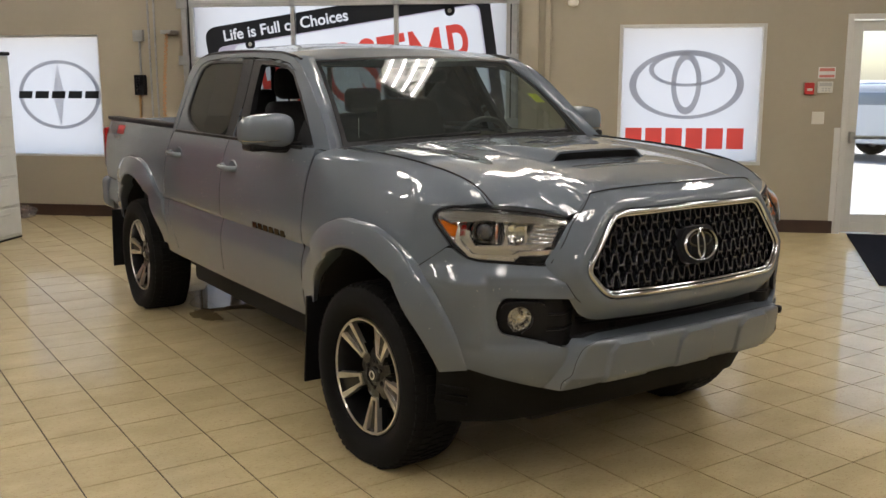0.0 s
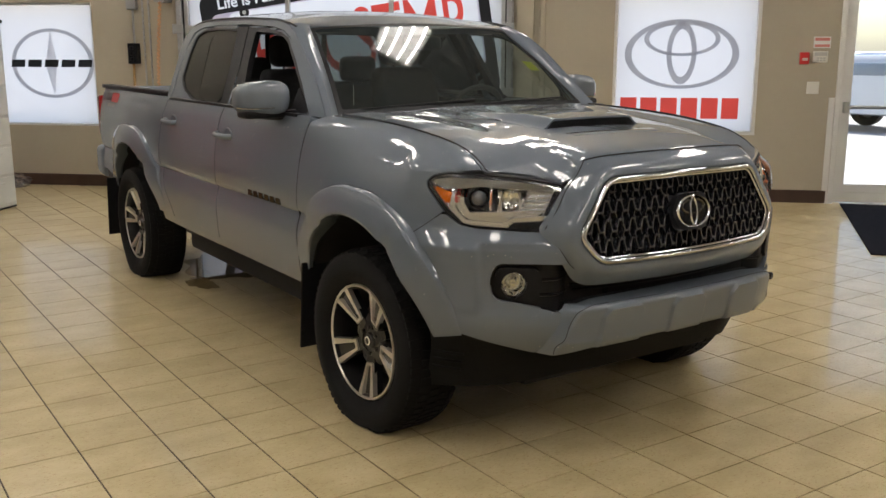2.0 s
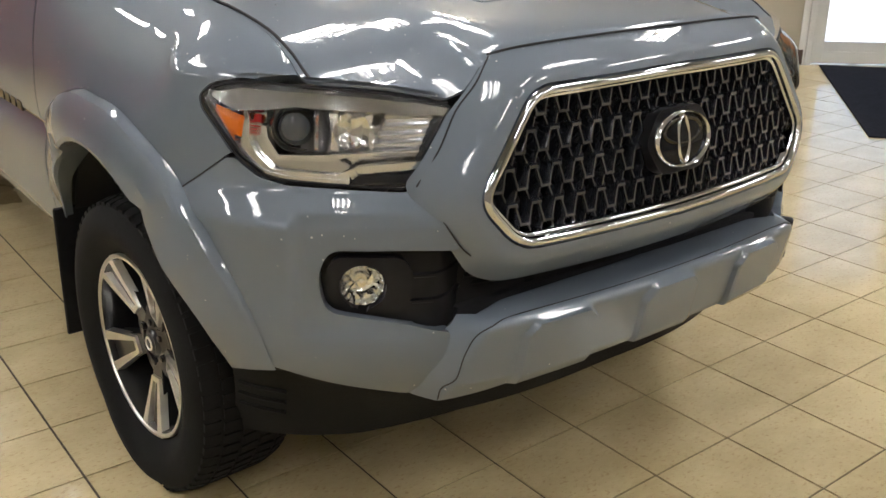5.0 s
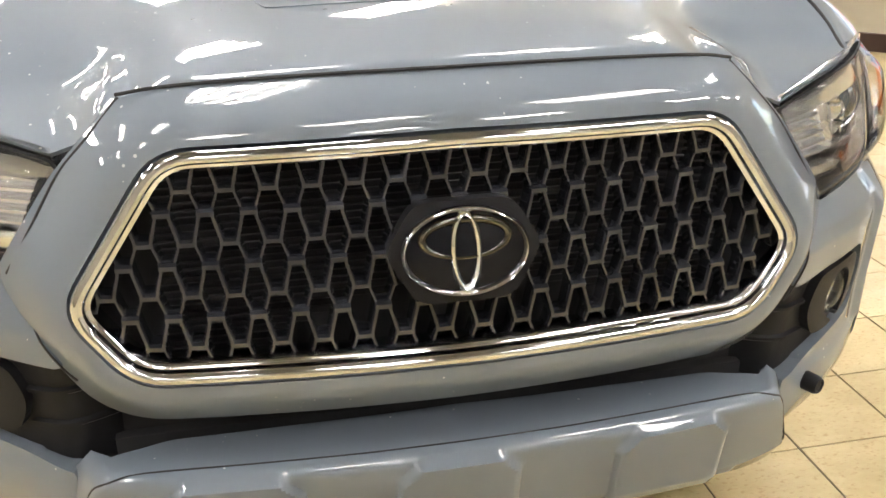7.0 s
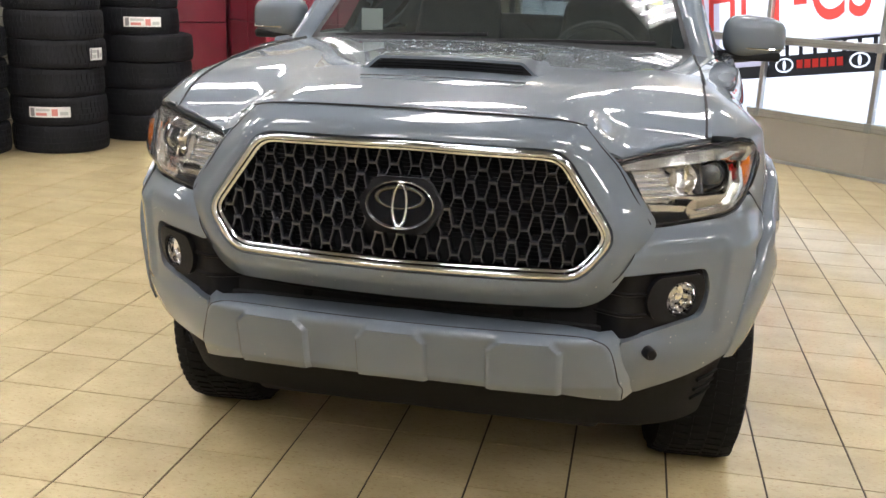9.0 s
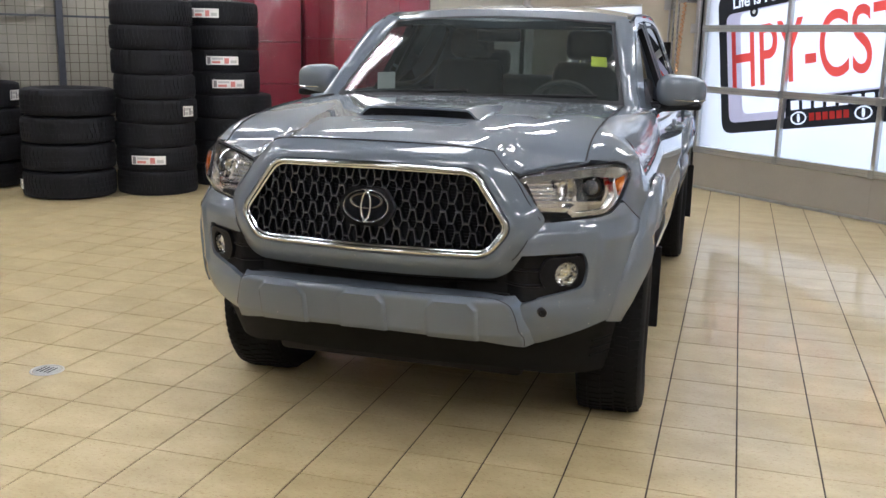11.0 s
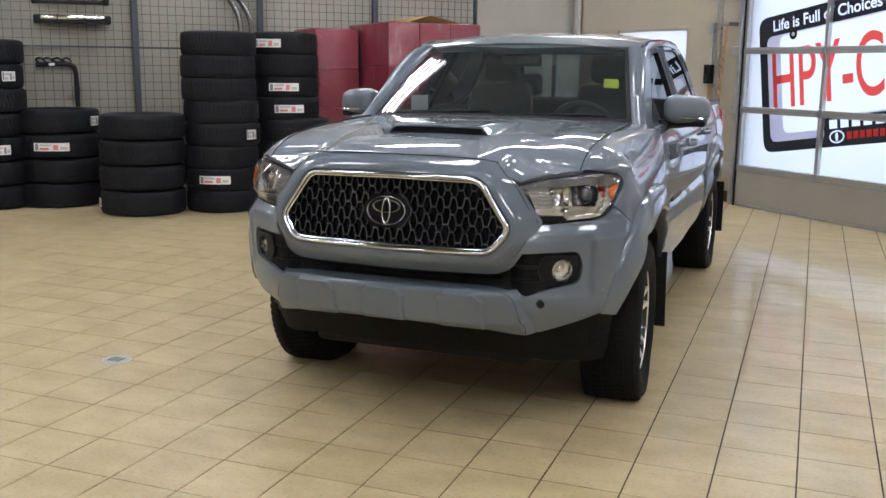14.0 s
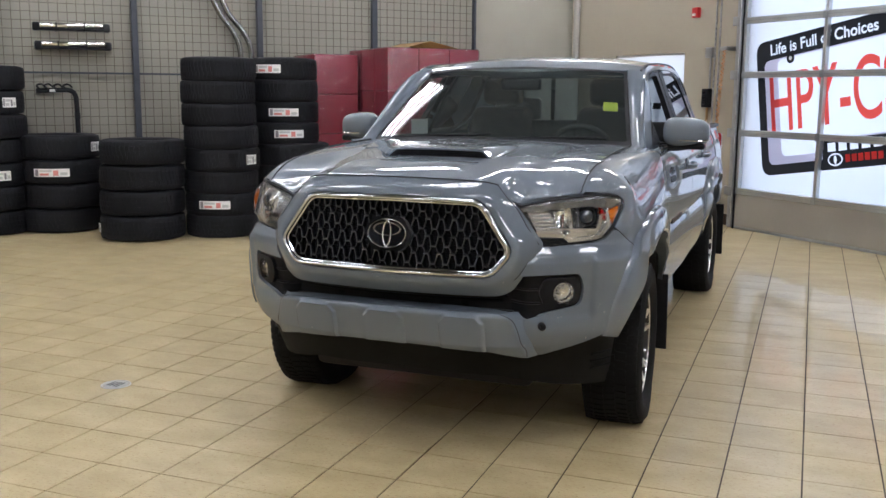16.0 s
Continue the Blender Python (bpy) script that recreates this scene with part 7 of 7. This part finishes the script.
# exhaust pipes hung on the mesh
ex = tagged(empty("exhaust_pipe_set"), "polished twin exhaust pipes hung on the wire mesh", "exhaust pipe")
for d in (0.0, 0.11):
    rpart("pipe", tube(spline([(FU + 0.07, 0.42 + d, 2.75), (FU + 0.07, 0.55 + d, 2.48), (FU + 0.07, 0.70 + d * 1.1, 2.28), (FU + 0.07, 0.78 + d * 1.2, 2.10), (FU + 0.07, 0.80 + d * 1.2, 1.90)], 6), 0.032, 12), PIPE_STEEL, ex, smooth=True)
    rpart("flange", lathe([(0.0, -0.01), (0.045, -0.01), (0.045, 0.01), (0.0, 0.01)], 16, at=(FU + 0.07, 0.80 + d * 1.2, 1.89)), STEEL, ex)
rpart("hanger", box(FU + 0.02, FU + 0.10, 0.74, 0.99, 1.86, 1.875), STEEL, ex)

# wrapped pallets of red cartons
WRAP = glass("stretch_wrap", (0.90, 0.86, 0.88), 0.12)
nb = WRAP.node_tree
nz, bp = nb.nodes.new("ShaderNodeTexNoise"), nb.nodes.new("ShaderNodeBump")
nz.inputs["Scale"].default_value, nz.inputs["Detail"].default_value, nz.inputs["Distortion"].default_value = 4.0, 5, 1.6
bp.inputs["Strength"].default_value, bp.inputs["Distance"].default_value = 0.9, 0.03
nb.links.new(nz.outputs[0], bp.inputs["Height"])
for node in nb.nodes:
    if node.type == "BSDF_GLOSSY":
        nb.links.new(bp.outputs[0], node.inputs["Normal"])


haze, hmix = nb.nodes.new("ShaderNodeBsdfDiffuse"), nb.nodes.new("ShaderNodeMixShader")
haze.inputs[0].default_value, hmix.inputs[0].default_value = (0.75, 0.70, 0.72, 1), 0.025
nb.links.new(nb.nodes["Material Output"].inputs[0].links[0].from_socket, hmix.inputs[1])
nb.links.new(haze.outputs[0], hmix.inputs[2])
nb.links.new(hmix.outputs[0], nb.nodes["Material Output"].inputs[0])


def wrapped_pallet(u0, u1, v0, v1, top, layers, nu, nv, label):
    p = tagged(empty("wrapped_pallet"), label, "pallet", "wrapped pallets")
    rpart("pallet_base", box(u0, u1, v0, v1, FZ, 0.13, 0.006, 1), CARDBOARD, p, "wooden pallet")
    h = (top - 0.13) / layers
    for k in range(layers):
        for i in range(nu):
            for j in range(nv):
                a, b = (u1 - u0) / nu, (v1 - v0) / nv
                d = 0.004 + 0.006 * rng4.random()
                if 0 < i < nu - 1 and 0 < j < nv - 1 and k < layers - 1:
                    continue
                rpart("carton", box(u0 + a * i + d, u0 + a * (i + 1) - 0.003, v0 + b * j + 0.003, v0 + b * (j + 1) - 0.003, 0.131 + h * k, 0.131 + h * (k + 1) - 0.004, 0.006, 1), RED_WRAP, p)
    w = box(u0 - 0.012, u1 + 0.012, v0 - 0.012, v1 + 0.012, 0.10, top + 0.006, 0.03, 2)
    wrap = rpart("plastic_wrap", w, WRAP, p, "clear stretch wrap", smooth=True)
    wrap.visible_shadow = False
    return p


wrapped_pallet(-7.14, -5.90, 2.04, 3.20, 2.05, 4, 3, 3, "tall pallet of red cartons in clear stretch wrap")
wrapped_pallet(-7.52, -6.72, 1.45, 2.00, 1.99, 4, 2, 1, "narrow pallet of red cartons in clear stretch wrap")
wrapped_pallet(-7.50, -6.70, 3.28, 4.25, 1.90, 4, 2, 2, "lower pallet of red cartons against the wall")
cbx = tagged(empty("cardboard_flap"), "open brown cardboard sheet on top of the red cartons", "cardboard")
bm = bmesh.new()
q = [bm.verts.new(c) for c in ((-7.0, 2.35, 2.062), (-6.1, 2.35, 2.062), (-6.1, 2.66, 2.145), (-7.0, 2.66, 2.145), (-7.0, 3.05, 2.062), (-6.1, 3.05, 2.062))]
bm.faces.new((q[0], q[1], q[2], q[3]))
bm.faces.new((q[3], q[2], q[5], q[4]))
bmesh.ops.solidify(bm, geom=bm.faces[:], thickness=0.006)
rpart("sheet", bm, CARDBOARD, cbx)

# grey-white cabinet near the corner
cab = tagged(empty("storage_cabinet"), "grey-white moulded storage cabinet with a black top", "cabinet")
C0, C1, D0, D1, CT = -6.20, -5.39, 3.55, 4.27, 1.80
rpart("body", box(C0, C1, D0, D1, 0.05, CT, 0.015, 2), GREY_PL, cab)
rpart("top", box(C0 - 0.01, C1 + 0.012, D0 - 0.01, D1 + 0.012, CT + 0.001, CT + 0.035, 0.01, 2), BLACK_PL, cab)
rpart("plinth", box(C0 + 0.01, C1 - 0.004, D0 + 0.01, D1 - 0.004, FZ, 0.049), BLACK_PL, cab)
for k in range(6):
    z = 0.08 + 0.285 * k
    rpart("drawer_front", box(C1 + 0.001, C1 + 0.016, D0 + 0.03, D1 - 0.03, z, z + 0.265, 0.008, 2), GREY_PL, cab)
    rpart("drawer_pull", box(C1 + 0.0165, C1 + 0.026, D0 + 0.2, D1 - 0.2, z + 0.20, z + 0.22, 0.004, 1), GREY_PL, cab)

# crumpled plastic on the floor
bm = bmesh.new()
bmesh.ops.create_icosphere(bm, subdivisions=4, radius=1)
for v in bm.verts:
    n_ = noise.noise(v.co * 2.3) * 0.5 + noise.noise(v.co * 6) * 0.3
    v.co = Vector((v.co.x * 0.17, v.co.y * 0.13, max(v.co.z, -0.6) * 0.09)) * (1 + 0.6 * n_)
zmin = min(v.co.z for v in bm.verts)
for v in bm.verts:
    v.co = Vector((-6.15 + v.co.x, 5.40 + v.co.y, v.co.z - zmin + FZ + 0.001))
tagged(rpart("crumpled_plastic", bm, WRAP, smooth=True), "crumpled clear plastic wrap lying on the tiles", "plastic wrap")

# entrance mat, floor drain
bm = box(0.0, 1.75, -2.50, 0.0, FZ + 0.001, FZ + 0.011, 0.004, 1)
bmesh.ops.transform(bm, matrix=RM @ pose(2.71, 5.68, 0, 0, 0, -8), verts=bm.verts)
mt = tagged(part("entrance_mat", bm, RUBBER_MAT, smooth=False), "charcoal entrance mat with a rubber edge on the tiles", "mat")
dr = tagged(empty("floor_drain"), "round steel floor drain cover set in the tiles", "drain")
dr.location = (-1.72, -0.57, FZ)
part("cover", lathe([(0.0, 0.004), (0.06, 0.004), (0.064, 0.002)], 28), STEEL, dr)
part("ring", lathe([(0.066, 0.001), (0.068, 0.004), (0.074, 0.004), (0.077, 0.001)], 28), LABEL_GREY, dr)
for k in range(4):
    part("slot", box(-0.035 + 0.02 * k, -0.027 + 0.02 * k, -0.035, 0.035, 0.0042, 0.005), DARK, dr)

# melt water under the truck
WET = glass("melt_water", (0.62, 0.56, 0.48), 0.02, 1.33)
for cx, cy, ra, rb, sd_ in ((-0.18, 3.15, 0.34, 0.55, 3), (0.12, 2.55, 0.16, 0.34, 4), (-0.62, 2.72, 0.10, 0.16, 6)):
    r_ = random.Random(sd_)
    ph = [r_.uniform(0, 6.28) for _ in range(4)]
    bm = bmesh.new()
    ring_v = []
    for k in range(56):
        a = 2 * math.pi * k / 56
        rr = 1 + 0.16 * math.sin(2 * a + ph[0]) + 0.13 * math.sin(3 * a + ph[1]) + 0.08 * math.sin(7 * a + ph[2]) + 0.05 * math.sin(11 * a + ph[3])
        ring_v.append(bm.verts.new((cx + ra * rr * math.cos(a), cy + rb * rr * math.sin(a), FZ + 0.0018)))
    bm.faces.new(ring_v)
    ob = tagged(part("water_puddle", bm, WET, smooth=False), "shallow melt water puddle on the tiles under the truck", "puddle", "puddles")
    ob.visible_shadow = False

# ---- cars parked outside ----
def parked_car(name, u, v, yaw, paint, label, tall):
    c = tagged(empty(name), label, "car", "parked cars")
    L, W, H = 4.6, 1.85, 1.75 if tall else 1.45
    prof = [(-2.28, 0.45), (-2.30, 0.75), (-2.15, 0.95), (-1.0, 1.02), (-0.4, H - 0.06), (0.2, H), (1.3, H - 0.02), (2.0, 1.10 if tall else 1.05), (2.28, 0.98), (2.30, 0.5), (2.1, 0.32), (-2.1, 0.32)]
    P = rp([(a, b) for a, b in prof], 0.12, 4)
    bm = bmesh.new()
    rows = []
    for y, k in ((-W / 2, 0.90), (-W / 2 + 0.06, 0.985), (-W / 2 + 0.18, 1.0), (W / 2 - 0.18, 1.0), (W / 2 - 0.06, 0.985), (W / 2, 0.90)):
        rows.append([bm.verts.new((a * (0.97 + 0.03 * k), y * (1 - 0.14 * max(b - 1.0, 0) / 0.6), 0.7 + (b - 0.7) * k)) for a, b in P])
    for a, b in zip(rows, rows[1:]):
        for k in range(len(P)):
            bm.faces.new((a[k], a[k - 1], b[k - 1], b[k]))
    bm.faces.new(rows[0])
    bm.faces.new(rows[-1][::-1])
    bmesh.ops.recalc_face_normals(bm, faces=bm.faces)
    m = RM @ pose(u, v, 0.0, 0, 0, yaw)
    part("body", bm, paint, c)
    for s in (-1, 1):
        for a, b in ((-0.75, 0.2), (0.3, 1.2)):
            part("window", box(a, b, s * (W / 2 - 0.035) - 0.03, s * (W / 2 - 0.035) + 0.03, 1.06, H - 0.16, 0.02, 2), CAR_GLASS, c)
    ws_ = box(-0.95, -0.90, -0.72, 0.72, 0.0, 0.62, 0.01, 1)
    for q in ws_.verts:
        q.co.x += 0.85 * q.co.z / 0.62 * 0.62 - 0.0
        q.co.z += 1.02
    part("windscreen", ws_, CAR_GLASS, c)
    for x in (-1.42, 1.40):
        for s in (-1, 1):
            wh = part("wheel", lathe([(0.20, -0.11), (0.33, -0.11), (0.345, -0.06), (0.345, 0.06), (0.33, 0.11), (0.20, 0.11)], 28, "y", at=(x, s * (W / 2 - 0.10), 0.345), close=True), RUBBER, c)
            part("rim", lathe([(0.0, s * 0.07), (0.15, s * 0.09), (0.20, s * 0.10)], 20, "y", at=(x, s * (W / 2 - 0.10), 0.345)), ALU, wh)
    for s in (-1, 1):
        part("headlight", box(-2.27, -2.12, s * 0.72 - 0.15, s * 0.72 + 0.15, 0.72, 0.86, 0.03, 2), LAMP_CHROME, c)
        part("tail_light", box(2.16, 2.28, s * 0.78 - 0.1, s * 0.78 + 0.1, 0.80, 0.98, 0.03, 2), RED_LENS, c)
    c.matrix_world = m
    return c


parked_car("parked_car", 6.3, 15.0, 140, CAR_WHITE, "white parked car on the sunlit car park", False)
parked_car("parked_car", 7.6, 27.0, 20, CAR_BLUE, "blue parked car farther across the car park", False)
parked_car("parked_car", 11.0, 24.0, 160, CAR_WHITE, "white parked car farther across the car park", True)

# ---- floor tiles, aligned with the truck ----
PITCH, X_OFF, Y_OFF = 0.3005, -1.368, 0.053


def tile_mesh():
    bm = bmesh.new()
    hx, hy, b = 0.1469, 0.1478, 0.0
    top = [bm.verts.new((x * (hx - b), y * (hy - b), 0.0)) for x, y in ((-1, -1), (1, -1), (1, 1), (-1, 1))]
    mid = [bm.verts.new((x * hx, y * hy, -0.0005)) for x, y in ((-1, -1), (1, -1), (1, 1), (-1, 1))]
    low = [bm.verts.new((x * hx, y * hy, -0.0045)) for x, y in ((-1, -1), (1, -1), (1, 1), (-1, 1))]
    bm.faces.new(top)
    for a, b_ in ((mid, top), (low, mid)):
        for k in range(4):
            bm.faces.new((a[k], a[(k + 1) % 4], b_[(k + 1) % 4], b_[k]))
    me = bpy.data.meshes.new("tile")
    bm.to_mesh(me)
    bm.free()
    me.materials.append(TILE)
    return me


tile = tile_mesh()
ci, si = math.cos(radians(43)), math.sin(radians(43))
rng = random.Random(5)
cells = []
for i in range(-40, 42):
    for j in range(-46, 46):
        x, y = X_OFF + PITCH * (i + 0.5), Y_OFF + PITCH * (j + 0.5)
        u, v = ci * x - si * y, si * x + ci * y
        if U0 - 0.1 < u < U1 + 0.1 and V0 - 0.1 < v < V1 + 0.1:
            cells.append((x, y))
near = sorted(cells, key=lambda c: math.hypot(c[0] + 0.2, c[1] + 0.9))[:300]
taken = set(near)
for x, y in near:
    ob = new("tile", tile)
    ob.location = (x, y, FZ + 0.0002 * rng.random())
    ob.parent = floor
verts, faces = [], []
base = [tuple(v.co) for v in tile.vertices]
polys = [tuple(p.vertices) for p in tile.polygons]
for x, y in cells:
    if (x, y) in taken:
        continue
    k = len(verts)
    dz = FZ + 0.0002 * rng.random()
    verts += [(x + a, y + b, c + dz) for a, b, c in base]
    faces += [tuple(k + q for q in p) for p in polys]
me = bpy.data.meshes.new("far_tiles")
me.from_pydata(verts, [], faces)
me.materials.append(TILE)
rest = tagged(new("far_tiles", me), kind="stuff")
rest.parent = floor
